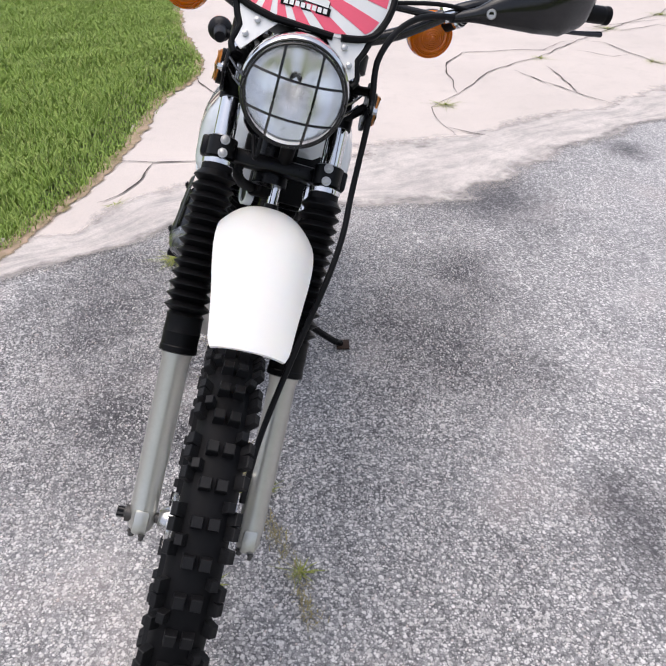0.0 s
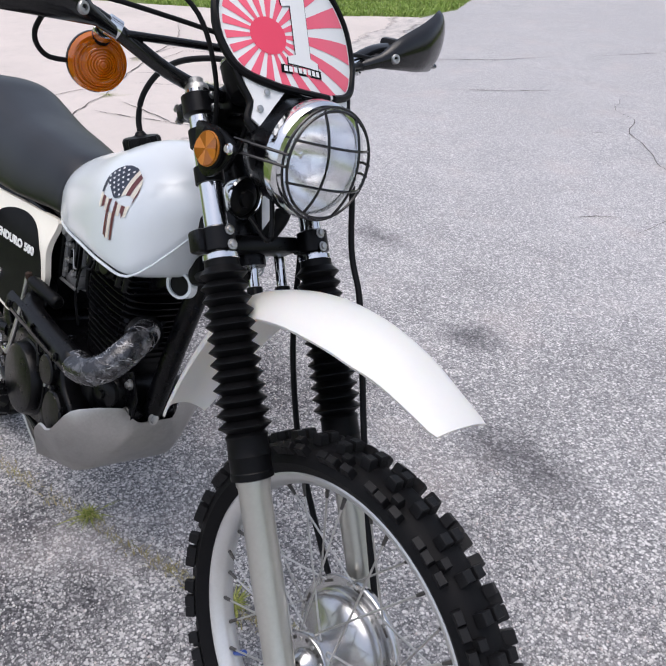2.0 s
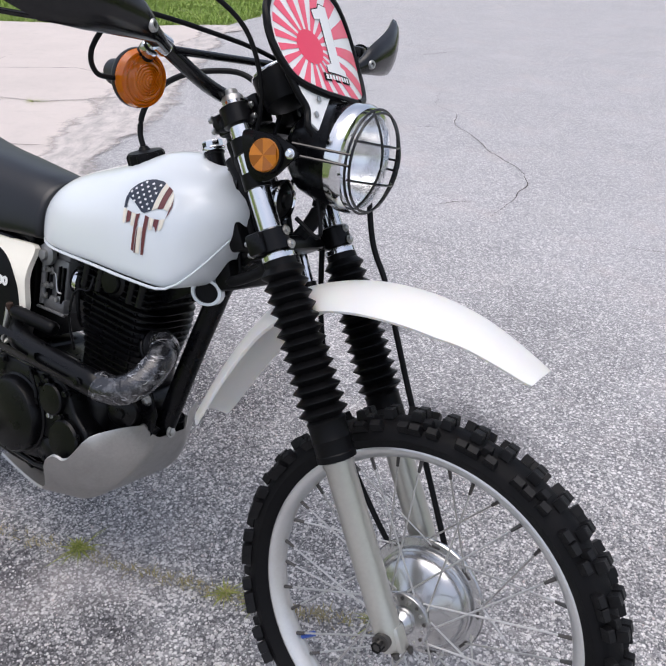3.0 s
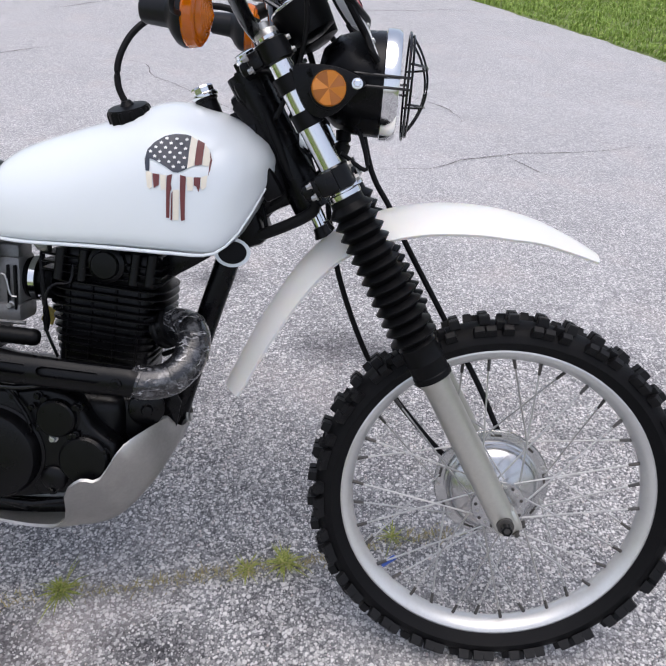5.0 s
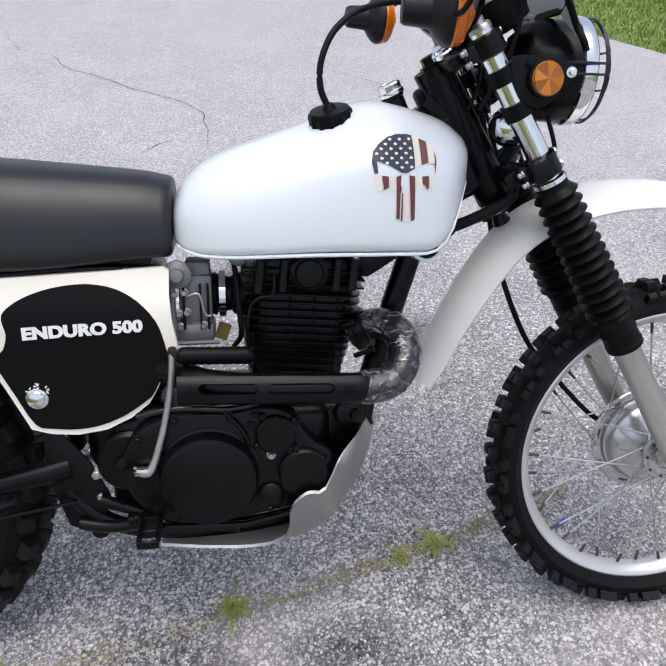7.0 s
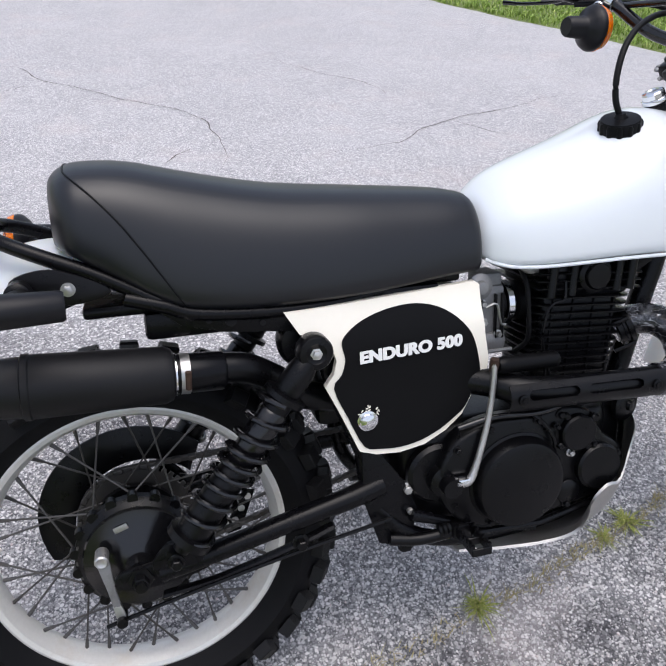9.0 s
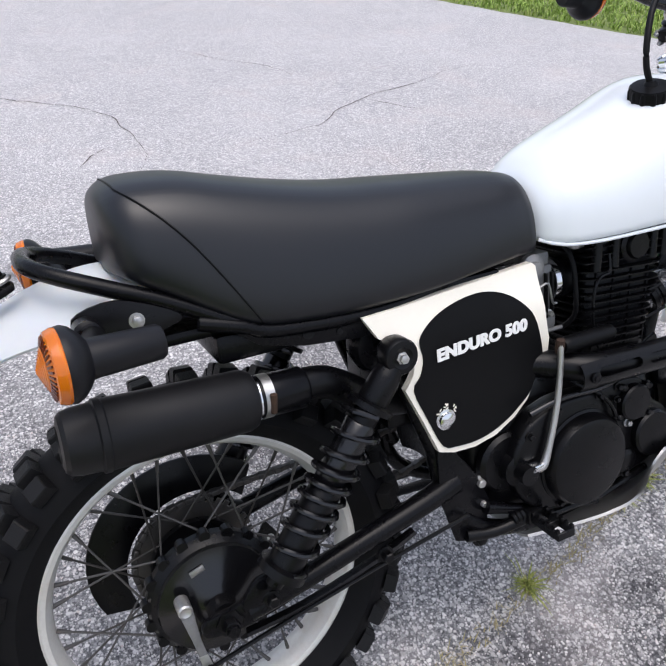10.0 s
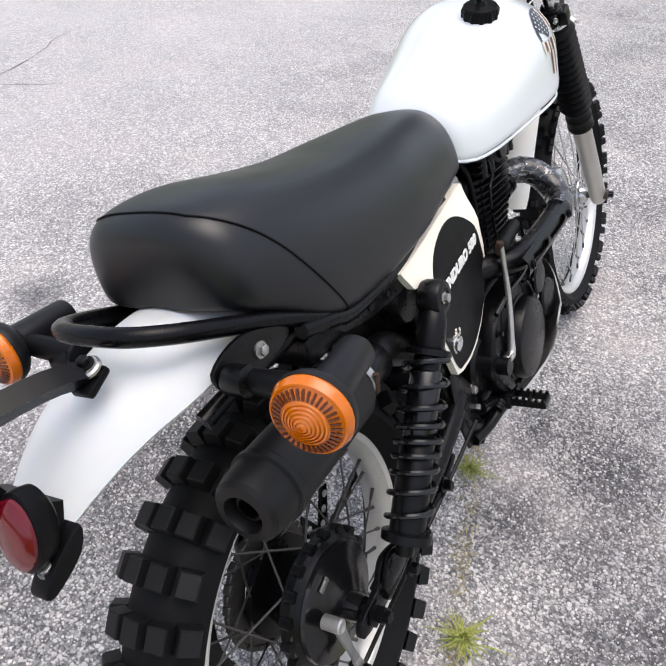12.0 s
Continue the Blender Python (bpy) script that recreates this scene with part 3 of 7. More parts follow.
def wheel(name, c, r_rim, half_rim, r_tyre, half_tyre, rows, first, fronts, label, hub_r, hub_l, spoke_mat, rim_mat="rim"):
    """Rim with tyre, hub, spokes and nipples. The axle runs along y."""
    about = Matrix.Translation(c) @ pose(0, 0, 0, -90)  # z of the profile becomes +y
    w = half_rim
    prof = [(r_rim, -w), (r_rim - 0.004, -w - 0.0015), (r_rim - 0.011, -w + 0.001), (r_rim - 0.015, -w * 0.72), (r_rim - 0.020, -w * 0.42), (r_rim - 0.023, 0), (r_rim - 0.020, w * 0.42),
            (r_rim - 0.015, w * 0.72), (r_rim - 0.011, w - 0.001), (r_rim - 0.004, w + 0.0015), (r_rim, w), (r_rim - 0.006, w * 0.8), (r_rim - 0.012, 0), (r_rim - 0.006, -w * 0.8)]
    rim = part(name, lathe(prof, about, 96, closed=True), rim_mat, bike, label)
    bm = bmesh.new()
    th = r_tyre - r_rim
    sec = []
    for i in range(15):
        a = math.pi * i / 14
        yy = -math.cos(a) * half_tyre * 0.93
        rr = r_rim - 0.004 + (th - 0.010) * math.sin(a) ** 0.62
        sec.append((rr, yy if 0 < i < 14 else math.copysign(w * 0.9, yy)))
    lathe(sec, about, 120, bm, closed=True)
    tyre = part("front_tyre" if fronts else "rear_tyre", bm, "tyre", bike, "black knobbly off-road tyre", 30)
    kr = r_tyre - 0.011
    pitch = 2 * math.pi / rows
    if fronts:
        mid, out, low = knob_mesh("block", 0.0080, 0.0076, 0.0105), knob_mesh("shoulder block", 0.0070, 0.0058, 0.0095), knob_mesh("edge block", 0.0088, 0.0056, 0.0115)
    else:
        mid, out = knob_mesh("block", 0.0140, 0.0118, 0.0145), knob_mesh("shoulder block", 0.0145, 0.0125, 0.0150)
    for i in range(rows):
        a = first + i * pitch
        if fronts:
            for y in (-0.0108, 0.0108):
                knob(mid, tyre, c, a, y, kr)
            for s in (-1, 1):
                if (i + (s > 0)) % 2:
                    knob(out, tyre, c, a + 0.5 * pitch, s * 0.0255, kr - 0.0045, s * 0.42)
                knob(low, tyre, c, a + 0.25 * pitch, s * 0.0350, kr - 0.0130, s * 0.72)
                if i % 2:
                    knob(low, tyre, c, a + 0.85 * pitch, s * 0.0352, kr - 0.0135, s * 0.74)
        else:
            odd = i % 2
            for y in ((-0.029, 0.0, 0.029) if odd else (-0.0155, 0.0155)):
                knob(mid, tyre, c, a, y, kr - 6.5 * y * y, y * 9)
            for s in (-1, 1):
                knob(out, tyre, c, a, s * (0.050 if odd else 0.043), kr - (0.024 if odd else 0.0155), s * (0.90 if odd else 0.62))
    # 36 spokes, crossing, laced to both hub flanges
    n = 36
    for k in range(n):
        side = 1 if k % 2 else -1
        a = 2 * math.pi * k / n
        lead = radians(38) * (1 if (k // 2) % 2 else -1)
        hub_r_, hub_y = (hub_l if side > 0 else hub_r)
        p = c + V((math.cos(a + lead) * hub_r_, hub_y, math.sin(a + lead) * hub_r_))
        q = c + V((math.cos(a) * (r_rim - 0.026), side * 0.004, math.sin(a) * (r_rim - 0.026)))
        d = (p - q).normalized()
        part("spoke", tube([p, q], 0.0017, 6, 1), spoke_mat, rim)
        part("nipple", tube([q - d * 0.004, q + d * 0.016], [0.0034, 0.0026], 6, 1), "spoke_dark", rim)
    return rim, about


def bolts(name, mat, parent, places, r=0.006, h=0.005):
    """Single bolts: rows of (place, direction)."""
    for at, d in places:
        part(name, bolt(at, d, r, h), mat, parent)


# front wheel
fw, fabout = wheel("front_wheel", AXLE, 0.2790, 0.0225, 0.3390, 0.0420, 42, radians(84), True, "front wheel with dull silver spoked alloy rim", (0.045, -0.030), (0.094, 0.042), "spoke")
drum = lathe([(0.030, -0.040), (0.044, -0.037), (0.044, -0.031), (0.030, -0.026), (0.032, -0.006), (0.046, 0.002), (0.064, 0.006), (0.076, 0.012), (0.083, 0.021), (0.085, 0.030), (0.088, 0.031), (0.088, 0.034), (0.085, 0.035), (0.086, 0.040), (0.104, 0.041), (0.106, 0.043), (0.106, 0.047), (0.103, 0.049), (0.100, 0.058), (0.062, 0.060), (0.030, 0.064)], fabout, 64)
part("hub", drum, "hub", fw, "silver cast drum brake hub", 30)


def at_hub(r, a, y):
    return Matrix.Translation(V((math.cos(a) * r, 0, math.sin(a) * r))) @ fabout @ Matrix.Translation((0, 0, y))


for i in range(9):
    a = 2 * math.pi * (i + 0.3) / 9
    # dark bars laid on the rim imitate the shade in spoke slots
    part("spoke_dark_bar", box((0.020, 0.0045, 0.002), at_hub(0.0965, a, 0.0405) @ pose(0, 0, 0, 0, 0, math.degrees(-a) + 90), 0.0006, None, 1), "spoke_dark", fw)
    part("spoke_head", lathe([(0.0036, -0.003), (0.0036, 0.0), (0.002, 0.001)], at_hub(0.1000, a + 0.22, 0.0405), 8), "spoke", fw)
flange = part("flange", lathe([(0.020, -0.044), (0.046, -0.044), (0.0475, -0.042), (0.0475, -0.038), (0.045, -0.036), (0.020, -0.036)], fabout, 40), "hub", fw, "drilled silver spoke flange")
for i in range(18):
    a = 2 * math.pi * i / 18
    # every other dot is dark, for the shade in a spoke hole
    part("spoke_dark_dot" if i % 2 else "spoke_head", lathe([(0.0030, -0.0008), (0.0030, 0.0004), (0.0016, 0.0010)], at_hub(0.0400 if i % 2 else 0.0375, a, -0.0445), 8), "spoke_dark" if i % 2 else "spoke", flange)
part("spindle", lathe([(0.014, -0.060), (0.022, -0.052), (0.024, -0.044)], fabout, 24), "hub", fw)
part("axle", lathe([(0.0085, -0.128), (0.0085, 0.118)], fabout, 16), "spoke_dark", fw)
nut = lathe([(0.006, -0.129), (0.0095, -0.129), (0.0095, -0.118), (0.006, -0.117)], fabout, 6, closed=True)
part("axle_nut", nut, "engine", fw, "dark hollow axle end")
va = radians(222)
vp = AXLE + V((math.cos(va), 0, math.sin(va))) * 0.252
part("valve_cap", tube([vp, vp - V((math.cos(va), 0, math.sin(va))) * 0.030], [0.0045, 0.0052, 0.005], 10, 1), "blue", fw, "small blue valve cap")

# fork legs
for side in (-1, 1):
    y = side * LEG
    prof = [(0.018, -0.022), (0.0215, -0.012), (0.0225, 0.02), (0.0225, 0.09), (0.0235, 0.095), (0.0235, 0.27), (0.0255, 0.275), (0.0255, 0.300), (0.0200, 0.302)]
    leg = part("fork_leg", lathe(prof, axis(fk(0.0, y), fk(1, 0) - fk(0, 0)), 28), "slider", bike, "silver painted fork slider with black gaiter")
    # axle clamp lug and drain bolt
    bm = box((0.030, 0.026, 0.042), Matrix.Translation(fk(-0.006, y, 0.010)) @ pose(0, 0, 0, 0, -31, 0), 0.006)
    part("axle_lug", bm, "slider", leg)
    bm = bolt(fk(-0.024, y - 0.012, 0.010), -UPF, 0.005, 0.010)
    bolt(fk(-0.024, y + 0.006, 0.026), -UPF, 0.004, 0.010, bm)
    if side < 0:
        lathe([(0.014, 0), (0.014, 0.012), (0.0085, 0.0125), (0.0085, 0.002)], axis(fk(0, y - 0.016), V((0, -1, 0))), 20, bm)
    part("axle_bolt", bm, "spoke_dark", leg)
    # chrome stanchion
    part("stanchion", lathe([(0.0178, 0.28), (0.0178, 0.850)], axis(fk(0, y), fk(1, 0) - fk(0, 0)), 28), "chrome", leg, "chromed fork tube")
    # gaiter: bellows between a lower cuff and the clamp
    prof = [(0.026, 0.281), (0.0315, 0.283), (0.0315, 0.292), (0.0305, 0.294), (0.0305, 0.312), (0.0315, 0.316), (0.0305, 0.320), (0.0300, 0.340), (0.0315, 0.345)]
    ribs = 13
    for i in range(ribs):
        h = 0.350 + (0.588 - 0.350) * i / ribs
        st = (0.588 - 0.350) / ribs
        big = 0.0390 - 0.004 * i / ribs
        prof += [(0.0270 - 0.001 * i / ribs, h), (big, h + st * 0.46), (big, h + st * 0.54)]
    prof += [(0.026, 0.590), (0.0255, 0.603), (0.020, 0.604)]
    part("gaiter", lathe(prof, axis(fk(0, y), fk(1, 0) - fk(0, 0)), 28), "rubber", leg, "ribbed black rubber fork gaiter", 25)
    part("clip", lathe([(0.0258, 0.600), (0.0268, 0.601), (0.0268, 0.608), (0.0215, 0.609)], axis(fk(0, y), fk(1, 0) - fk(0, 0)), 24), "chrome", leg)
    # lower cap with bolt on the top of the tube
    part("fork_cap", lathe([(0.0175, 0.842), (0.0175, 0.856), (0.0155, 0.859), (0.0110, 0.860), (0.0110, 0.868), (0.008, 0.870)], axis(fk(0, y), fk(1, 0) - fk(0, 0)), 20), "steel", leg)

# yokes
for name, s, wide, label in (("lower_yoke", 0.630, 0.038, "black lower fork clamp"), ("upper_yoke", 0.828, 0.034, "black upper fork clamp")):
    bm = bmesh.new()
    for side in (-1, 1):
        lathe([(0.019, -wide / 2), (0.0250, -wide / 2 + 0.003), (0.0250, wide / 2 - 0.003), (0.019, wide / 2)], axis(fk(s, side * LEG), fk(1, 0) - fk(0, 0)), 20, bm)
        box((0.020, 0.026, wide * 0.7), Matrix.Translation(fk(s, side * (LEG + 0.002), -0.030)) @ pose(0, 0, 0, 0, -31, 0), 0.003, bm)
    box((0.046, 2 * LEG - 0.03, wide * 0.7), Matrix.Translation(fk(s, 0, -0.036)) @ pose(0, 0, 0, 0, -31, 0), 0.008, bm)
    yoke = part(name, bm, "engine", bike, label)
    for side in (-1, 1):
        bolts("clamp_bolt", "alloy", yoke, [(fk(s + 0.008, side * (LEG + 0.012), -0.036), -FWD), (fk(s - 0.010, side * (LEG + 0.012), -0.036), -FWD)], 0.0042, 0.009)
        if "upper" in name:
            bolts("clamp_bolt", "alloy", yoke, [(fk(s + 0.009, side * (LEG - 0.006), 0.022), FWD), (fk(s - 0.009, side * (LEG - 0.006), 0.022), FWD)], 0.0042, 0.008)
        if "lower" in name:
            bolts("clamp_bolt", "steel", yoke, [(fk(s - 0.012, side * (LEG - 0.004), 0.026), FWD), (fk(s + 0.010, side * (LEG - 0.004), 0.024), FWD)], 0.0055, 0.006)
            part("pinch_lug", box((0.030, 0.020, 0.034), Matrix.Translation(fk(s, side * (LEG + 0.024), -0.014)) @ pose(0, 0, 0, 0, -31, 0), 0.005), "engine", yoke)
part("steering_stem", tube([fk(0.60, 0, -0.062), fk(0.835, 0, -0.062)], [0.031, 0.029, 0.031], 20, 2), "black", bike, "black steering head")
part("stem_nut", lathe([(0.020, 0), (0.020, 0.008), (0.014, 0.009), (0.014, 0.020), (0.011, 0.021)], axis(fk(0.832, 0, -0.06), UPF), 6), "engine", bike)
# chrome stubs that carry the mudguard below the lower yoke
for y in (0.0, 0.058):
    mount = part("fender_mount", tube([(1.066, y, 0.849), (1.110, y, 0.768)], 0.0092, 16, 1), "chrome", bike, "chrome mudguard mounting tube")
    part("collar", lathe([(0.0095, -0.006), (0.0125, -0.005), (0.0135, 0.004), (0.0160, 0.010), (0.0160, 0.013)], axis((1.104, y, 0.779), (0.477, 0, -0.879)), 20), "engine", mount)
    part("sleeve", lathe([(0.0096, 0.0), (0.0108, 0.001), (0.0108, 0.016), (0.0096, 0.017)], axis((1.066, y, 0.849), (0.477, 0, -0.879)), 18), "engine", mount)
# black loom and brake hose splitter between lamp and lower clamp
part("loom", tube([(1.128, 0.004, 0.940), (1.128, 0.002, 0.912), (1.108, 0.002, 0.876), (1.082, 0.004, 0.846), (1.060, 0.006, 0.835)], [0.012, 0.013, 0.012, 0.010], 12, 5), "wire", bike, "black wiring loom behind the headlight")
part("brake_hose", tube([(1.062, 0.0, 0.945), (1.070, 0.0, 0.910), (1.084, 0.0, 0.872), (1.094, 0.002, 0.862)], 0.0052, 10, 5), "wire", bike, "black brake hose")

# front mudguard: a crowned blade swept along its crown line
CROWN = [(0.957, 0.500, 0.052), (1.000, 0.596, 0.062), (1.045, 0.680, 0.070), (1.090, 0.745, 0.076), (1.140, 0.790, 0.080), (1.200, 0.818, 0.083), (1.260, 0.834, 0.084), (1.320, 0.840, 0.083), (1.385, 0.838, 0.078), (1.450, 0.825, 0.070), (1.512, 0.801, 0.062), (1.554, 0.780, 0.057)]


def blade(name, crown, drop, mat, label, thick=0.004, y0=0.0, seg=20, fade=2.0, thin=0):
    line = curve_points([(c[0], 0, c[1]) for c in crown], 4)
    wide = curve_points([(0, 0, c[2]) for c in crown], 4)
    side = curve_points([(0, 0, c[3] if len(c) > 3 else 0.0) for c in crown], 4)
    full = max(c[2] for c in crown)
    rings = []
    for i, p in enumerate(line):
        d = (line[min(i + 1, len(line) - 1)] - line[max(i - 1, 0)]).normalized()
        up = V((-d.z, 0, d.x))
        w = wide[i].z
        end = min(i, len(line) - 1 - i)
        w *= (0.93, 0.99)[end] if end < 2 else 1.0
        y1, low = y0 + side[i].z, drop * min(1.0, (w / full) ** fade)
        if thin:  # the skirt runs out towards the tip
            low *= min(1.0, 0.35 + (len(line) - 1 - i) / thin)
        out = []
        for j in range(seg + 1):
            u = -1 + 2 * j / seg
            out.append(p + V((0, y1 + u * w, 0)) - up * low * abs(u) ** 2.6)
        back = []
        for j in range(seg, -1, -1):
            u = -1 + 2 * j / seg
            back.append(p + V((0, y1 + u * (w - thick * 0.6), 0)) - up * (low * abs(u) ** 2.6 + thick))
        rings.append(out + back)
    return part(name, loft(rings), mat, bike, label, 50)


fender = blade("front_fender", [(x, z, 0.93 * w) for x, z, w in CROWN], 0.040, "fender", "long white plastic high front mudguard", y0=-0.004, fade=0.7, thin=16)

# headlamp
HL = V((1.142, -0.016, 1.011))
hx = pose(0, 0, 0, 0, 90, 0)
hm = Matrix.Translation(HL) @ hx @ Matrix.Diagonal((0.94, 0.94, 0.94, 1))
shell = lathe([(0.020, -0.062), (0.050, -0.055), (0.072, -0.030), (0.082, 0.004), (0.084, 0.046), (0.080, 0.047)], hm, 40)
bmesh.ops.delete(shell, geom=[f for f in shell.faces if len(f.verts) > 8], context="FACES_ONLY")
lamp = part("headlight", shell, "black", bike, "round headlight in a black shell with chrome ring and wire guard")
part("rim_ring", lathe([(0.0845, 0.044), (0.0885, 0.046), (0.0885, 0.056), (0.0880, 0.064), (0.0840, 0.070), (0.0770, 0.071), (0.0760, 0.066), (0.0800, 0.048)], hm, 56, closed=True), "chrome", lamp, "chrome headlight ring")
bowl = lathe([(0.010, -0.018), (0.030, -0.010), (0.052, 0.008), (0.070, 0.034), (0.0775, 0.060)], hm, 48)
bmesh.ops.delete(bowl, geom=[f for f in bowl.faces if len(f.verts) > 8], context="FACES_ONLY")
part("reflector", bowl, "bowl", lamp)
part("bulb", lathe([(0.001, 0.024), (0.006, 0.022), (0.007, 0.014), (0.006, -0.012)], hm, 16), "mirror", lamp)
gl = lathe([(0.0, 0.0790), (0.022, 0.0782), (0.044, 0.0755), (0.062, 0.0712), (0.0765, 0.066), (0.0765, 0.062), (0.062, 0.0675), (0.044, 0.0715), (0.022, 0.0742), (0.0, 0.075)], hm, 48)
glass = part("lens", gl, "glass", lamp, "clear fluted headlight glass")
glass.visible_shadow = False
# wire guard: two hoops, bowed bars, side arms
gd = bmesh.new()
for r, x, k in ((0.082, 0.086, 0.0026), (0.072, 0.112, 0.0)):
    if k:
        for rr, xx in ((0.0835, 0.083), (0.0790, 0.0885)):
            lathe([(rr + 0.0022 * math.cos(a), xx + 0.0022 * math.sin(a)) for a in (i * math.pi / 3 for i in range(6))], hm, 48, gd, closed=True)
for off in (-0.030, 0.030):
    for turn in (0, 1):
        pts = []
        for i in range(9):
            u = -1 + i / 4
            half = math.sqrt(0.081 ** 2 - off ** 2)
            a, b = off, u * half
            x = 0.086 + 0.030 * (1 - (u * u))
            pts.append(hm @ (V((a, b, x)) if turn else V((b, a, x))))
        tube(pts, 0.0020, 6, 2, gd)
for side in (-1, 1):
    for dz in (-0.0085, 0.0085):
        tube([hm @ V((-dz, side * 0.112, 0.0)), hm @ V((-dz, side * 0.098, 0.045)), hm @ V((-dz, side * 0.081, 0.088))], 0.0022, 6, 4, gd)
part("wire_guard", gd, "gloss", lamp, "black wire stone guard over the headlight")
# side ears with amber reflectors
for side in (-1, 1):
    y = -0.008 + side * 0.118
    out = [(1.055, 1.020), (1.085, 1.026), (1.120, 1.024), (1.150, 1.014), (1.160, 1.004), (1.150, 0.994), (1.120, 0.962), (1.092, 0.955), (1.070, 0.975)]
    ear = part("headlight_bracket", slab(smooth_outline(out, 4), y - 0.003, y + 0.003, 0.001), "black", bike, "black headlight bracket with round amber reflector")
    bm = bmesh.new()
    for s in (0.725, 0.780):
        lathe([(0.0215, s - 0.012), (0.0215, s + 0.012)], axis(fk(0, side * LEG), fk(1, 0) - fk(0, 0)), 20, bm)
        tube([fk(s, side * LEG, 0.012), V((1.085, y, 0.990 if s < 0.75 else 1.015))], 0.008, 8, 1, bm)
    part("clamp_band", bm, "rubber", ear)
    d = V((0.10, side, 0.05))
    part("backing", lathe([(0.018, 0), (0.0275, 0.001), (0.0275, 0.008), (0.024, 0.009)], axis((1.108, y + side * 0.003, 0.994), d), 28), "rubber", ear)
    rm = axis((1.108, y + side * 0.003, 0.994), d)
    disc = part("reflector", lathe([(0.0245, 0.007), (0.0244, 0.0112), (0.0238, 0.0118), (0.0230, 0.0112), (0.0, 0.0112)], rm, 32), "ochre", ear, "round amber side reflector with prism facets")
    # every other facet is painted darker to imitate the prisms' glint
    for k in range(8):
        bm, a0, a1 = bmesh.new(), math.pi * k / 4 + 0.2, math.pi * (k + 1) / 4 + 0.2
        rise = (0.0121, 0.0150) if k % 2 else (0.0150, 0.0121)
        pts = [rm @ V((0, 0, 0.0132)), rm @ V((0.0228 * math.cos(a0), 0.0228 * math.sin(a0), rise[0])), rm @ V((0.0236 * math.cos((a0 + a1) / 2), 0.0236 * math.sin((a0 + a1) / 2), 0.0132)), rm @ V((0.0228 * math.cos(a1), 0.0228 * math.sin(a1), rise[1]))]
        bm.faces.new([bm.verts.new(p) for p in pts])
        part("facet", bm, "ochre" if k % 2 else "ochre_shade", disc)
    part("pivot_bolt", bolt((1.148, y + side * 0.003, 1.004), (0, side, 0), 0.0055, 0.008), "chrome", ear)
# horn behind the lamp
hn = axis((1.090, -0.050, 0.926), (0.95, 0.10, 0.06))
horn = part("horn", lathe([(0.010, -0.030), (0.020, -0.026), (0.029, -0.012), (0.0325, 0.0), (0.0335, 0.006), (0.0315, 0.009), (0.0290, 0.006), (0.0280, 0.001)], hn, 36), "chrome", bike, "small chrome horn below the headlight")
part("horn_face", lathe([(0.0285, 0.001), (0.024, 0.006), (0.014, 0.008), (0.012, 0.013), (0.0, 0.014)], hn, 28), "rubber", horn)

# number plate: a curved shield with a printed sunburst
PC = V((1.122, -0.025, 1.152))
PUP, PFW = V((-0.50, 0, 0.866)), V((0.866, 0, 0.50))


def plate_at(u, v, off=0.0):
    """A place on the plate: u to the rider's left, v up, off in front of it."""
    return PC + V((0, u * 1.09, 0)) + PUP * v + PFW * (off - 1.7 * u * u - 0.03 * u)


SHIELD = smooth_outline([(0.0, 0.112), (0.066, 0.104), (0.106, 0.068), (0.117, 0.020), (0.108, -0.024), (0.088, -0.050), (0.042, -0.065), (0.0, -0.070), (-0.042, -0.065), (-0.088, -0.050), (-0.108, -0.024), (-0.117, 0.020), (-0.106, 0.068), (-0.066, 0.104)], 4)


def plate_skin(bm, poly, off, steps=1):
    f = bm.faces.new([bm.verts.new(plate_at(u, v, off)) for u, v in poly])
    return f


def ring_plate(outline, o0, o1, grow=1.0):
    bm = bmesh.new()
    rings = [[bm.verts.new(plate_at(u * grow * k, v * grow * k, o)) for u, v in outline] for o, ks in ((o0, (0.02, 0.2, 0.4, 0.6, 0.8, 1.0)), (o1, (1.0, 0.8, 0.6, 0.4, 0.2, 0.02))) for k in ks]
    n = len(outline)
    for a, b in zip(rings, rings[1:]):
        for i in range(n):
            j = (i + 1) % n
            bm.faces.new((a[i], a[j], b[j], b[i]))
    bm.faces.new(rings[0])
    bm.faces.new(rings[-1][::-1])
    return bm


plate = part("number_plate", ring_plate(SHIELD, -0.003, 0.0, 1.0), "white", bike, "white race number plate with red sunburst print and figure one", 60)
SUN = V((-0.050, 0.006))


def to_edge(a, grow=0.93):
    """The distance from the sun's centre to the plate's edge."""
    d = V((math.cos(a), math.sin(a)))
    best = 1.0
    pts = [V(p) * grow for p in SHIELD]
    for p, q in zip(pts, pts[1:] + pts[:1]):
        e = q - p
        den = d.x * e.y - d.y * e.x
        if abs(den) > 1e-9:
            w = p - SUN
            t, s = (w.x * e.y - w.y * e.x) / den, (w.x * d.y - w.y * d.x) / den
            if t > 0 and 0 <= s <= 1:
                best = min(best, t)
    return best


def wedge(bm, a0, a1, r0, off):
    k = 4
    rows = []
    for i in range(k + 1):
        a = a0 + (a1 - a0) * i / k
        r1 = to_edge(a)
        rows.append([bm.verts.new(plate_at(SUN.x + math.cos(a) * r, SUN.y + math.sin(a) * r, off)) for r in (r0 + (r1 - r0) * j / 6 for j in range(7))])
    for p, q in zip(rows, rows[1:]):
        for j in range(6):
            bm.faces.new((p[j], p[j + 1], q[j + 1], q[j]))


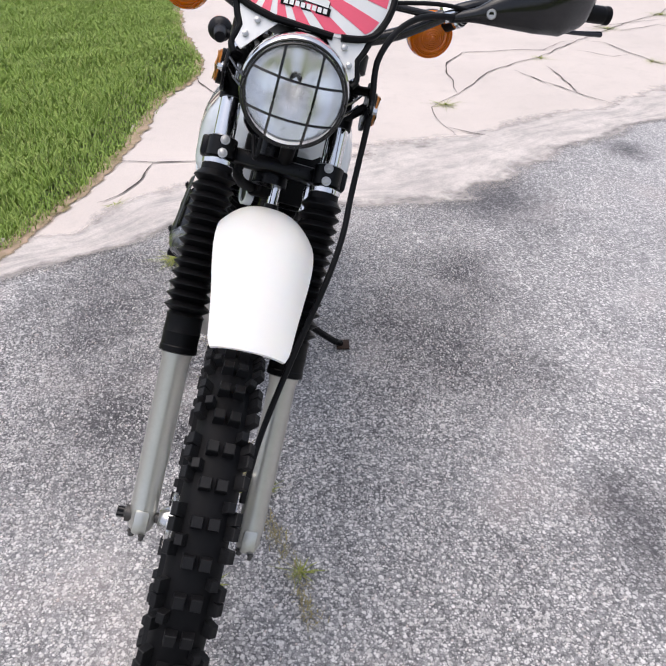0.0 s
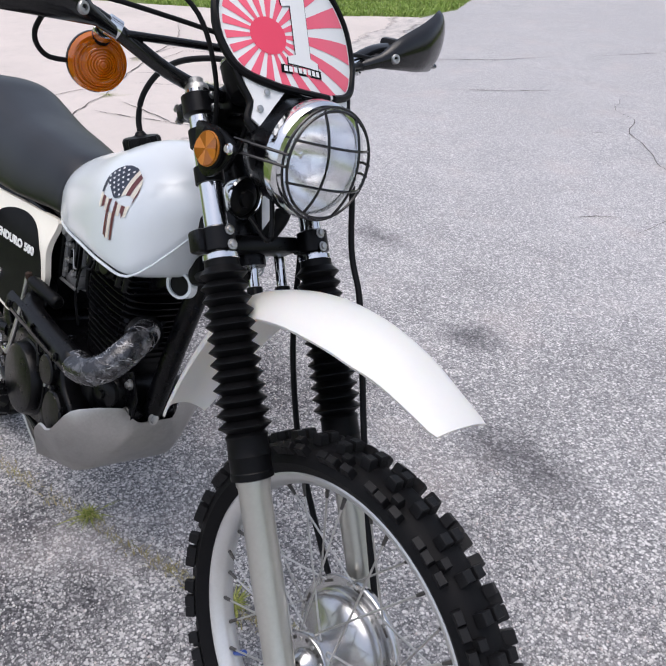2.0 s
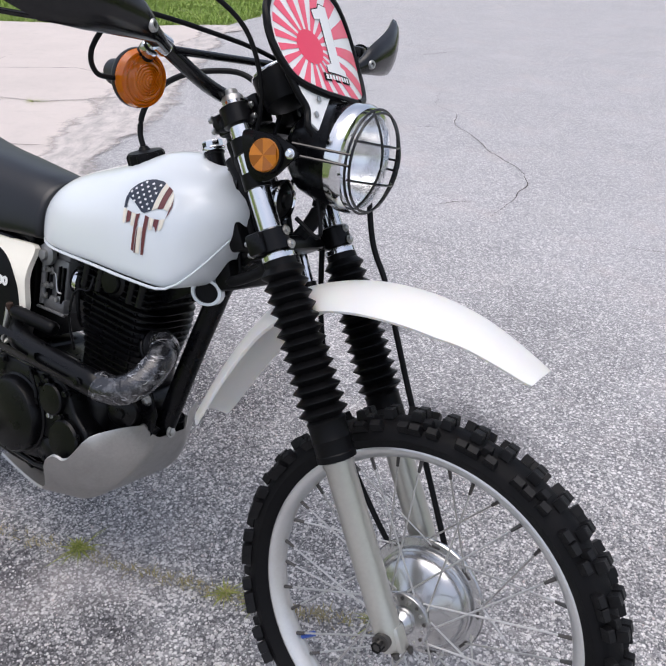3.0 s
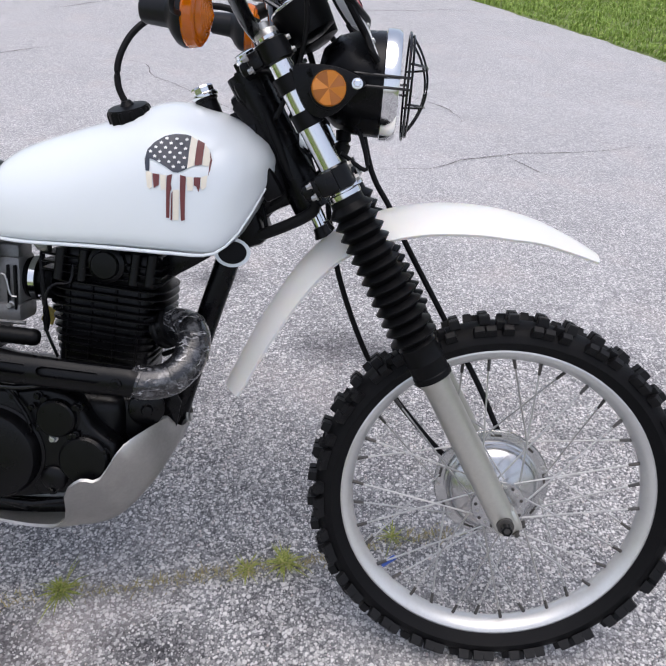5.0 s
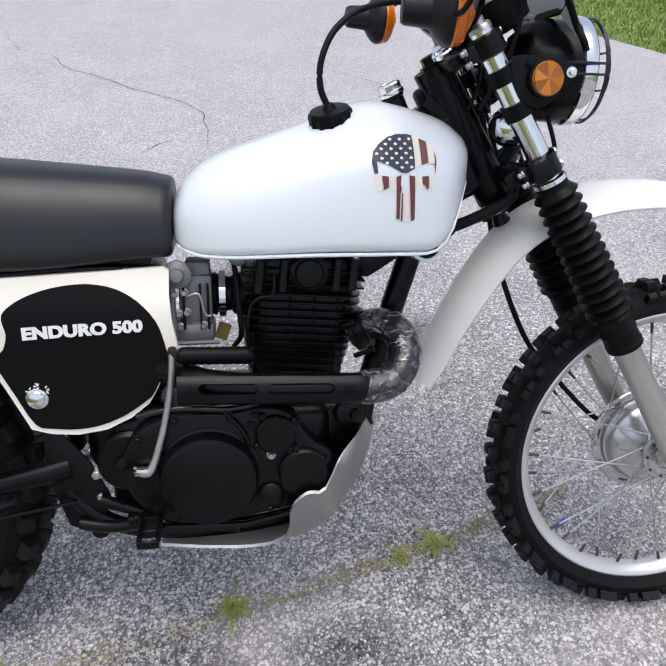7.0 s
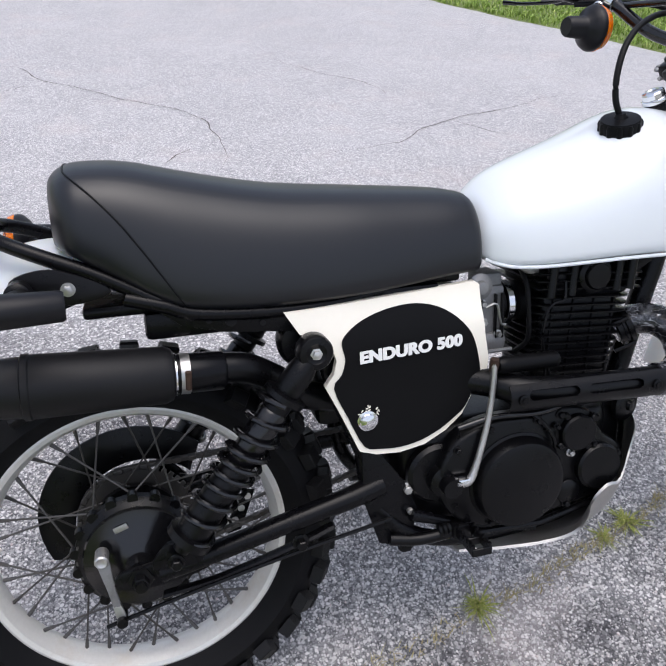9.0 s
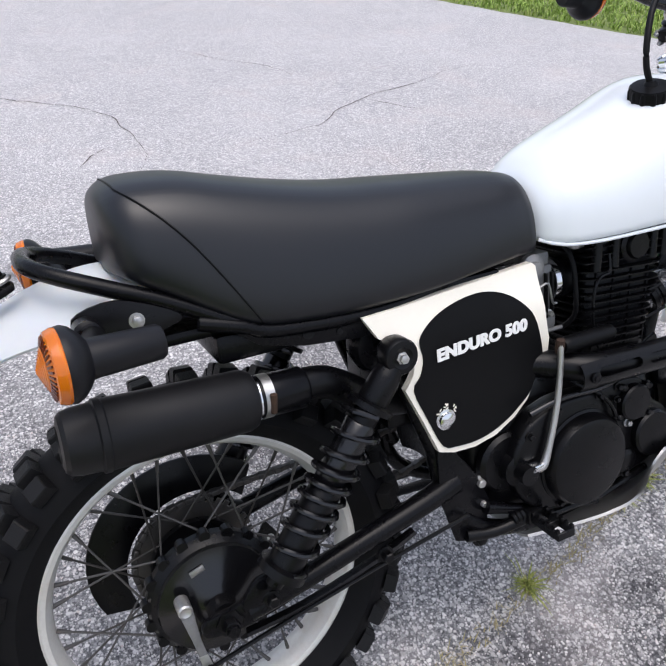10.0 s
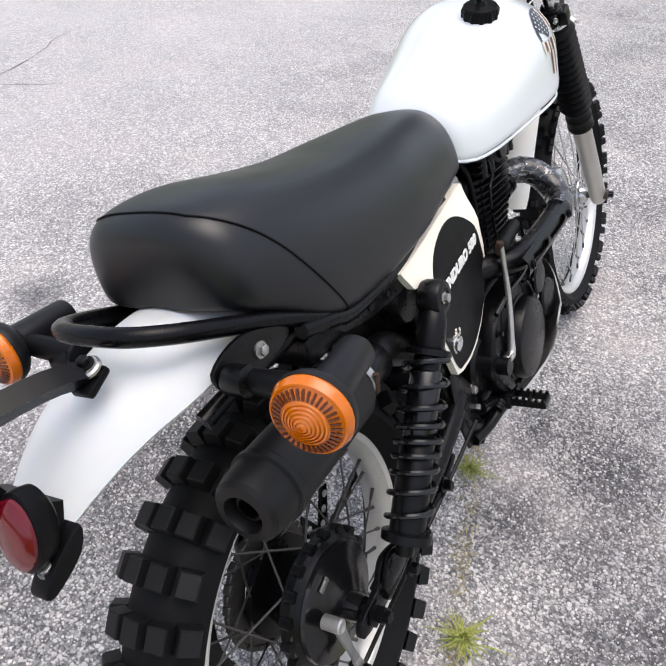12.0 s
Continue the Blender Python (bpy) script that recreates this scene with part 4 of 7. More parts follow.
rays = 18
for i in range(rays):
    bm = bmesh.new()
    wedge(bm, 2 * math.pi * i / rays, 2 * math.pi * (i + 0.56) / rays, 0.024, 0.0005)
    part("sun_ray", bm, "pink", plate)
bm = bmesh.new()
c = bm.verts.new(plate_at(SUN.x, SUN.y, 0.0009))
ring = [bm.verts.new(plate_at(SUN.x + 0.026 * math.cos(a), SUN.y + 0.026 * math.sin(a), 0.0009)) for a in (2 * math.pi * i / 32 for i in range(32))]
for i in range(32):
    bm.faces.new((ring[i], ring[(i + 1) % 32], c))
part("sun_disc", bm, "red", plate)
ONE = [(-0.026, -0.054), (-0.026, -0.044), (-0.013, -0.040), (-0.013, 0.030), (-0.027, 0.026), (-0.029, 0.040), (-0.012, 0.046), (-0.006, 0.054), (0.013, 0.054), (0.013, -0.040), (0.026, -0.044), (0.026, -0.054)]


def figure(grow, off, mat, name):
    bm = bmesh.new()
    pts = [(0.001 + u * grow + (0.0006 if u > 0 else -0.0006) * (grow > 1), 0.026 + v * grow) for u, v in ONE]
    f = bm.faces.new([bm.verts.new((u, v, 0)) for u, v in pts])
    bmesh.ops.triangulate(bm, faces=[f])
    bmesh.ops.subdivide_edges(bm, edges=bm.edges[:], cuts=2, use_grid_fill=True)
    for w in bm.verts:
        w.co = plate_at(w.co.x, w.co.y, off)
    part(name, bm, mat, plate, "" if mat != "white" else "white figure one")


figure(1.03, 0.0013, "decal_black", "figure_outline")
figure(1.0, 0.0017, "white", "figure")
# the maker's strip under the figure, as plain bars
bm = bmesh.new()
plate_skin(bm, [(-0.038, -0.043), (0.031, -0.040), (0.031, -0.028), (-0.038, -0.031)], 0.0021)
part("strip", bm, "decal_black", plate)
bm = bmesh.new()
for i in range(8):
    u = -0.034 + i * 0.0078
    plate_skin(bm, [(u, -0.0405 + 0.04 * (u + 0.034)), (u + 0.0056, -0.0405 + 0.04 * (u + 0.034)), (u + 0.0056, -0.0330 + 0.04 * (u + 0.034)), (u, -0.0330 + 0.04 * (u + 0.034))], 0.0026)
part("strip_marks", bm, "white", plate)
# black edging round the top of the shield and the bare lower tabs
edge_pts = [plate_at(u * 1.0, v * 1.0, 0.0) for u, v in SHIELD]
start = next(i for i in range(len(SHIELD)) if SHIELD[i][1] <= -0.064)
order = [edge_pts[(start + k) % len(SHIELD)] for k in range(len(SHIELD)) if SHIELD[(start + k) % len(SHIELD)][1] > -0.066]
part("edging", tube(order, 0.0058, 8, 1), "rubber", plate, "black rubber edge trim")
for side in (-1, 1):
    tab = [plate_at(side * u, v, -0.001) for u, v in ((0.030, -0.064), (0.094, -0.040), (0.088, -0.065), (0.080, -0.085), (0.086, -0.110), (0.076, -0.120))]
    bm = bmesh.new()
    a = [bm.verts.new(p) for p in tab]
    f = bm.faces.new(a)
    r = bmesh.ops.extrude_face_region(bm, geom=[f])
    bmesh.ops.translate(bm, vec=-PFW * 0.003, verts=[v for v in r["geom"] if isinstance(v, bmesh.types.BMVert)])
    part("tab", bm, "white", plate)
    bm = bmesh.new()
    for u, v in ((0.062, -0.074), (0.074, -0.097)):
        lathe([(0.0048, 0), (0.0046, 0.002), (0.0022, 0.003)], axis(plate_at(side * u, v, 0.0), PFW), 12, bm)
    part("rivet", bm, "alloy", plate)
    part("tab_edge", tube([plate_at(side * 0.100, -0.036, -0.004), plate_at(side * 0.092, -0.066, -0.004), plate_at(side * 0.084, -0.088, -0.004), plate_at(side * 0.090, -0.112, -0.004), plate_at(side * 0.084, -0.126, -0.004)], 0.0052, 8, 4), "rubber", plate)

# instruments behind the plate
for y in (-0.052, 0.050):
    g = part("instrument", lathe([(0.020, -0.045), (0.036, -0.040), (0.042, -0.010), (0.042, 0.010), (0.038, 0.013), (0.036, 0.010)], axis((1.052, y, 1.105), (-0.60, 0, 0.8)), 28), "rubber", bike, "round black instrument housing")
    part("bezel", lathe([(0.0422, 0.008), (0.0430, 0.009), (0.0430, 0.0115), (0.0422, 0.0125)], axis((1.052, y, 1.105), (-0.60, 0, 0.8)), 28, closed=True), "chrome", g)

# handlebar
BT = Matrix.Translation((1.0, -0.012, 1.09)) @ pose(0, 0, 0, 4.5) @ Matrix.Translation((-1.0, 0.012, -1.09))
BAR = [(0.882, -0.530, 1.176), (0.914, -0.420, 1.172), (0.950, -0.320, 1.164), (0.970, -0.250, 1.145), (0.989, -0.150, 1.088), (1.001, -0.075, 1.064), (1.003, 0.0, 1.061)]
bar_line = [V(p) for p in BAR] + [V((p[0], -p[1] - 0.012, p[2])) for p in BAR[-2::-1]]
bar = part("handlebar", tube(bar_line, 0.0112, 14, 6), "gloss", bike, "black handlebar with black grips and guards", m=BT)
part("crossbar", tube([(0.984, -0.215, 1.128), (0.984, 0.200, 1.128)], 0.0062, 10, 1), "gloss", bar, m=BT)
for side in (-1, 1):
    q = lambda x, y, z: V((x, side * y - 0.006, z - 0.006))
    rings = [(0.0165, 0.0), (0.0165, 0.006), (0.0150, 0.008)] + [(0.0150 + 0.0012 * (i % 2), 0.012 + 0.005 * i) for i in range(20)] + [(0.0155, 0.118), (0.020, 0.119), (0.020, 0.124)]
    part("grip", lathe(rings, axis(q(0.880, 0.530, 1.185), q(0.912, 0.420, 1.180) - q(0.880, 0.530, 1.185)), 20), "rubber", bar, "black rubber grip", m=BT)
    pb = box((0.040, 0.050, 0.042), Matrix.Translation(q(0.930, 0.365, 1.172)) @ pose(0, 0, 0, 0, 0, side * 18), 0.008)
    lathe([(0.012, -0.02), (0.013, 0.02)], axis(q(0.955, 0.345, 1.160), (1, 0, -0.2)), 14, pb)
    part("lever_perch", pb, "engine", bar, m=BT)
    part("lever", tube([q(0.960, 0.345, 1.160), q(0.950, 0.385, 1.150), q(0.925, 0.460, 1.150), q(0.905, 0.520, 1.155)], [0.0085, 0.0065, 0.0055, 0.0055, 0.0075], 10, 5, flat=0.7), "gloss", bar, "black hand lever", m=BT)
    # guard: a flat bar from the end of the grip to a clamp inboard, with a cupped shield
    secs = [((0.988, 0.225, 1.136), 0.008, 0.008), ((1.002, 0.262, 1.152), 0.011, 0.012), ((1.004, 0.300, 1.168), 0.021, 0.027), ((0.994, 0.370, 1.186), 0.028, 0.044), ((0.976, 0.420, 1.200), 0.026, 0.056), ((0.955, 0.460, 1.204), 0.016, 0.040), ((0.944, 0.474, 1.204), 0.006, 0.016)]
    rr = []
    line = curve_points([q(*s[0]) for s in secs], 4)
    for i, p in enumerate(line):
        f = i / 4
        k = min(int(f), len(secs) - 2)
        a, b = (secs[k][j] + (secs[k + 1][j] - secs[k][j]) * (f - k) for j in (1, 2))
        rr.append([p + V((math.cos(t) * a * (0.35 if math.cos(t) < 0 else 0.9), 0, math.sin(t) * b)) for t in (2 * math.pi * j / 16 for j in range(16))])
    g = part("hand_guard", loft(rr), "gloss", bar, "glossy black moulded hand guard", m=BT)
    part("guard_bolt", lathe([(0.0085, 0.0), (0.0085, 0.004), (0.0070, 0.006), (0.0042, 0.006), (0.0040, 0.002)], axis(q(1.018, 0.285, 1.160), (1, -side * 0.3, 0.2)), 18), "steel", g, m=BT)
    part("guard_clamp", lathe([(0.0115, -0.010), (0.0145, -0.009), (0.0145, 0.009), (0.0115, 0.010)], axis(q(0.974, 0.222, 1.140), q(0.995, 0.150, 1.095) - q(0.975, 0.250, 1.140)), 18), "chrome", g, m=BT)
# bar risers
for y in (-0.045, 0.040):
    part("bar_clamp", box((0.036, 0.030, 0.050), Matrix.Translation((1.008, y, 1.055)) @ pose(0, 0, 0, 0, -31, 0), 0.006), "engine", bar, m=BT)


def turn_signal(name, at, ahead, stem_to, label, r=0.0405, tail=0.102, ribbed=True):
    """Round lamp: domed amber lens with rings, black cup, tail stub and stem."""
    m = axis(at, ahead)
    body = lathe([(r + 0.001, -0.003), (r + 0.0015, -0.008), (r * 0.96, -0.015), (r * 0.78, -0.022), (r * 0.56, -0.028), (0.0205, -0.032), (0.0185, 0.004 - tail), (0.0160, -tail)], m, 32)
    ob = part(name, body, "plastic", bike, label)
    up = 1.35 if ribbed else 1.7
    rings = [(r, -0.005), (r + 0.001, 0.0), (r, 0.003), (r * 0.95, 0.006 * up), (r * 0.90, 0.0066 * up), (r * 0.88, 0.0060 * up), (r * 0.80, 0.0078 * up), (r * 0.78, 0.0072 * up), (r * 0.70, 0.0090 * up), (r * 0.68, 0.0084 * up), (r * 0.58, 0.0100 * up)]
    for i in range(6):
        f = 0.56 - 0.09 * i
        rings += [(r * f, (0.0108 + 0.0009 * i) * up), (r * (f - 0.045), (0.0112 + 0.0009 * i) * up), (r * (f - 0.05), (0.0100 + 0.0009 * i) * up)]
    part("lens", lathe(rings, m, 40), "amber", ob, "ribbed amber lens", 20)
    part("bulb_cup", lathe([(r * 0.92, -0.0015), (r * 0.92, 0.0012), (r * 0.40, 0.0030), (0.006, 0.0032)], m, 32), "mirror", ob)
    # rear ribs take a darkened amber: the grooves' shade is in the colour
    bm = bmesh.new()
    for i in range(36 if ribbed else 56):
        a = 2 * math.pi * i / (36 if ribbed else 56)
        if ribbed:
            box((r * 0.26, 0.0022, 0.0020), m @ pose(0, 0, 0, 0, 0, math.degrees(a)) @ Matrix.Translation((r * 0.73, 0, 0.0112)) @ pose(0, 0, 0, 0, 17, 0), 0, bm)
        else:
            box((0.0022, 0.0026, 0.0024), m @ pose(0, 0, 0, 0, 0, math.degrees(a)) @ Matrix.Translation((r * 0.80, 0, 0.0132)) @ pose(0, 0, 0, 0, 20, 0), 0, bm)
    part("lens_rib", bm, "amber_dark" if ribbed else "amber", ob)
    root = m @ V((0, 0, -0.030))
    part("stem", tube([root, root.lerp(V(stem_to), 0.5), stem_to], [0.013, 0.014, 0.012], 14, 4), "rubber", ob)
    if not ribbed:
        part("stem_nut", lathe([(0.0125, -0.014), (0.0135, -0.012), (0.0135, -0.002), (0.0100, 0.0), (0.0100, 0.006)], axis(V(stem_to), (V(stem_to) - root).normalized()), 18), "chrome", ob)
    return ob


turn_signal("turn_signal", (0.938, -0.229, 1.066), (1, -0.10, -0.05), (0.962, -0.236, 1.112), "round amber front turn signal in a black housing", 0.0405, 0.066, False)
turn_signal("turn_signal", (0.932, 0.203, 1.106), (1, 0.10, -0.05), (0.968, 0.240, 1.150), "round amber front turn signal in a black housing", 0.0405, 0.066, False)
turn_signal("turn_signal", (-0.136, -0.234, 0.781), (-1, -0.10, 0.02), (-0.090, -0.120, 0.772), "round amber rear turn signal in a black housing", 0.0375)
turn_signal("turn_signal", (-0.136, 0.190, 0.800), (-1, 0.06, 0.02), (-0.095, 0.110, 0.780), "round amber rear turn signal in a black housing", 0.0375)

# fuel tank: half width, belt height, top and bottom along x
TANK = [  # x, top, bottom, half width, belt
    (0.568, 0.822, 0.752, 0.076, 0.775), (0.580, 0.845, 0.741, 0.098, 0.776), (0.610, 0.871, 0.737, 0.115, 0.780), (0.660, 0.893, 0.737, 0.131, 0.784), (0.720, 0.914, 0.740, 0.143, 0.790),
    (0.780, 0.936, 0.742, 0.152, 0.805), (0.830, 0.957, 0.743, 0.159, 0.810), (0.872, 0.966, 0.743, 0.162, 0.812), (0.915, 0.958, 0.743, 0.161, 0.815), (0.950, 0.949, 0.742, 0.157, 0.820),
    (0.975, 0.942, 0.752, 0.146, 0.830), (0.997, 0.932, 0.790, 0.120, 0.848), (1.014, 0.920, 0.832, 0.088, 0.868), (1.025, 0.902, 0.862, 0.055, 0.878)]


def tank_at(x):
    """Top, bottom, half width and belt of the tank, eased along its length."""
    e = max(0.0, min(0.024, x - TANK[0][0], TANK[-1][0] - x))
    rows = [lerp_table(TANK, x + e * d) for d in (-1.0, -0.5, 0.0, 0.5, 1.0)]
    return [sum(r[k] for r in rows) / 5 for k in range(4)]


def tank_ring(x, grow=0.0, seg=56):
    top, bot, w, belt = tank_at(x)
    out = []
    for i in range(seg):
        a = 2 * math.pi * i / seg
        c, s = math.cos(a), math.sin(a)
        n = 2.3 if s > 0 else 8.0
        yy = (w + grow) * math.copysign(abs(c) ** (2 / n), c) * (1.0 - (0.14 if c > 0 else 0.0))
        h = (top - belt) if s > 0 else (belt - bot)
        zz = belt + (h + grow) * math.copysign(abs(s) ** (2 / n), s)
        out.append(V((x, yy, zz)))
    return out


def tank_side(x, z, off=0.0008):
    """A place on the tank's right flank."""
    top, bot, w, belt = tank_at(x)
    n, h = (2.3, top - belt) if z > belt else (8.0, belt - bot)
    u = min(1.0, abs(z - belt) / h)
    return V((x, -(w * (1 - u ** n) ** (1 / n)) - off, z + off * 0.3))


xs = [TANK[0][0] + (TANK[-1][0] - TANK[0][0]) * i / 44 for i in range(45)]
rings = [tank_ring(x) for x in xs]
for end, k in ((0, -0.006), (-1, 0.006)):
    c = sum(rings[end], V()) / len(rings[end])
    cap = [c + (p - c) * 0.6 + V((k, 0, 0)) for p in rings[end]]
    rings = [cap, *rings] if end == 0 else [*rings, cap]
tank = part("fuel_tank", loft(rings), "tank", bike, "glossy white steel fuel tank with flag emblem", 60)
# welded lower seam
seam = []
for side in (-1, 1):
    pts = []
    for i in range(30):
        x = 0.572 + (1.018 - 0.572) * i / 29
        top, bot, w, belt = tank_at(x)
        pts.append((x, side * w * (0.95 if side < 0 else 0.82), belt - (belt - bot) * 0.962))
    part("seam", tube(pts, [0.0030, 0.0030, 0.0030, 0.0028, 0.0016], 8, 1), "tank", tank)
# filler cap with its breather hose
cm = axis((0.806, -0.066, 0.930), (-0.22, -0.30, 1)) @ Matrix.Diagonal((0.93, 0.93, 1, 1))
prof = [(0.026, 0.0), (0.0335, 0.002), (0.0345, 0.016), (0.032, 0.021), (0.012, 0.023), (0.007, 0.030)]
bm = lathe(prof, cm, 40)
cap = part("filler_cap", bm, "rubber", bike, "black ribbed plastic filler cap with breather hose")
for i in range(12):
    a = 2 * math.pi * i / 12
    part("cap_lug", lathe([(0.0056, 0.001), (0.0058, 0.015), (0.0040, 0.019)], cm @ Matrix.Translation((0.0305 * math.cos(a), 0.0305 * math.sin(a), 0)), 10), "rubber", cap)
part("breather_hose", tube([cm @ V((0, 0, 0.020)), (0.788, -0.074, 0.980), (0.790, -0.072, 1.020), (0.812, -0.060, 1.062), (0.855, -0.040, 1.092), (0.925, -0.006, 1.108), (0.985, 0.0, 1.090)], 0.0050, 10, 6), "wire", cap, "black rubber breather hose")


def decal(name, poly, mat, off, cuts=0):
    """A flat piece of print laid on the tank's flank. poly: (x, z) points."""
    bm = bmesh.new()
    f = bm.faces.new([bm.verts.new((x, 0, z)) for x, z in poly])
    bmesh.ops.triangulate(bm, faces=[f])
    if cuts:
        bmesh.ops.subdivide_edges(bm, edges=bm.edges[:], cuts=cuts, use_grid_fill=True)
    for v in bm.verts:
        v.co = tank_side(v.co.x, v.co.z, off)
    part(name, bm, mat, tank)


# emblem: a flag badge, dark field with stars over hanging stripes; u to the front and v downwards are pixels, mapped
# onto the flank to fit the camera's view
def on_emblem(u, v):
    p, q = (u - 420) / 100, (v - 410) / 100
    return 0.9031 + 0.0606 * p + 0.0059 * q - 0.0030 * q * q, 0.8613 + 0.0046 * p - 0.0588 * q - 0.0009 * q * q


def print_piece(name, outline, mat, off=0.0012, cuts=2):
    decal(name, [on_emblem(u, v) for u, v in outline], mat, off, cuts)


FIELD = [(343, 402), (341, 375), (348, 352), (365, 335), (390, 320), (415, 315), (440, 317), (451, 321), (447, 350), (444, 380), (441, 398), (420, 407), (408, 405), (395, 395), (378, 384), (362, 376), (353, 373), (351, 385), (352, 403)]
print_piece("emblem_field", FIELD, "navy", 0.0012, 1)
for outline, mat in (
        ([(452, 321), (465, 329), (462, 360), (458, 390), (442, 397), (446, 360)], "ivory"), ([(466, 329), (482, 338), (479, 362), (476, 388), (459, 391), (463, 360)], "maroon"),
        ([(483, 339), (493, 354), (496, 375), (491, 393), (477, 389), (480, 362)], "ivory"), ([(495, 358), (499, 378), (495, 400), (490, 415), (493, 390)], "maroon"),
        ([(343, 405), (350, 403), (359, 408), (358, 440), (352, 446), (346, 440)], "ivory"), ([(360, 408), (376, 411), (374, 436), (362, 443)], "maroon"),
        ([(377, 411), (392, 413), (391, 447), (379, 447)], "ivory"), ([(394, 414), (407, 410), (402, 430), (405, 444), (401, 452), (399, 514), (391, 513)], "maroon"),
        ([(404, 455), (407, 450), (406, 519), (402, 519)], "maroon"), ([(408, 447), (423, 447), (421, 519), (408, 519)], "ivory"),
        ([(425, 412), (439, 416), (436, 519), (427, 521), (427, 470), (432, 456), (426, 447), (425, 437), (429, 428)], "maroon"), ([(440, 416), (456, 418), (455, 449), (442, 449)], "ivory"),
        ([(457, 418), (473, 418), (471, 440), (468, 453), (463, 440), (457, 437)], "maroon"), ([(474, 418), (489, 413), (485, 440), (478, 448), (473, 444)], "ivory")):
    print_piece("emblem_stripe", outline, mat)


def inside(u, v, outline):
    odd = False
    for (a, b), (c, d) in zip(outline, outline[1:] + outline[:1]):
        if (b > v) != (d > v) and u < a + (v - b) * (c - a) / (d - b):
            odd = not odd
    return odd


for i in range(-5, 6):
    for j in range(-5, 6):
        u, v = 379 + 13 * i + 23.3 * j, 358 - 10.2 * i + 1.4 * j
        if all(inside(u + a, v + b, FIELD) for a, b in ((3, 0), (-3, 0), (0, 3), (0, -3))):
            pts = []
            for k in range(10):
                a, q = math.pi / 2 + math.pi * k / 5, 4.6 if k % 2 == 0 else 2.4
                pts.append((u + q * math.cos(a), v - q * math.sin(a)))
            print_piece("emblem_star", pts, "white", 0.0020, 0)

# oil filler on the frame's spine
om = axis((0.921, -0.014, 0.945), (-0.42, -0.02, 0.9))
of = part("oil_filler", lathe([(0.021, -0.020), (0.0165, -0.002), (0.0160, 0.024), (0.0185, 0.026), (0.0185, 0.029)], om, 24), "black", bike, "frame oil filler neck with chrome cap")
bm = lathe([(0.0185, 0.029), (0.0205, 0.030), (0.0212, 0.033), (0.0205, 0.036), (0.0190, 0.037)], om, 32)
lathe([(0.0185, 0.036), (0.0188, 0.045), (0.0170, 0.048), (0.0110, 0.049), (0.0100, 0.0475), (0.0, 0.0475)], om, 10, bm)
part("cap", bm, "chrome", of, "chrome oil filler cap", 30)

# seat: top, bottom and half width along x
SEAT = [  # x, top, bottom, half width at the base, half width on top
    (-0.060, 0.920, 0.824, 0.096, 0.080), (-0.020, 0.925, 0.800, 0.107, 0.089), (0.020, 0.925, 0.776, 0.117, 0.095), (0.060, 0.920, 0.748, 0.125, 0.098), (0.100, 0.910, 0.728, 0.131, 0.100), (0.180, 0.892, 0.718, 0.134, 0.098),
    (0.260, 0.878, 0.715, 0.131, 0.095), (0.360, 0.869, 0.717, 0.124, 0.088), (0.440, 0.862, 0.722, 0.112, 0.078), (0.505, 0.856, 0.727, 0.101, 0.072), (0.540, 0.851, 0.729, 0.096, 0.067), (0.556, 0.845, 0.730, 0.092, 0.063)]
REAR0, REAR1 = -0.012, -0.056  # the rear end rounds off between these


def seat_point(x, a, grow=0.0):
    """A point of the seat's skin, a being the angle round its section."""
    top, bot, wb, wt = [sum(lerp_table(SEAT, x + d)[k] for d in (-0.014, 0.0, 0.014)) / 3 for k in range(4)]
    c, s = math.cos(a), math.sin(a)
    n = 4.2 if s > 0 else 8.0
    zz = math.copysign(abs(s) ** (2 / n), s)
    yy = math.copysign(abs(c) ** (2 / n), c)
    f = (zz + 1) / 2
    w = wb * (1 - f) + wt * f + 0.010 * math.sin(math.pi * f)
    u = min(max((REAR0 - x) / (REAR0 - REAR1), 0.0), 1.0)
    k = (1 - u ** 2.6) ** (1 / 2.6)
    crown = (1 - yy * yy) * (0.008 if s > 0 else 0.006 * zz * zz)
    z = bot + (top - 0.007 - bot) * f + crown
    return V((x, (w * (0.25 + 0.75 * k) + grow) * yy, z - 0.30 * (top - bot) * (1 - k) * f * f + (grow if s > 0 else 0)))


def seat_angles():
    """Angles that spread the points evenly over sides, corners and top."""
    quarter = {}
    for n in (4.2, 8.0):
        side = [math.asin((0.10 * i) ** (n / 2)) for i in range(9)]
        flat = [math.acos((0.10 * i) ** (n / 2)) for i in range(8, -1, -1)]
        d = (flat[0] - side[-1]) / 6
        quarter[n] = side + [side[-1] + d * i for i in range(1, 6)] + flat
    up, low = quarter[4.2], quarter[8.0]
    return up + [math.pi - a for a in up[-2::-1]] + [math.pi + a for a in low[1:]] + [2 * math.pi - a for a in low[-2:0:-1]]


ANGLES = seat_angles()


def seat_ring(x):
    return [seat_point(x, a) for a in ANGLES]


xs = [REAR0 + (REAR1 - REAR0) * u for u in (0.998, 0.985, 0.96, 0.92, 0.86, 0.78, 0.68, 0.56, 0.42, 0.26, 0.12)]
xs += [REAR0 + (SEAT[-1][0] - REAR0) * i / 56 for i in range(57)]
rings = [seat_ring(x) for x in xs]
c = sum(rings[-1], V()) / len(rings[-1])
rings = [*rings, [c + (p - c) * 0.93 + V((0.006, 0, 0)) for p in rings[-1]]]
seat = part("seat", loft(rings), "vinyl", bike, "long black vinyl seat with piped seams", 60)

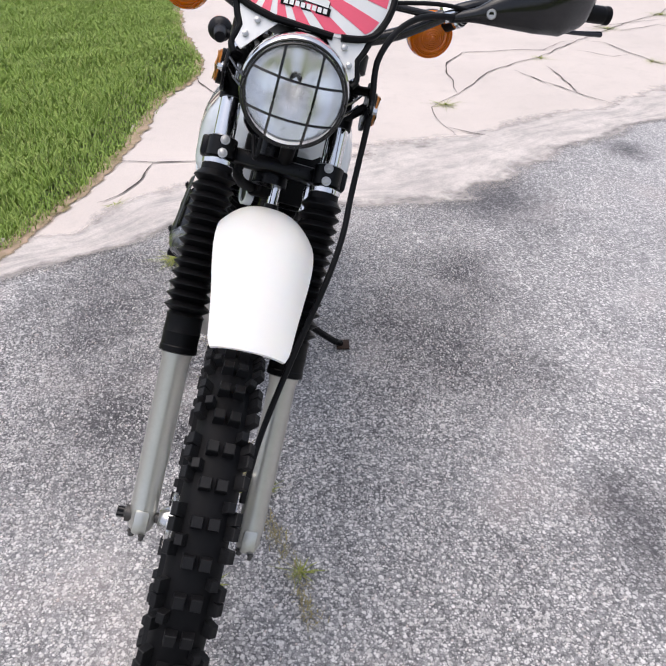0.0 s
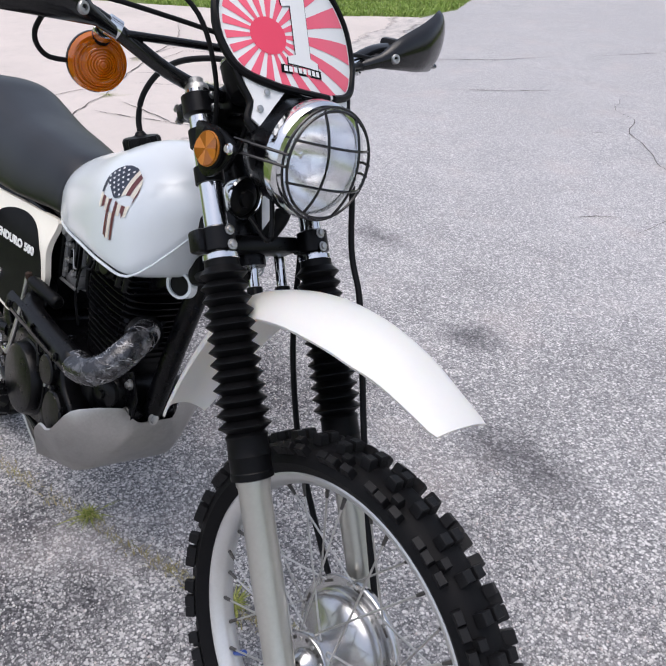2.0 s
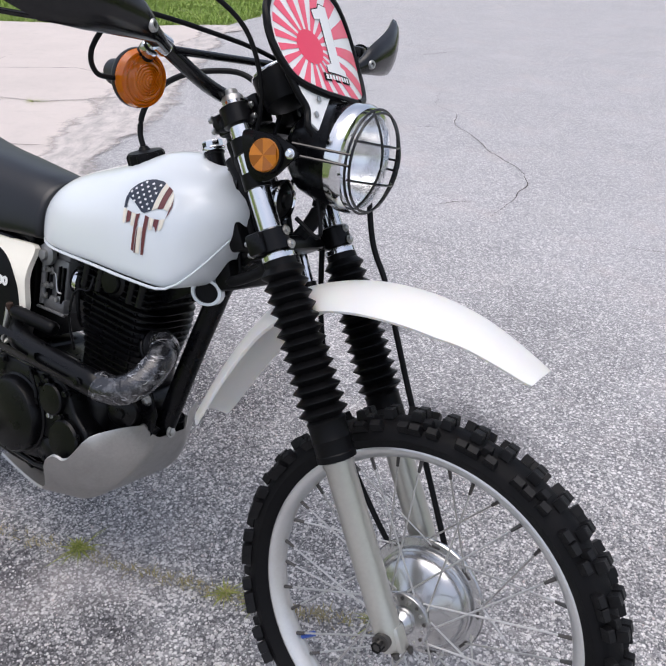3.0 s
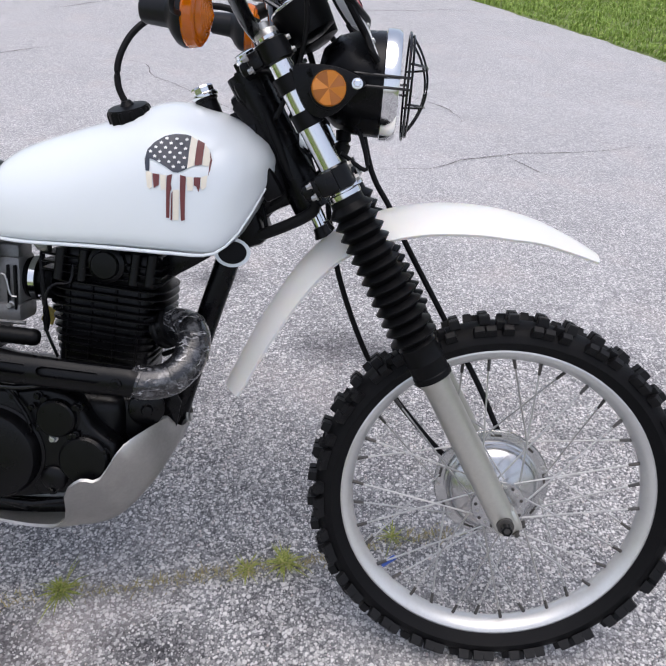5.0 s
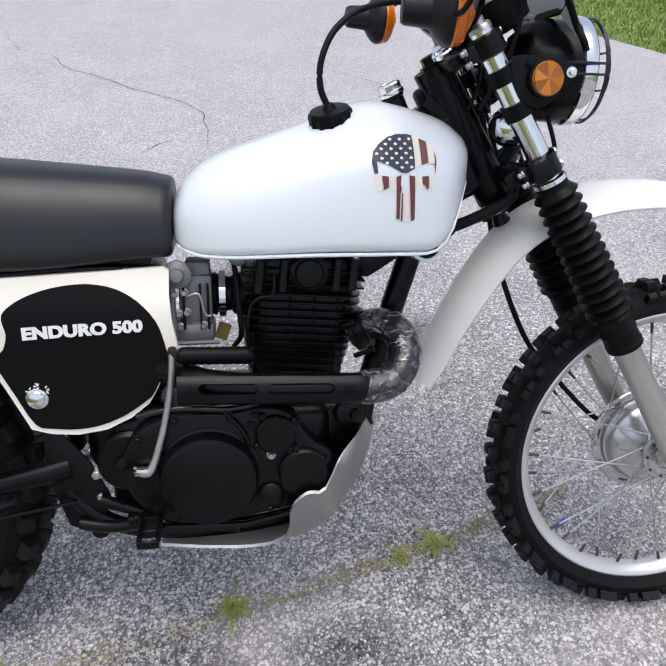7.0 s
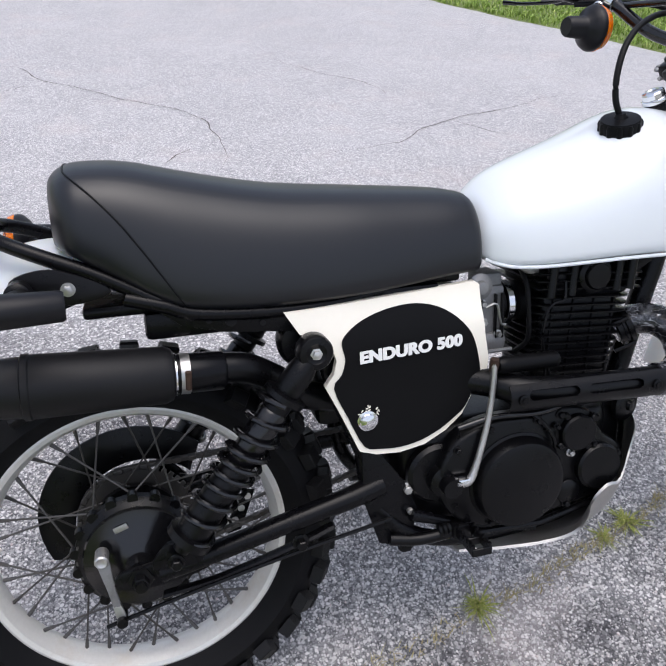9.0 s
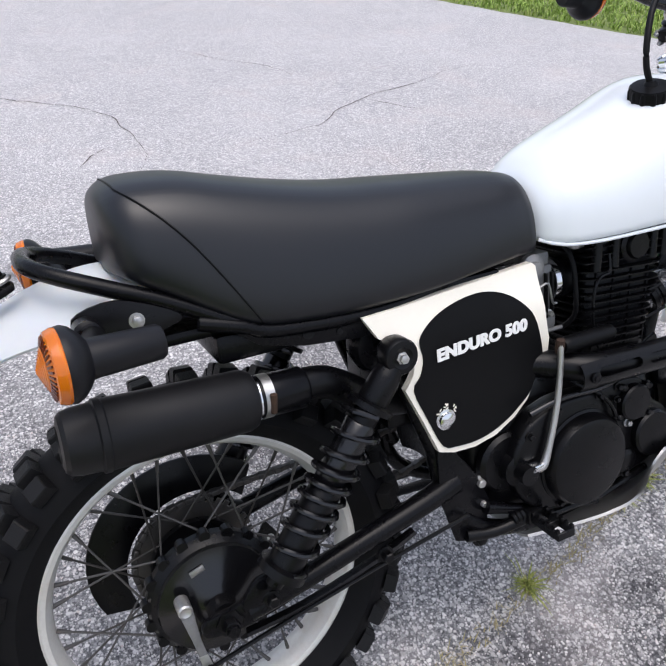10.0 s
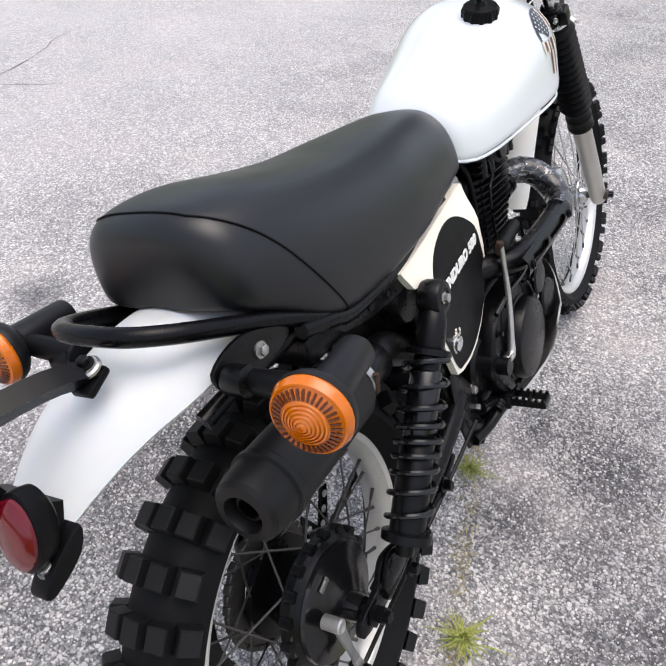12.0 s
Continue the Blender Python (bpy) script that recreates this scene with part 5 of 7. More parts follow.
# one line of piping: up one side, across the rear edge of the top, down the other
half = []
for i in range(30):
    f = 0.04 + 0.93 * i / 29
    zz = 2 * f - 1
    n = 4.2 if zz > 0 else 8.0
    a = math.copysign(math.asin(abs(zz) ** (n / 2)), zz)
    half.append((0.108 - 0.138 * (i / 29) ** 1.12, a))
a1 = half[-1][1]
half += [(-0.030 - 0.003 * j / 6, a1 + (math.pi / 2 - a1) * j / 6) for j in range(1, 7)]
line = half + [(x, math.pi - a) for x, a in half[-2::-1]]
run = [seat_point(x, a, 0.0006) for x, a in line]
part("piping", tube(run, 0.0013, 6, 1), "rubber", seat)
# black box added to keep the gap below the seat dark
part("seat_gap_fill", box((0.44, 0.19, 0.040), Matrix.Translation((0.270, 0, 0.704)), 0.008), "black", seat)
part("seat_base", box((0.56, 0.16, 0.018), Matrix.Translation((0.25, 0, 0.728)), 0.006), "black", seat)

# right side panel: cream shell, black film, letters, fixing
PANEL = [(0.239, 0.713), (0.300, 0.713), (0.420, 0.716), (0.548, 0.720), (0.556, 0.714), (0.555, 0.680), (0.558, 0.640), (0.565, 0.600), (0.562, 0.578), (0.550, 0.577), (0.543, 0.560), (0.532, 0.535), (0.518, 0.511), (0.490, 0.489), (0.452, 0.472), (0.410, 0.467), (0.370, 0.472), (0.343, 0.482), (0.318, 0.540), (0.292, 0.596),
         (0.306, 0.614), (0.311, 0.634), (0.304, 0.656), (0.285, 0.673), (0.259, 0.680)]


def panel_bend(v):
    """The panel tapers towards the tank and rounds off at its foot."""
    t, s = (v.x - 0.24) / 0.314, max(0.0, min(1.0, (0.722 - v.z) / 0.075))
    s = s * s * (3 - 2 * s)
    return V((v.x, v.y + 0.118 + (1 - s) * (-0.127 + 0.036 * t) + s * (-0.140 + 0.028 * t), v.z))


def dense(outline, step=0.012):
    out = []
    for a, b in zip(outline, outline[1:] + outline[:1]):
        n = max(1, int(math.dist(a, b) / step))
        out += [(a[0] + (b[0] - a[0]) * i / n, a[1] + (b[1] - a[1]) * i / n) for i in range(n)]
    return out


def bent_slab(outline, y0, y1, fn):
    """A plate whose faces follow a bend: outline ring plus a fine inner mesh."""
    pts = dense(outline)
    bm = bmesh.new()
    ring = [bm.verts.new((x, y0, z)) for x, z in pts]
    f = bm.faces.new(ring)
    for k in range(14):
        z = 0.47 + k * 0.02
        bmesh.ops.bisect_plane(bm, geom=bm.verts[:] + bm.edges[:] + bm.faces[:], plane_co=(0, 0, z), plane_no=(0, 0, 1))
    for k in range(10):
        bmesh.ops.bisect_plane(bm, geom=bm.verts[:] + bm.edges[:] + bm.faces[:], plane_co=(0.26 + k * 0.033, 0, 0), plane_no=(1, 0, 0))
    r = bmesh.ops.extrude_face_region(bm, geom=bm.faces[:])
    bmesh.ops.translate(bm, vec=(0, y1 - y0, 0), verts=[v for v in r["geom"] if isinstance(v, bmesh.types.BMVert)])
    for v in bm.verts:
        v.co = fn(v.co)
    return bm


panel = part("side_panel", bent_slab(PANEL, -0.106, -0.118, panel_bend), "cream", bike, "cream side panel with black oval and white lettering", 35)
OVAL = [(0.324, 0.668), (0.345, 0.683), (0.375, 0.694), (0.410, 0.700), (0.445, 0.700), (0.480, 0.691), (0.510, 0.672), (0.534, 0.643), (0.546, 0.605), (0.549, 0.575), (0.538, 0.552), (0.524, 0.525), (0.510, 0.513), (0.480, 0.494), (0.445, 0.481), (0.410, 0.477), (0.375, 0.481), (0.350, 0.490), (0.326, 0.540), (0.305, 0.592),
        (0.318, 0.612), (0.324, 0.634), (0.320, 0.655)]
part("panel_film", bent_slab(smooth_outline(OVAL, 3), -0.1185, -0.1197, panel_bend), "decal_black", panel, "black oval film")
lm = Matrix.Translation((0.4315, -0.1222, 0.6345)) @ pose(0, 0, 0, 90, 0, 0) @ pose(0, 0, 0, 0, 0, 1.0)
txt = lettering("ENDURO 500", 0.0335, 0.0006, lm @ Matrix.Diagonal((0.955, 0.74, 1, 1)))
lo, hi = min(v.co.x for v in txt.verts), max(v.co.x for v in txt.verts)
for v in txt.verts:
    v.co.x = 0.346 + (v.co.x - lo) / (hi - lo) * 0.168
bmesh.ops.triangulate(txt, faces=txt.faces[:])
for dx, dy, dz in ((0.0011, -0.0001, 0.0), (0.0005, -0.0002, 0.0007)):  # heavier strokes
    again = txt.copy()
    bmesh.ops.translate(again, vec=(dx, dy, dz), verts=again.verts)
    merge(txt, again)
for v in txt.verts:
    v.co = panel_bend(v.co)
part("lettering", txt, "lettering", panel, "white block lettering", 30)
pm = axis(panel_bend(V((0.356, -0.118, 0.532))), (0, -1, -0.05))
part("panel_knob", lathe([(0.0165, 0.0), (0.0165, 0.003), (0.0125, 0.004), (0.0120, 0.008), (0.006, 0.0105), (0.0, 0.011)], pm, 24), "chrome", panel, "chrome panel fixing knob")
rr = random.Random(3)
bm = bmesh.new()
for i in range(22):
    a = rr.uniform(-0.4, 2.6)
    d = rr.uniform(0.015, 0.024)
    box((rr.uniform(0.002, 0.006), rr.uniform(0.001, 0.002), 0.0008), pm @ Matrix.Translation((-d * math.cos(a), d * math.sin(a), 0.0022)) @ pose(0, 0, 0, 0, 0, rr.uniform(0, 180)), 0, bm)
part("chipped_paint", bm, "cream", panel)

# ---- frame ----


def both(fn):
    for s in (-1, 1):
        fn(s)


part("frame_spine", tube([fk(0.74, 0, -0.075), (0.940, 0, 0.900), (0.800, 0, 0.840), (0.600, 0, 0.790), (0.420, 0, 0.745)], [0.036, 0.034, 0.030, 0.024], 16, 5), "black", bike, "black frame backbone")
part("downtube", tube([fk(0.66, 0, -0.085), (0.968, 0, 0.760), (0.940, 0, 0.680), (0.910, 0, 0.580), (0.880, 0, 0.470), (0.868, 0, 0.425)], 0.0205, 16, 5), "black", bike, "black frame downtube")
bm = slab(smooth_outline([(0.968, 0.750), (0.985, 0.775), (1.030, 0.806), (1.062, 0.826), (1.062, 0.862), (1.048, 0.900), (1.030, 0.944), (1.012, 0.958), (0.985, 0.956), (0.948, 0.950), (0.940, 0.900), (0.940, 0.800)], 4), -0.024, 0.024, 0.005)
part("gusset", bm, "black", bike)
part("head_loom", tube([(0.962, -0.030, 0.966), (0.990, -0.032, 0.940), (1.012, -0.034, 0.900), (1.028, -0.034, 0.860), (1.040, -0.030, 0.830)], [0.012, 0.014, 0.013, 0.010], 12, 5), "wire", bike, "black taped wiring along the steering head")
part("head_loom", tube([(0.978, -0.036, 1.000), (1.004, -0.042, 0.965), (1.026, -0.044, 0.920), (1.046, -0.040, 0.875), (1.062, -0.034, 0.846)], 0.0075, 10, 5), "wire", bike)
for s in (-1, 1):
    part("cradle_tube", tube([(0.872, s * 0.030, 0.440), (0.840, s * 0.070, 0.365), (0.790, s * 0.085, 0.305), (0.690, s * 0.092, 0.275), (0.520, s * 0.100, 0.275), (0.420, s * 0.105, 0.315), (0.370, s * 0.095, 0.385), (0.360, s * 0.085, 0.500), (0.380, s * 0.080, 0.640), (0.420, s * 0.050, 0.735)], 0.0135, 12, 5), "black", bike, "black lower frame tube")
    part("subframe_tube", tube([(0.440, s * 0.075, 0.722), (0.280, s * 0.108, 0.712), (0.130, s * 0.116, 0.722), (0.080, s * 0.116, 0.738), (0.030, s * 0.110, 0.752)], 0.0105, 12, 5), "black", bike, "black rear subframe tube")
    # perforated seat rail plate
    rail = part("rail_plate", slab([(0.055, 0.742), (0.110, 0.725), (0.250, 0.715), (0.270, 0.690), (0.255, 0.682), (0.160, 0.692), (0.100, 0.708)], s * 0.116 - 0.002, s * 0.116 + 0.002, 0.001), "black", bike)
    # dark discs laid on the plate imitate the shade in drilled holes
    for x, z, r in ((0.136, 0.712, 0.0045), (0.166, 0.708, 0.0080), (0.210, 0.700, 0.0045)):
        part("hole_disc", lathe([(r, 0), (r, 0.0012)], axis((x, s * 0.1185, z), (0, s, 0)), 16), "wire", rail)
    # shock tower
    tw = part("shock_tower", lathe([(0.010, -0.020), (0.040, -0.018), (0.042, 0.0), (0.036, 0.012), (0.018, 0.014)], axis((0.272, s * 0.102, 0.662), (0, s, 0)), 28), "black", bike, "rounded black shock absorber mount")
    part("rear_brace", tube([(0.285, s * 0.104, 0.690), (0.315, s * 0.096, 0.580), (0.355, s * 0.090, 0.470), (0.385, s * 0.092, 0.390)], 0.013, 12, 4), "black", bike)

# unseen battery box and air filter under the seat, added to block the see-through
bm = box((0.20, 0.15, 0.20), Matrix.Translation((0.440, 0, 0.610)), 0.012)
box((0.10, 0.13, 0.12), Matrix.Translation((0.345, 0, 0.560)), 0.012, bm)
part("air_box", bm, "engine", bike, "black air box under the seat")
blade("inner_fender", [(0.100, 0.728, 0.070), (0.190, 0.718, 0.068), (0.270, 0.690, 0.066), (0.330, 0.630, 0.064), (0.365, 0.560, 0.062), (0.385, 0.480, 0.060), (0.395, 0.400, 0.055)], 0.02, "black", "black inner mudguard ahead of the rear wheel")

# ---- rear suspension ----
for s in (-1, 1):
    arm = part("swingarm", tube([(0.385, s * 0.098, 0.402), (0.325, s * 0.108, 0.391), (0.200, s * 0.114, 0.366), (0.095, s * 0.114, 0.342), (0.030, s * 0.112, 0.328)], [0.020, 0.018, 0.0165, 0.0165, 0.0165], 16, 4), "black", bike, "black tubular swingarm")
    part("axle_plate", slab(smooth_outline([(0.110, 0.352), (0.070, 0.372), (0.045, 0.372), (0.020, 0.346), (-0.030, 0.338), (-0.034, 0.312), (0.020, 0.306), (0.100, 0.322)], 3), s * 0.112 - 0.005, s * 0.112 + 0.005, 0.002), "black", arm)
    part("shock_lug", slab(smooth_outline([(0.020, 0.345), (0.038, 0.380), (0.060, 0.386), (0.080, 0.372), (0.092, 0.345)], 3), s * 0.128 - 0.004, s * 0.128 + 0.004, 0.002), "black", arm)
    # shock absorber
    top, low = V((0.274, s * 0.152, 0.660)), V((0.054, s * 0.144, 0.368))
    d = (low - top).normalized()
    ln = (low - top).length
    m = axis(top, d)
    body = lathe([(0.010, 0.012), (0.016, 0.016), (0.0190, 0.026), (0.0205, 0.034), (0.0215, 0.066), (0.0205, 0.070), (0.0320, 0.072), (0.0320, 0.080), (0.019, 0.082), (0.0190, 0.150), (0.0205, 0.155), (0.0205, 0.195), (0.0235, 0.200), (0.0250, 0.280), (0.0250, 0.318), (0.0350, 0.320), (0.0350, 0.332), (0.014, 0.336), (0.012, 0.352)], m, 28)
    sh = part("shock_absorber", body, "engine", bike, "black twin shock absorber with coil spring", 30)
    part("shock_eye", lathe([(0.010, -0.018), (0.0235, -0.017), (0.0255, -0.012), (0.0255, 0.010), (0.0230, 0.014), (0.0150, 0.015), (0.0120, 0.013)], axis(top, (0, s, 0)), 28), "engine", sh)
    part("eye_nut", lathe([(0.0088, 0.012), (0.0088, 0.0145), (0.0066, 0.015), (0.0066, 0.021), (0.0035, 0.022)], axis(top, (0, s, 0)), 6), "steel", sh)
    part("damper_body", lathe([(0.0200, 0.100), (0.0225, 0.104), (0.0225, 0.196), (0.0200, 0.200)], m, 24), "gloss", sh)
    a, b, turns = 0.083, 0.322, 9
    pts = []
    for i in range(turns * 14 + 1):
        f = i / (turns * 14)
        h = a + (b - a) * (f + 0.045 * math.sin(2 * math.pi * f))
        q = 2 * math.pi * turns * f
        pts.append(m @ V((0.0305 * math.cos(q), 0.0305 * math.sin(q), h)))
    part("spring", tube(pts, 0.0044, 8, 1), "gloss", sh, "glossy black coil spring")
    part("shock_bolt", bolt(low + V((0, s * 0.010, 0)), (0, s, 0), 0.0085, 0.014), "engine", sh)

# ---- rear wheel ----
RAX = V((0.0, 0.0, 0.325))
rw, rabout = wheel("rear_wheel", RAX, 0.2400, 0.0285, 0.3290, 0.0600, 34, radians(86), False, "rear wheel with silver spoked alloy rim", (0.088, -0.036), (0.070, 0.040), "spoke_dark", "rim_rear")
hub = lathe([(0.020, -0.070), (0.030, -0.066), (0.034, -0.060), (0.086, -0.054), (0.094, -0.046), (0.098, -0.044), (0.098, -0.032), (0.086, -0.030), (0.084, -0.020), (0.060, 0.0), (0.050, 0.030), (0.074, 0.034), (0.074, 0.046), (0.030, 0.050)], rabout, 48)
part("hub", hub, "engine", rw, "black rear drum brake hub", 30)
bm = bmesh.new()
for i in range(22):
    a = 2 * math.pi * i / 22
    lathe([(0.0042, -0.047), (0.0042, -0.0435)], Matrix.Translation(V((0.0925 * math.cos(a), 0, 0.0925 * math.sin(a)))) @ rabout, 8, bm)
part("spoke_heads", bm, "spoke_dark", rw)
for i in range(18):
    a = 2 * math.pi * (i + 0.5) / 18
    part("flange_lug", lathe([(0.0085, -0.048), (0.0088, -0.034), (0.0075, -0.033)], Matrix.Translation(V((0.0965 * math.cos(a), 0, 0.0965 * math.sin(a)))) @ rabout, 12), "engine", rw)
bp = lathe([(0.086, -0.055), (0.084, -0.060), (0.060, -0.064), (0.040, -0.074), (0.022, -0.080), (0.018, -0.100), (0.010, -0.101)], rabout, 40)
part("brake_plate", bp, "gloss", rw, "black brake backing plate with bright wear mark", 30)
part("wear_mark", box((0.022, 0.003, 0.010), Matrix.Translation((-0.022, -0.066, 0.385)) @ pose(0, 0, 0, 0, -18, 0), 0.001), "alloy", rw)
part("axle_nut", lathe([(0.020, -0.118), (0.020, -0.121), (0.0125, -0.122), (0.0125, -0.134), (0.009, -0.135), (0.009, -0.142)], rabout, 6), "engine", rw)
part("axle", lathe([(0.009, -0.138), (0.009, 0.135)], rabout, 12), "engine", rw)
bm = lathe([(0.0105, -0.076), (0.0105, -0.102), (0.008, -0.104), (0.004, -0.102)], Matrix.Translation((-0.053, 0, 0.030)) @ rabout, 18)
part("cam_boss", bm, "steel", rw)
part("brake_arm", slab([(-0.062, 0.352), (-0.057, 0.364), (-0.046, 0.364), (-0.042, 0.350), (-0.039, 0.300), (-0.034, 0.268), (-0.046, 0.268), (-0.051, 0.300)], -0.099, -0.093, 0.0015), "cast", rw)
part("arm_end", slab([(-0.047, 0.272), (-0.034, 0.272), (-0.028, 0.244), (-0.031, 0.236), (-0.041, 0.237), (-0.044, 0.250)], -0.100, -0.092, 0.0015), "alloy", rw, "bare alloy brake arm end")
part("rod_end", lathe([(0.0085, -0.014), (0.0085, 0.014)], axis((-0.036, -0.094, 0.246), (0, 1, 0)), 12), "engine", rw)
part("brake_rod", tube([(-0.060, -0.094, 0.236), (0.060, -0.104, 0.272), (0.230, -0.118, 0.318), (0.395, -0.122, 0.350)], 0.0034, 8, 4), "engine", bike, "black rear brake rod")
part("torque_arm", tube([(0.030, -0.078, 0.262), (0.120, -0.094, 0.285), (0.245, -0.112, 0.332), (0.300, -0.112, 0.352)], 0.0095, 8, 3, flat=0.55), "black", bike, "black brake torque arm")
part("arm_bolt", bolt((0.245, -0.118, 0.338), (0, -1, 0), 0.009, 0.018), "engine", bike)
# sprocket, chain and guard on the far side
bm = lathe([(0.060, 0.058), (0.092, 0.058), (0.092, 0.063), (0.060, 0.063)], rabout, 44, closed=True)
for i in range(44):
    a = 2 * math.pi * i / 44
    box((0.010, 0.0045, 0.008), Matrix.Translation(RAX + V((0.0945 * math.cos(a), 0.0605, 0.0945 * math.sin(a)))) @ pose(0, 0, 0, 0, -math.degrees(a), 0), 0.001, bm)
part("sprocket", bm, "spoke_dark", rw)
ch = bmesh.new()
line = [V((0.470, 0.0605, 0.435)), V((0.0, 0.0605, 0.421)), *[RAX + V((0.096 * math.cos(a), 0.0605, 0.096 * math.sin(a))) for a in (radians(90 + 18 * i) for i in range(1, 11))], V((0.470, 0.0605, 0.365))]
run, step = 0.0, 0.0135
for p, q in zip(line, line[1:]):
    n = max(1, round((q - p).length / step))
    for i in range(n):
        c = p.lerp(q, (i + 0.5) / n)
        d = q - p
        box((0.0145, 0.013 if i % 2 else 0.009, 0.009), Matrix.Translation(c) @ pose(0, 0, 0, 0, -math.degrees(math.atan2(d.z, d.x)), 0), 0.0015, ch, 1)
part("chain", ch, "spoke_dark", bike, "dark drive chain")
gpts = []
for a in range(205, 40, -8):
    gpts.append((0.164 * math.cos(radians(a)), 0.325 + 0.160 * math.sin(radians(a))))
inner = [(0.118 * math.cos(radians(a)) + 0.012, 0.300 + 0.122 * math.sin(radians(a))) for a in range(45, 206, 8)]
part("chain_guard", slab(gpts + inner, 0.082, 0.088, 0.002), "engine", bike, "curved black chain guard")
cg = part("chain_guide", slab([(0.105, 0.300), (0.150, 0.250), (0.175, 0.255), (0.205, 0.330), (0.185, 0.335), (0.155, 0.280), (0.125, 0.330)], 0.078, 0.082, 0.001), "black", bike, "drilled black chain guide plate")
# bright discs laid on the plate imitate daylight through drilled holes
for x, z in ((0.130, 0.295), (0.147, 0.272), (0.165, 0.276), (0.178, 0.298), (0.191, 0.320)):
    part("hole_disc", lathe([(0.0065, 0), (0.0065, 0.001)], axis((x, 0.0779, z), (0, -1, 0)), 14), "rim", cg)

# ---- rear mudguard, rack, tail ----
rear = blade("rear_fender", [(-0.284, 0.706, 0.040, 0.026), (-0.240, 0.748, 0.062, 0.024), (-0.190, 0.784, 0.078, 0.018), (-0.130, 0.810, 0.088, 0.006), (-0.070, 0.822, 0.090, 0.0), (0.0, 0.816, 0.084, 0.0), (0.060, 0.790, 0.070, 0.0), (0.120, 0.760, 0.070, 0.0)], 0.052, "fender_rear", "white plastic rear mudguard under the seat")
rack = [(0.075, -0.112, 0.744), (0.0, -0.101, 0.784), (-0.060, -0.092, 0.810), (-0.110, -0.076, 0.831), (-0.138, -0.046, 0.842), (-0.145, 0.0, 0.845)]
pts = [V(p) for p in rack] + [V((p[0], -p[1] * 1.0, p[2])) for p in rack[-2::-1]]
part("grab_rail", tube(pts, 0.0103, 14, 6), "black", bike, "black tubular grab rail behind the seat")
for s in (-1, 1):
    bm = slab(smooth_outline([(-0.110, 0.788), (-0.060, 0.800), (0.0, 0.776), (0.010, 0.760), (-0.040, 0.750), (-0.095, 0.756)], 4), s * 0.106 - 0.003, s * 0.106 + 0.003, 0.001)
    lathe([(0.012, -0.012), (0.016, -0.006), (0.016, 0.016), (0.010, 0.020)], axis((-0.098, s * 0.122, 0.776), (0, s, 0)), 22, bm)
    br = part("signal_bracket", bm, "engine", bike, "black signal bracket with bolts")
    part("bracket_bolt", bolt((-0.040, s * 0.109, 0.772), (0, s, 0), 0.0065, 0.008), "alloy", br)
    part("strut", tube([(-0.020, s * 0.100, 0.760), (-0.075, s * 0.085, 0.742), (-0.115, s * 0.075, 0.730)], [0.006, 0.010, 0.011], 10, 3), "black", bike)
# tail lamp carrier
ta = bmesh.new()
tube([(-0.165, -0.020, 0.820), (-0.215, -0.012, 0.836), (-0.300, 0.004, 0.842), (-0.385, 0.020, 0.842)], [0.013, 0.0150, 0.0150], 4, 4, ta, flat=1.0)
tail_arm = part("tail_arm", ta, "black", bike, "black flat tail bracket arm")
part("mount_pad", box((0.034, 0.028, 0.010), Matrix.Translation((-0.174, -0.019, 0.815)) @ pose(0, 0, 0, 0, -24, 0), 0.004), "rubber", tail_arm)
part("mount_washer", lathe([(0.006, -0.002), (0.014, -0.001), (0.014, 0.002), (0.012, 0.004), (0.006, 0.004)], axis((-0.172, -0.020, 0.828), (-0.3, -0.1, 1)), 24), "steel", tail_arm)
part("mount_bolt", bolt((-0.172, -0.020, 0.832), (-0.3, -0.1, 1), 0.0062, 0.009), "rubber", tail_arm)
part("plate_bracket", slab([(-0.345, 0.828), (-0.362, 0.832), (-0.368, 0.790), (-0.348, 0.745), (-0.305, 0.726), (-0.296, 0.745), (-0.326, 0.768)], -0.042, 0.040, 0.002), "rubber", bike, "black plate and tail lamp bracket", m=Matrix.Translation((0.030, -0.010, 0.014)))
tm = axis((-0.312, -0.068, 0.774), (-1, -0.14, 0.30)) @ Matrix.Diagonal((0.60, 0.66, 0.8, 1))
tl = part("tail_light", lathe([(0.030, -0.025), (0.044, -0.016), (0.047, 0.0), (0.046, 0.008), (0.042, 0.010)], tm @ Matrix.Diagonal((0.80, 1.15, 1, 1)), 32), "rubber", bike, "oval red tail light in a black housing")
part("lens", lathe([(0.0415, 0.006), (0.0405, 0.014), (0.032, 0.019), (0.018, 0.0215), (0.0, 0.022)], tm @ Matrix.Diagonal((0.80, 1.15, 1, 1)), 32), "ruby", tl, "dark red tail light lens")
part("tab", slab(smooth_outline([(-0.300, 0.712), (-0.330, 0.702), (-0.352, 0.684), (-0.345, 0.676), (-0.310, 0.690)], 3), -0.078, -0.056, 0.002), "rubber", tl, m=Matrix.Translation((0.020, -0.008, 0.042)))
part("tab_bolt", bolt((-0.316, -0.075, 0.736), (-0.3, -0.2, 1), 0.006, 0.006), "alloy", tl)

# ---- engine ----
bm = box((0.36, 0.21, 0.19), Matrix.Translation((0.625, 0, 0.395)), 0.030, seg=4)
box((0.14, 0.19, 0.12), Matrix.Translation((0.480, 0, 0.440)), 0.03, bm, 4)
box((0.10, 0.17, 0.14), Matrix.Translation((0.800, 0, 0.420)), 0.03, bm, 4)
case = part("crankcase", bm, "engine", bike, "black enamelled engine crankcase")
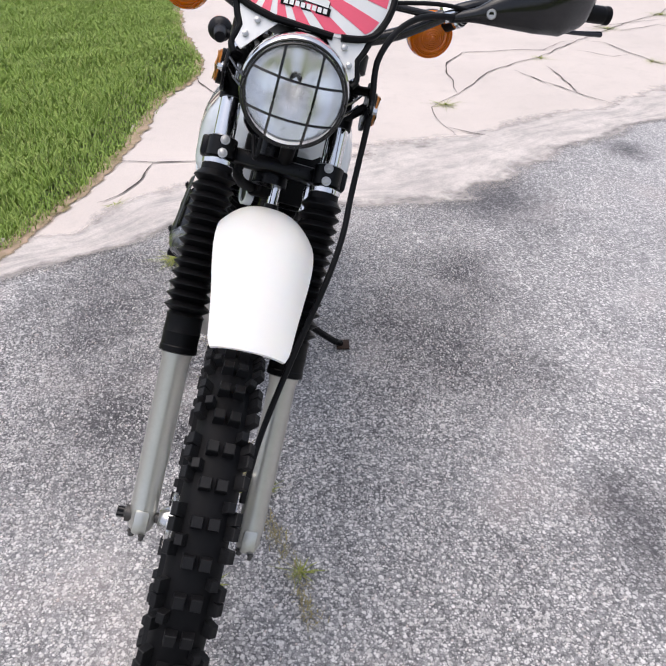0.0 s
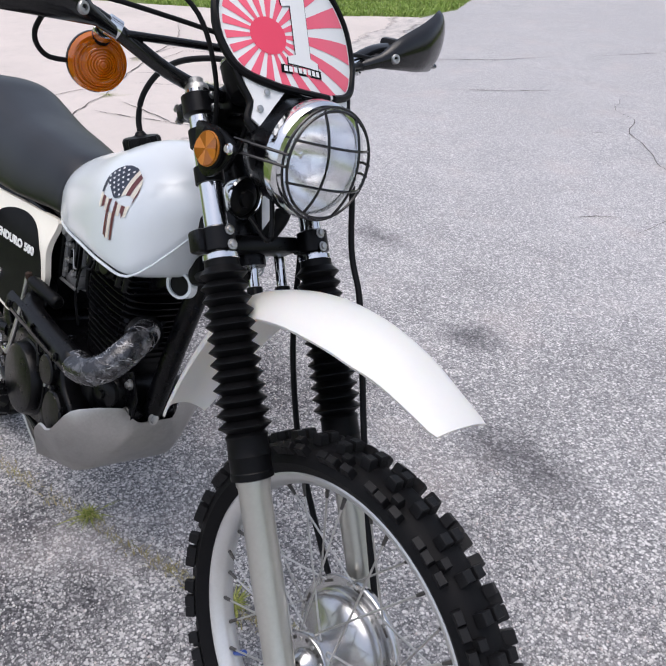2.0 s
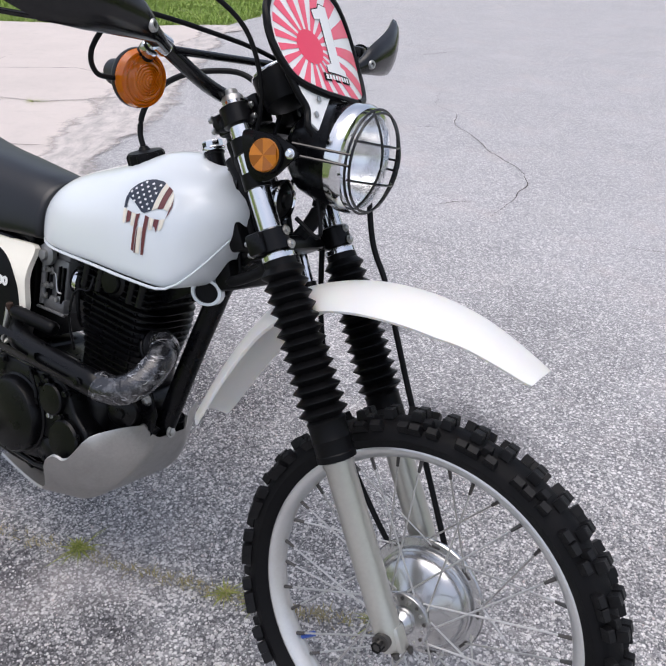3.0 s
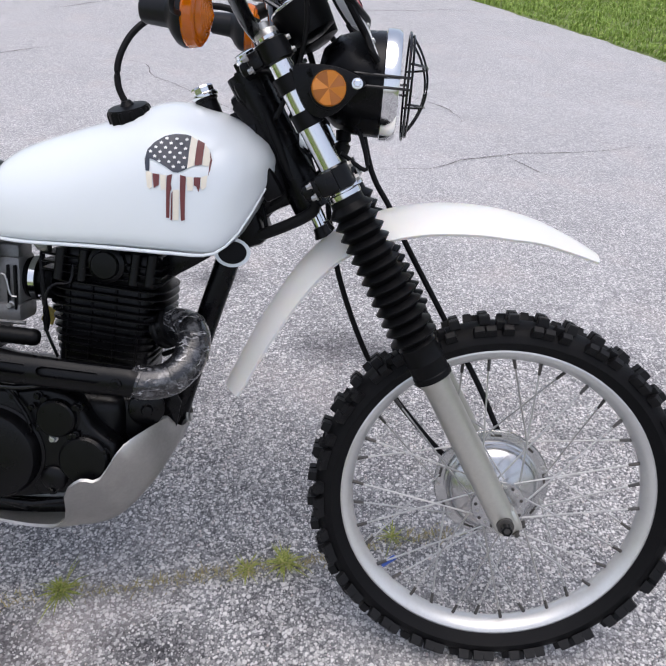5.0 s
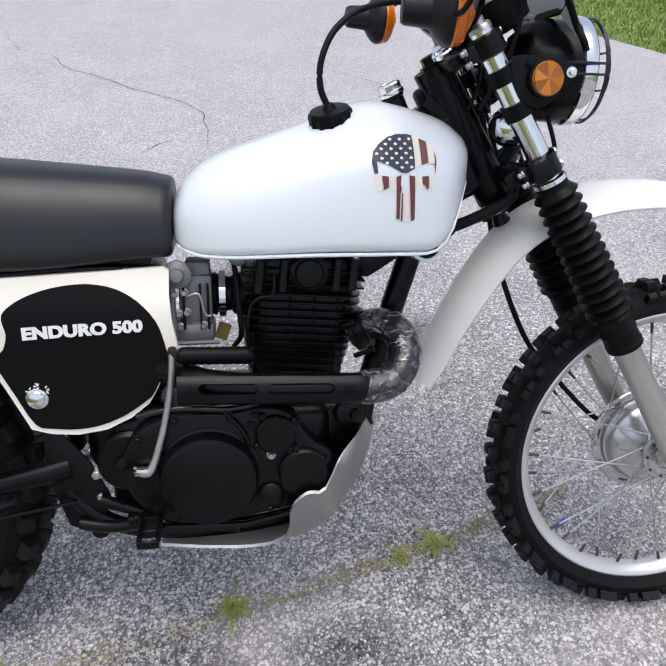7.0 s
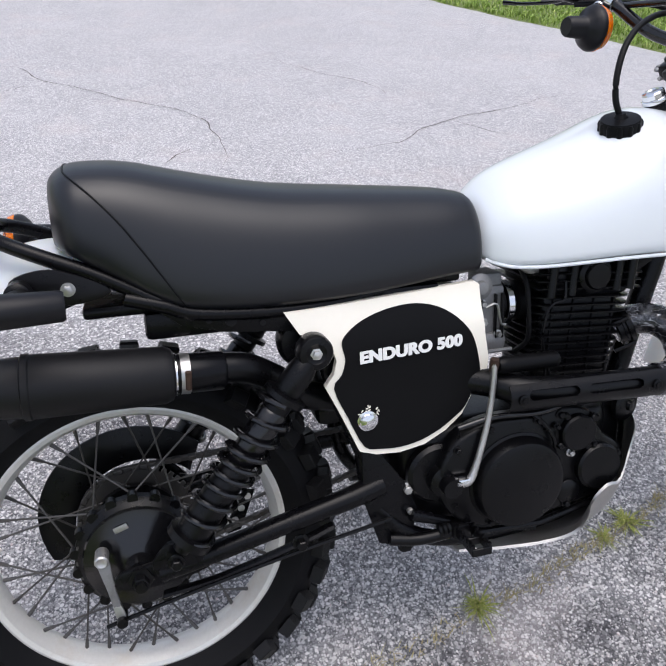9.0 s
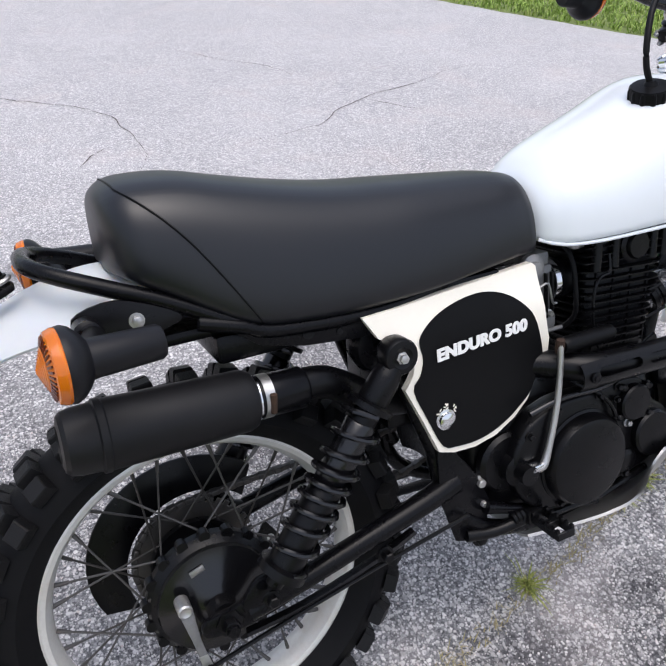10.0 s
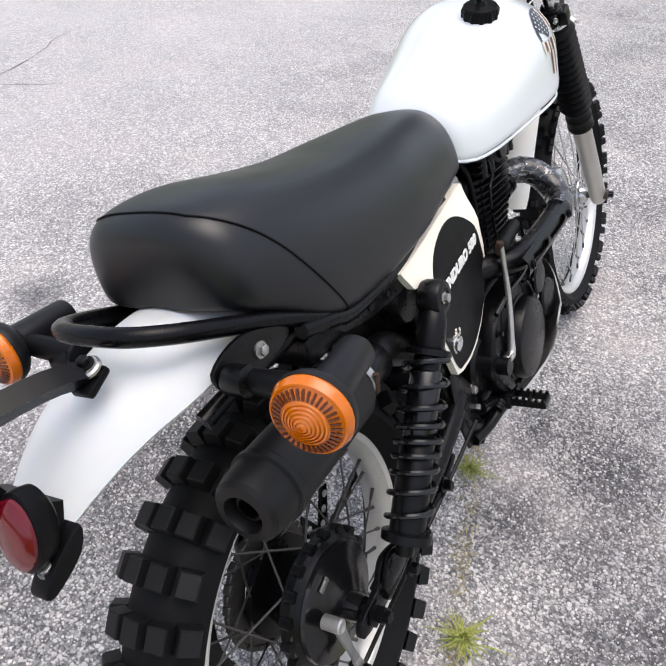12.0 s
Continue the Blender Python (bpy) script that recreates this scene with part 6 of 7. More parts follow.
# clutch cover: raised round cover on a lobed case
out = smooth_outline([(0.470, 0.420), (0.500, 0.475), (0.560, 0.500), (0.640, 0.500), (0.690, 0.508), (0.735, 0.495), (0.765, 0.450), (0.805, 0.415), (0.805, 0.365), (0.760, 0.335), (0.690, 0.318), (0.600, 0.305), (0.520, 0.322), (0.480, 0.365)], 5)
cover = part("clutch_case", slab(out, -0.098, -0.140, 0.008), "engine", bike, "black lobed clutch side case", 50)
part("clutch_cover", lathe([(0.083, 0.0), (0.083, 0.006), (0.0785, 0.008), (0.0775, 0.020), (0.073, 0.028), (0.066, 0.0305), (0.0, 0.0315)], axis((0.605, -0.136, 0.392), (0, -1, 0)), 56), "engine", cover, "round black clutch cover")
part("small_cover", lathe([(0.036, 0.0), (0.036, 0.006), (0.0315, 0.007), (0.0315, 0.018), (0.0285, 0.021), (0.0, 0.0225)], axis((0.711, -0.134, 0.462), (0, -1, 0)), 36), "engine", cover)
part("small_cover", lathe([(0.047, 0.0), (0.046, 0.008), (0.041, 0.009), (0.041, 0.021), (0.037, 0.025), (0.0, 0.027)], axis((0.755, -0.130, 0.392), (0, -1, 0.05)), 36), "engine", cover)
part("small_cover", lathe([(0.022, 0.0), (0.022, 0.008), (0.017, 0.012), (0.0, 0.012)], axis((0.702, -0.136, 0.352), (0, -1, 0)), 24), "engine", cover)
bolts("case_bolt", "alloy", cover, [((0.703, -0.140, 0.424), (0, -1, 0))], 0.0052, 0.010)
bolts("case_bolt", "engine", cover, [((x, -0.140, z), (0, -1, 0)) for x, z in ((0.745, 0.482), (0.680, 0.496), (0.640, 0.492), (0.555, 0.490), (0.500, 0.462), (0.700, 0.330), (0.560, 0.322), (0.620, 0.316), (0.782, 0.352))], 0.0052, 0.010)
part("clutch_cable", tube([(0.660, -0.145, 0.400), (0.668, -0.150, 0.450), (0.640, -0.146, 0.495), (0.600, -0.130, 0.520), (0.56, -0.10, 0.56)], 0.0034, 8, 4), "engine", bike)
# oil pipe, breather and mounts on the front of the cases
part("oil_pipe", tube([(0.500, -0.142, 0.500), (0.560, -0.146, 0.512), (0.640, -0.146, 0.508), (0.700, -0.140, 0.520), (0.745, -0.120, 0.545)], 0.0052, 10, 5), "gloss", bike, "black external oil pipe")
part("oil_filter_cover", lathe([(0.030, 0.0), (0.030, 0.010), (0.026, 0.014), (0.010, 0.016), (0.008, 0.022), (0.0, 0.023)], axis((0.838, -0.085, 0.470), (0.35, -1, 0.0)), 28), "engine", bike, "black oil filter cover")
bolts("cover_bolt", "engine", cover, [((0.742, -0.146, 0.436), (0, -1, 0)), ((0.672, -0.146, 0.478), (0, -1, 0)), ((0.790, -0.146, 0.412), (0, -1, 0))], 0.0042, 0.008)
for i in range(4):
    a = radians(35 + 90 * i)
    part("cover_lug", lathe([(0.0062, 0.0), (0.0062, 0.014), (0.004, 0.016)], axis((0.711 + 0.036 * math.cos(a), -0.134, 0.462 + 0.036 * math.sin(a)), (0, -1, 0)), 12), "engine", cover)
for x0, z0, x1, z1 in ((0.530, 0.300, 0.660, 0.296), (0.660, 0.296, 0.760, 0.318)):
    part("case_rib", tube([(x0, -0.132, z0), (x1, -0.132, z1)], 0.006, 8, 1), "engine", cover)
part("front_mount", slab([(0.820, 0.500), (0.862, 0.520), (0.888, 0.470), (0.880, 0.420), (0.850, 0.410), (0.830, 0.450)], -0.052, -0.046, 0.002), "black", bike, "black engine mounting plate")
bolts("mount_bolt", "steel", bike, [((0.862, -0.052, 0.492), (0, -1, 0)), ((0.862, -0.052, 0.432), (0, -1, 0))], 0.0075, 0.010)
# kick starter boss
bm = lathe([(0.052, 0.0), (0.052, 0.012), (0.046, 0.018), (0.020, 0.020)], axis((0.480, -0.098, 0.410), (0, -1, 0)), 36)
lathe([(0.030, 0.0), (0.028, 0.030), (0.016, 0.034), (0.016, 0.055)], axis((0.486, -0.105, 0.405), (0, -1, 0)), 24, bm)
part("kick_boss", bm, "engine", cover)
# cylinder and head
def fin(a, b, t, m):
    """One cooling fin: a thin plate with rounded corners, dished a little."""
    rings = []
    for h, k in ((-t / 2, 0.985), (-t * 0.3, 1.0), (t * 0.3, 1.0), (t / 2, 0.985)):
        row = []
        for i in range(36):
            q = 2 * math.pi * i / 36
            c, s = math.cos(q), math.sin(q)
            x, y = a * k * math.copysign(abs(c) ** 0.58, c), b * k * math.copysign(abs(s) ** 0.58, s)
            row.append(m @ V((x, y, h - 0.004 * (x / a) ** 2)))
        rings.append(row)
    return loft(rings)


cyl = bmesh.new()
tilt = pose(0, 0, 0, 0, 4, 0)
cm = Matrix.Translation((0.752, 0, 0.520)) @ tilt
box((0.150, 0.130, 0.20), cm @ Matrix.Translation((0, 0, 0.06)), 0.02, cyl, 3)
cylinder = part("cylinder", cyl, "engine", bike, "black finned engine cylinder")
for i in range(12):
    z = 0.004 + 0.0132 * i
    k = min(1.0, i / 8.0)
    part("cooling_fin", fin(0.078 + 0.022 * k, 0.074 + 0.010 * k, 0.0034, cm @ Matrix.Translation((-0.002 + 0.002 * k, 0, z))), "engine", cylinder)
for x in (-0.058, -0.020, 0.020, 0.058):
    part("fin_rib", box((0.0040, 0.136, 0.140), cm @ Matrix.Translation((x, 0, 0.078)), 0.001, None, 1), "engine", cylinder)
head = bmesh.new()
box((0.165, 0.140, 0.060), cm @ Matrix.Translation((0.002, 0, 0.178)), 0.012, head, 2)
for i in range(3):
    box((0.196, 0.164, 0.0036), cm @ Matrix.Translation((-0.002, 0, 0.164 + 0.0125 * i)), 0.0015, head, 1)
box((0.150, 0.110, 0.050), cm @ Matrix.Translation((0.010, 0, 0.220)), 0.018, head, 3)
hd = part("cylinder_head", head, "engine", bike, "black finned cylinder head")
bm = lathe([(0.030, 0), (0.030, 0.022), (0.024, 0.026)], axis((0.770, -0.060, 0.705), (0, -1, 0)), 28)
lathe([(0.023, 0.022), (0.023, 0.030), (0.0205, 0.033), (0.0, 0.034)], axis((0.770, -0.060, 0.705), (0, -1, 0)), 32, bm)
part("valve_cover", bm, "engine", hd)
for x in (0.690, 0.728, 0.812, 0.838):
    part("head_lug", tube([(x, -0.078, 0.675), (x + 0.006, -0.076, 0.725)], 0.0085, 10, 1), "engine", hd)
bm = tube([(0.690, -0.088, 0.545), (0.672, -0.092, 0.60), (0.676, -0.092, 0.650), (0.690, -0.090, 0.668), (0.712, -0.086, 0.672), (0.716, -0.08, 0.70)], 0.0026, 8, 5)
part("oil_line", bm, "engine", hd)
part("head_mount", slab([(0.850, 0.716), (0.880, 0.738), (0.938, 0.745), (0.928, 0.724), (0.894, 0.702), (0.872, 0.688), (0.850, 0.688)], -0.045, -0.038, 0.002), "black", bike)
# carburettor
cb = bmesh.new()
box((0.052, 0.060, 0.080), Matrix.Translation((0.592, -0.030, 0.660)), 0.006, cb)
box((0.066, 0.066, 0.034), Matrix.Translation((0.588, -0.034, 0.606)), 0.010, cb)
box((0.040, 0.050, 0.030), Matrix.Translation((0.596, -0.030, 0.705)), 0.006, cb)
tube([(0.556, -0.066, 0.690), (0.556, -0.066, 0.600)], 0.006, 10, 1, cb)
tube([(0.548, -0.070, 0.592), (0.628, -0.068, 0.592)], 0.0035, 8, 1, cb)
carb = part("carburettor", cb, "cast", bike, "grey cast carburettor", 30)
bm = bmesh.new()
for x, z in ((0.560, 0.672), (0.575, 0.674), (0.566, 0.640), (0.578, 0.642), (0.604, 0.620), (0.562, 0.708), (0.568, 0.618)):
    bolt((x, -0.064, z), (0, -1, 0), 0.0048, 0.010, bm)
tube([(0.580, -0.070, 0.668), (0.598, -0.072, 0.672), (0.606, -0.072, 0.640), (0.616, -0.070, 0.636)], 0.002, 6, 3, bm)
part("carb_screw", bm, "alloy", carb)
part("diaphragm_cap", lathe([(0.0, 0.0), (0.020, 0.001), (0.022, 0.006), (0.022, 0.012), (0.012, 0.016), (0.010, 0.022), (0.004, 0.023)], axis((0.566, -0.062, 0.704), (0, -1, 0)), 24), "cast", carb)
# thin black strips laid on as the dark gaps in the casting
for x, w in ((0.574, 0.004), (0.600, 0.003), (0.612, 0.004)):
    part("carb_gap_strip", box((w, 0.008, 0.075), Matrix.Translation((x, -0.064, 0.650)), 0.001, None, 1), "engine", carb)
part("float_bowl_screw", bolt((0.588, -0.034, 0.588), (0, 0, -1), 0.007, 0.010), "steel", carb)
part("intake_rubber", lathe([(0.034, 0.0), (0.036, 0.006), (0.030, 0.010), (0.028, 0.030), (0.034, 0.034), (0.034, 0.050)], axis((0.618, -0.020, 0.660), (1, 0, 0)), 28), "rubber", bike, "black rubber intake stub")
part("intake_ring", lathe([(0.0355, 0.0), (0.0385, 0.001), (0.0385, 0.011), (0.0355, 0.012)], axis((0.628, -0.020, 0.660), (1, 0, 0)), 28, closed=True), "chrome", bike, "bright intake clamp ring")
part("fuel_hose", tube([(0.650, -0.03, 0.735), (0.656, -0.060, 0.700), (0.660, -0.066, 0.640), (0.662, -0.060, 0.600), (0.650, -0.04, 0.575)], 0.0045, 8, 5), "wire", bike, "black fuel hose")
part("fuel_tap", tube([(0.642, -0.055, 0.738), (0.655, -0.062, 0.722), (0.672, -0.066, 0.722)], 0.007, 8, 3), "alloy", bike)
part("tag", box((0.022, 0.004, 0.030), Matrix.Translation((0.632, 0.015, 0.585)) @ pose(0, 0, 0, 0, 20, 0), 0.001), "yellow", bike, "yellowed paper tag behind the carburettor")
part("breather_ring", lathe([(0.0185, -0.008), (0.0235, -0.008), (0.0235, 0.008), (0.0185, 0.008)], axis((0.965, -0.046, 0.736), (0.25, -1, 0.1)) @ Matrix.Diagonal((1.25, 1.0, 1, 1)), 28, closed=True), "tank", bike, "white tank mount ring")
part("mount_rubber", lathe([(0.0185, -0.012), (0.0185, 0.004)], axis((0.965, -0.046, 0.736), (0.25, -1, 0.1)) @ Matrix.Diagonal((1.25, 1.0, 1, 1)), 20), "rubber", bike)

# ---- exhaust ----
bend = [(0.846, -0.034, 0.590), (0.880, -0.048, 0.608), (0.907, -0.074, 0.609), (0.920, -0.103, 0.593), (0.915, -0.130, 0.567), (0.893, -0.150, 0.547), (0.862, -0.158, 0.540), (0.842, -0.158, 0.540)]
header = part("exhaust_header", tube(bend, 0.0270, 24, 6), "wrap", bike, "shiny black wrapped exhaust header bend", 60)
col = axis(bend[0], V(bend[1]) - V(bend[0]))
part("header_collar", lathe([(0.030, 0.004), (0.0345, 0.006), (0.0345, 0.014), (0.0315, 0.016), (0.0315, 0.020), (0.0345, 0.022), (0.0345, 0.030), (0.029, 0.032)], col, 28), "engine", header)
for a in (0.6, 2.6, 4.7):
    part("collar_stud", tube([col @ V((0.040 * math.cos(a), 0.040 * math.sin(a), -0.012)), col @ V((0.040 * math.cos(a), 0.040 * math.sin(a), 0.026))], 0.0045, 8, 1), "engine", header)
for h in (0.30, 0.52, 0.72, 0.93):
    pts = curve_points(bend, 6)
    k = int(h * (len(pts) - 2))
    part("wrap_edge", lathe([(0.0268, -0.003), (0.0280, -0.002), (0.0280, 0.002), (0.0268, 0.003)], axis(pts[k], (pts[k + 1] - pts[k]).normalized() + V((0.10, 0.12, 0.16))), 28, closed=True), "wrap", header)
part("exhaust_pipe", tube([(0.850, -0.158, 0.540), (0.700, -0.158, 0.545), (0.610, -0.150, 0.552), (0.560, -0.112, 0.558), (0.510, -0.080, 0.560), (0.450, -0.072, 0.556), (0.345, -0.070, 0.550), (0.275, -0.078, 0.566), (0.228, -0.093, 0.602), (0.182, -0.108, 0.632), (0.135, -0.115, 0.640), (0.100, -0.116, 0.641)], 0.0225, 18, 5), "engine", bike, "black exhaust pipe running behind the side panel")


def slotted_shield():
    """A thin sheet bowed round the pipe, with two long slots cut through."""
    bm = bmesh.new()
    nx, na = 150, 26
    grid = []
    for i in range(nx + 1):
        x = 0.566 + (0.858 - 0.566) * i / nx
        row = []
        for j in range(na + 1):
            q = radians(-52 + 104 * j / na)
            end = max(0.0, (x - 0.835) / 0.023) ** 2
            row.append(bm.verts.new((x, -0.158 - 0.0290 * math.cos(q) + 0.004 * end, 0.5475 - (x - 0.70) * 0.035 + 0.0290 * math.sin(q) * (1 - 0.25 * end))))
        grid.append(row)
    for i in range(nx):
        x = 0.566 + (0.858 - 0.566) * (i + 0.5) / nx
        for j in range(na):
            v = -52 + 104 * (j + 0.5) / na
            cut = False
            for a, b in ((0.604, 0.676), (0.706, 0.790)):
                d = max(a - x, 0, x - b) / 0.0075
                cut = cut or d * d + ((v - 12) / 15.0) ** 2 < 1
            if not cut:
                bm.faces.new((grid[i][j], grid[i + 1][j], grid[i + 1][j + 1], grid[i][j + 1]))
    bmesh.ops.delete(bm, geom=[v for v in bm.verts if not v.link_faces], context="VERTS")
    bmesh.ops.smooth_vert(bm, verts=[v for v in bm.verts if v.is_boundary and 0.58 < v.co.x < 0.81 and abs(v.co.z - 0.5475) < 0.021], factor=0.5, use_axis_x=True, use_axis_y=False, use_axis_z=True)
    bmesh.ops.solidify(bm, geom=bm.faces[:], thickness=0.0022)
    return bm


shield = part("heat_shield", slotted_shield(), "engine", bike, "black slotted exhaust heat shield", 50)
for x, z in ((0.586, 0.553), (0.822, 0.545)):
    part("shield_screw", lathe([(0.0085, 0), (0.0085, 0.003), (0.005, 0.004), (0.005, 0.006), (0.003, 0.006)], axis((x, -0.1872, z), (0, -1, 0)), 16), "black", shield)
mu0, mu1 = V((0.078, -0.116, 0.640)), V((-0.165, -0.126, 0.654))
mm = axis(mu0, mu1 - mu0)
muffler = part("muffler", lathe([(0.024, -0.030), (0.026, -0.006), (0.036, 0.0), (0.0400, 0.010), (0.0430, 0.180), (0.0445, 0.182), (0.0445, 0.190), (0.0410, 0.192), (0.0400, 0.214), (0.0375, 0.226), (0.0330, 0.231), (0.0225, 0.233), (0.0205, 0.226), (0.0195, 0.200)], mm, 40), "muffler", bike, "matt black cylindrical muffler with end cap", 30)
part("outlet", lathe([(0.0125, 0.199), (0.0155, 0.199), (0.0155, 0.222), (0.0125, 0.222)], mm, 20, closed=True), "engine", muffler)
clp = part("muffler_clamp", lathe([(0.0255, -0.024), (0.0290, -0.024), (0.0290, -0.011), (0.0255, -0.011)], mm, 28, closed=True), "alloy", bike, "bright band clamp on the exhaust joint")
part("clamp_screw", tube([mm @ V((0.026, -0.014, -0.02)), mm @ V((0.030, 0.012, -0.02))], 0.0045, 8, 1), "rust", clp)
part("pipe_joint", lathe([(0.024, -0.075), (0.0280, -0.070), (0.0280, -0.004), (0.0265, 0.002)], mm, 28), "black", bike)
part("joint_ring", lathe([(0.0275, -0.0065), (0.0295, -0.006), (0.0295, 0.0), (0.0275, 0.0005)], mm, 28, closed=True), "chrome", bike)

# ---- skid plate: a bent sheet with rolled edges ----
SK = [  # x, z of the floor, half width, height of the lip
    (0.520, 0.240, 0.112, 0.016), (0.600, 0.236, 0.126, 0.019), (0.680, 0.236, 0.142, 0.026), (0.722, 0.244, 0.158, 0.042), (0.748, 0.250, 0.172, 0.092), (0.775, 0.259, 0.174, 0.112), (0.805, 0.278, 0.168, 0.104), (0.835, 0.312, 0.150, 0.110), (0.862, 0.352, 0.124, 0.088), (0.880, 0.390, 0.092, 0.056), (0.890, 0.420, 0.066, 0.026)]
rings = []
for i in range(37):
    x = SK[0][0] + (SK[-1][0] - SK[0][0]) * i / 36
    z, w, lip = lerp_table(SK, x)
    lip *= 1 - 0.10 * math.exp(-((x - 0.806) / 0.018) ** 2)
    out, back = [], []
    for j in range(25):
        u = -1 + j / 12
        k = max(0.0, (abs(u) - 0.55) / 0.45)
        out.append(V((x - 0.02 * k * min(1.0, max(0.0, (x - 0.73) / 0.02)), u * w, z + max(lip, 0.002) * k ** 1.6 - 0.004)))
        back.append(V((x - 0.02 * k * min(1.0, max(0.0, (x - 0.73) / 0.02)), u * (w - 0.003), z + max(lip, 0.002) * k ** 1.6)))
    rings.append(out + back[::-1])
skid = part("skid_plate", loft(rings), "skid", bike, "dented bare aluminium skid plate below the engine", 60)
part("skid_bolt", bolt((0.890, -0.008, 0.424), (1, 0, 0.3), 0.008, 0.008), "alloy", skid)

# ---- kick lever, footrest, pedal, stand ----
kick = part("kick_lever", tube([(0.490, -0.152, 0.414), (0.514, -0.154, 0.412), (0.528, -0.153, 0.442), (0.544, -0.151, 0.500), (0.555, -0.147, 0.560), (0.558, -0.144, 0.606)], [0.0070, 0.0074, 0.0056, 0.0050, 0.0048, 0.0050], 12, 5), "steel", bike, "bare steel kick start lever with black rubber pedal")
part("knuckle", box((0.030, 0.016, 0.015), Matrix.Translation((0.503, -0.152, 0.412)), 0.004), "chrome", kick)
part("knuckle_base", lathe([(0.013, -0.04), (0.014, 0.0), (0.012, 0.008), (0.005, 0.009)], axis((0.490, -0.150, 0.404), (0, -1, 0)), 18), "rust", kick)
pp = [(0.0105, 0.0), (0.0125, 0.004)] + [(0.0130 + 0.0012 * (i % 2), 0.008 + 0.0055 * i) for i in range(18)] + [(0.0125, 0.110), (0.009, 0.113)]
part("kick_pedal", lathe(pp, axis((0.566, -0.138, 0.594), (1, 0.10, -0.06)), 20), "rubber", kick, "ribbed black rubber kick pedal")
part("lever_tip", lathe([(0.0065, -0.014), (0.0078, 0.0), (0.0065, 0.008), (0.003, 0.010)], axis((0.559, -0.142, 0.600), (0, -0.2, 1)), 12), "rust", kick)


def footrest(s):
    bm = bmesh.new()
    x0, z0 = 0.512, 0.318
    for x in (-0.014, 0.014):
        box((0.005, 0.066, 0.014), Matrix.Translation((x0 + x, s * 0.176, z0)), 0.0012, bm, 1)
        for i in range(6):
            box((0.005, 0.0055, 0.006), Matrix.Translation((x0 + x, s * (0.148 + 0.0115 * i), z0 + 0.009)), 0, bm)
    box((0.034, 0.005, 0.014), Matrix.Translation((x0, s * 0.208, z0)), 0.0015, bm, 1)
    box((0.034, 0.005, 0.014), Matrix.Translation((x0, s * 0.178, z0)), 0.0015, bm, 1)
    box((0.032, 0.024, 0.026), Matrix.Translation((x0 - 0.003, s * 0.136, z0 - 0.002)), 0.004, bm)
    tube([(x0 - 0.01, s * 0.13, z0 - 0.008), (0.445, s * 0.120, 0.300), (0.395, s * 0.112, 0.305)], 0.0105, 12, 3, bm)
    fr = part("footrest", bm, "engine", bike, "black serrated steel footrest")
    part("footrest_spring", lathe([(0.010, 0), (0.012, 0.004), (0.010, 0.008), (0.012, 0.012), (0.010, 0.016), (0.012, 0.020)], axis((0.474, s * 0.128, 0.314), (1, 0, 0.2)), 14), "engine", fr)


both(footrest)
part("mount_plate", slab([(0.352, 0.470), (0.378, 0.468), (0.420, 0.410), (0.446, 0.350), (0.436, 0.312), (0.400, 0.292), (0.378, 0.300), (0.352, 0.385)], -0.111, -0.105, 0.0025), "black", bike, "black footrest mounting plate")
for x, z, r, mat in ((0.427, 0.391, 0.0075, "steel"), (0.430, 0.352, 0.0055, "steel"), (0.446, 0.336, 0.005, "steel"), (0.424, 0.287, 0.010, "engine")):
    part("plate_bolt", bolt((x, -0.106, z), (0, -1, 0), r, 0.012), mat, bike)
part("brake_pedal", tube([(0.430, -0.118, 0.348), (0.500, -0.120, 0.322), (0.580, -0.126, 0.300), (0.650, -0.130, 0.288)], [0.011, 0.008, 0.007, 0.007], 10, 5), "black", bike, "black rear brake pedal")
stand = part("side_stand", tube([(0.560, 0.110, 0.285), (0.520, 0.190, 0.210), (0.470, 0.310, 0.130), (0.447, 0.352, 0.108)], 0.0105, 12, 4), "black", bike, "black side stand with a rusty foot")
part("stand_foot", box((0.050, 0.040, 0.006), Matrix.Translation((0.445, 0.360, 0.104)) @ pose(0, 0, 0, 16.3), 0.002), "rust", stand)

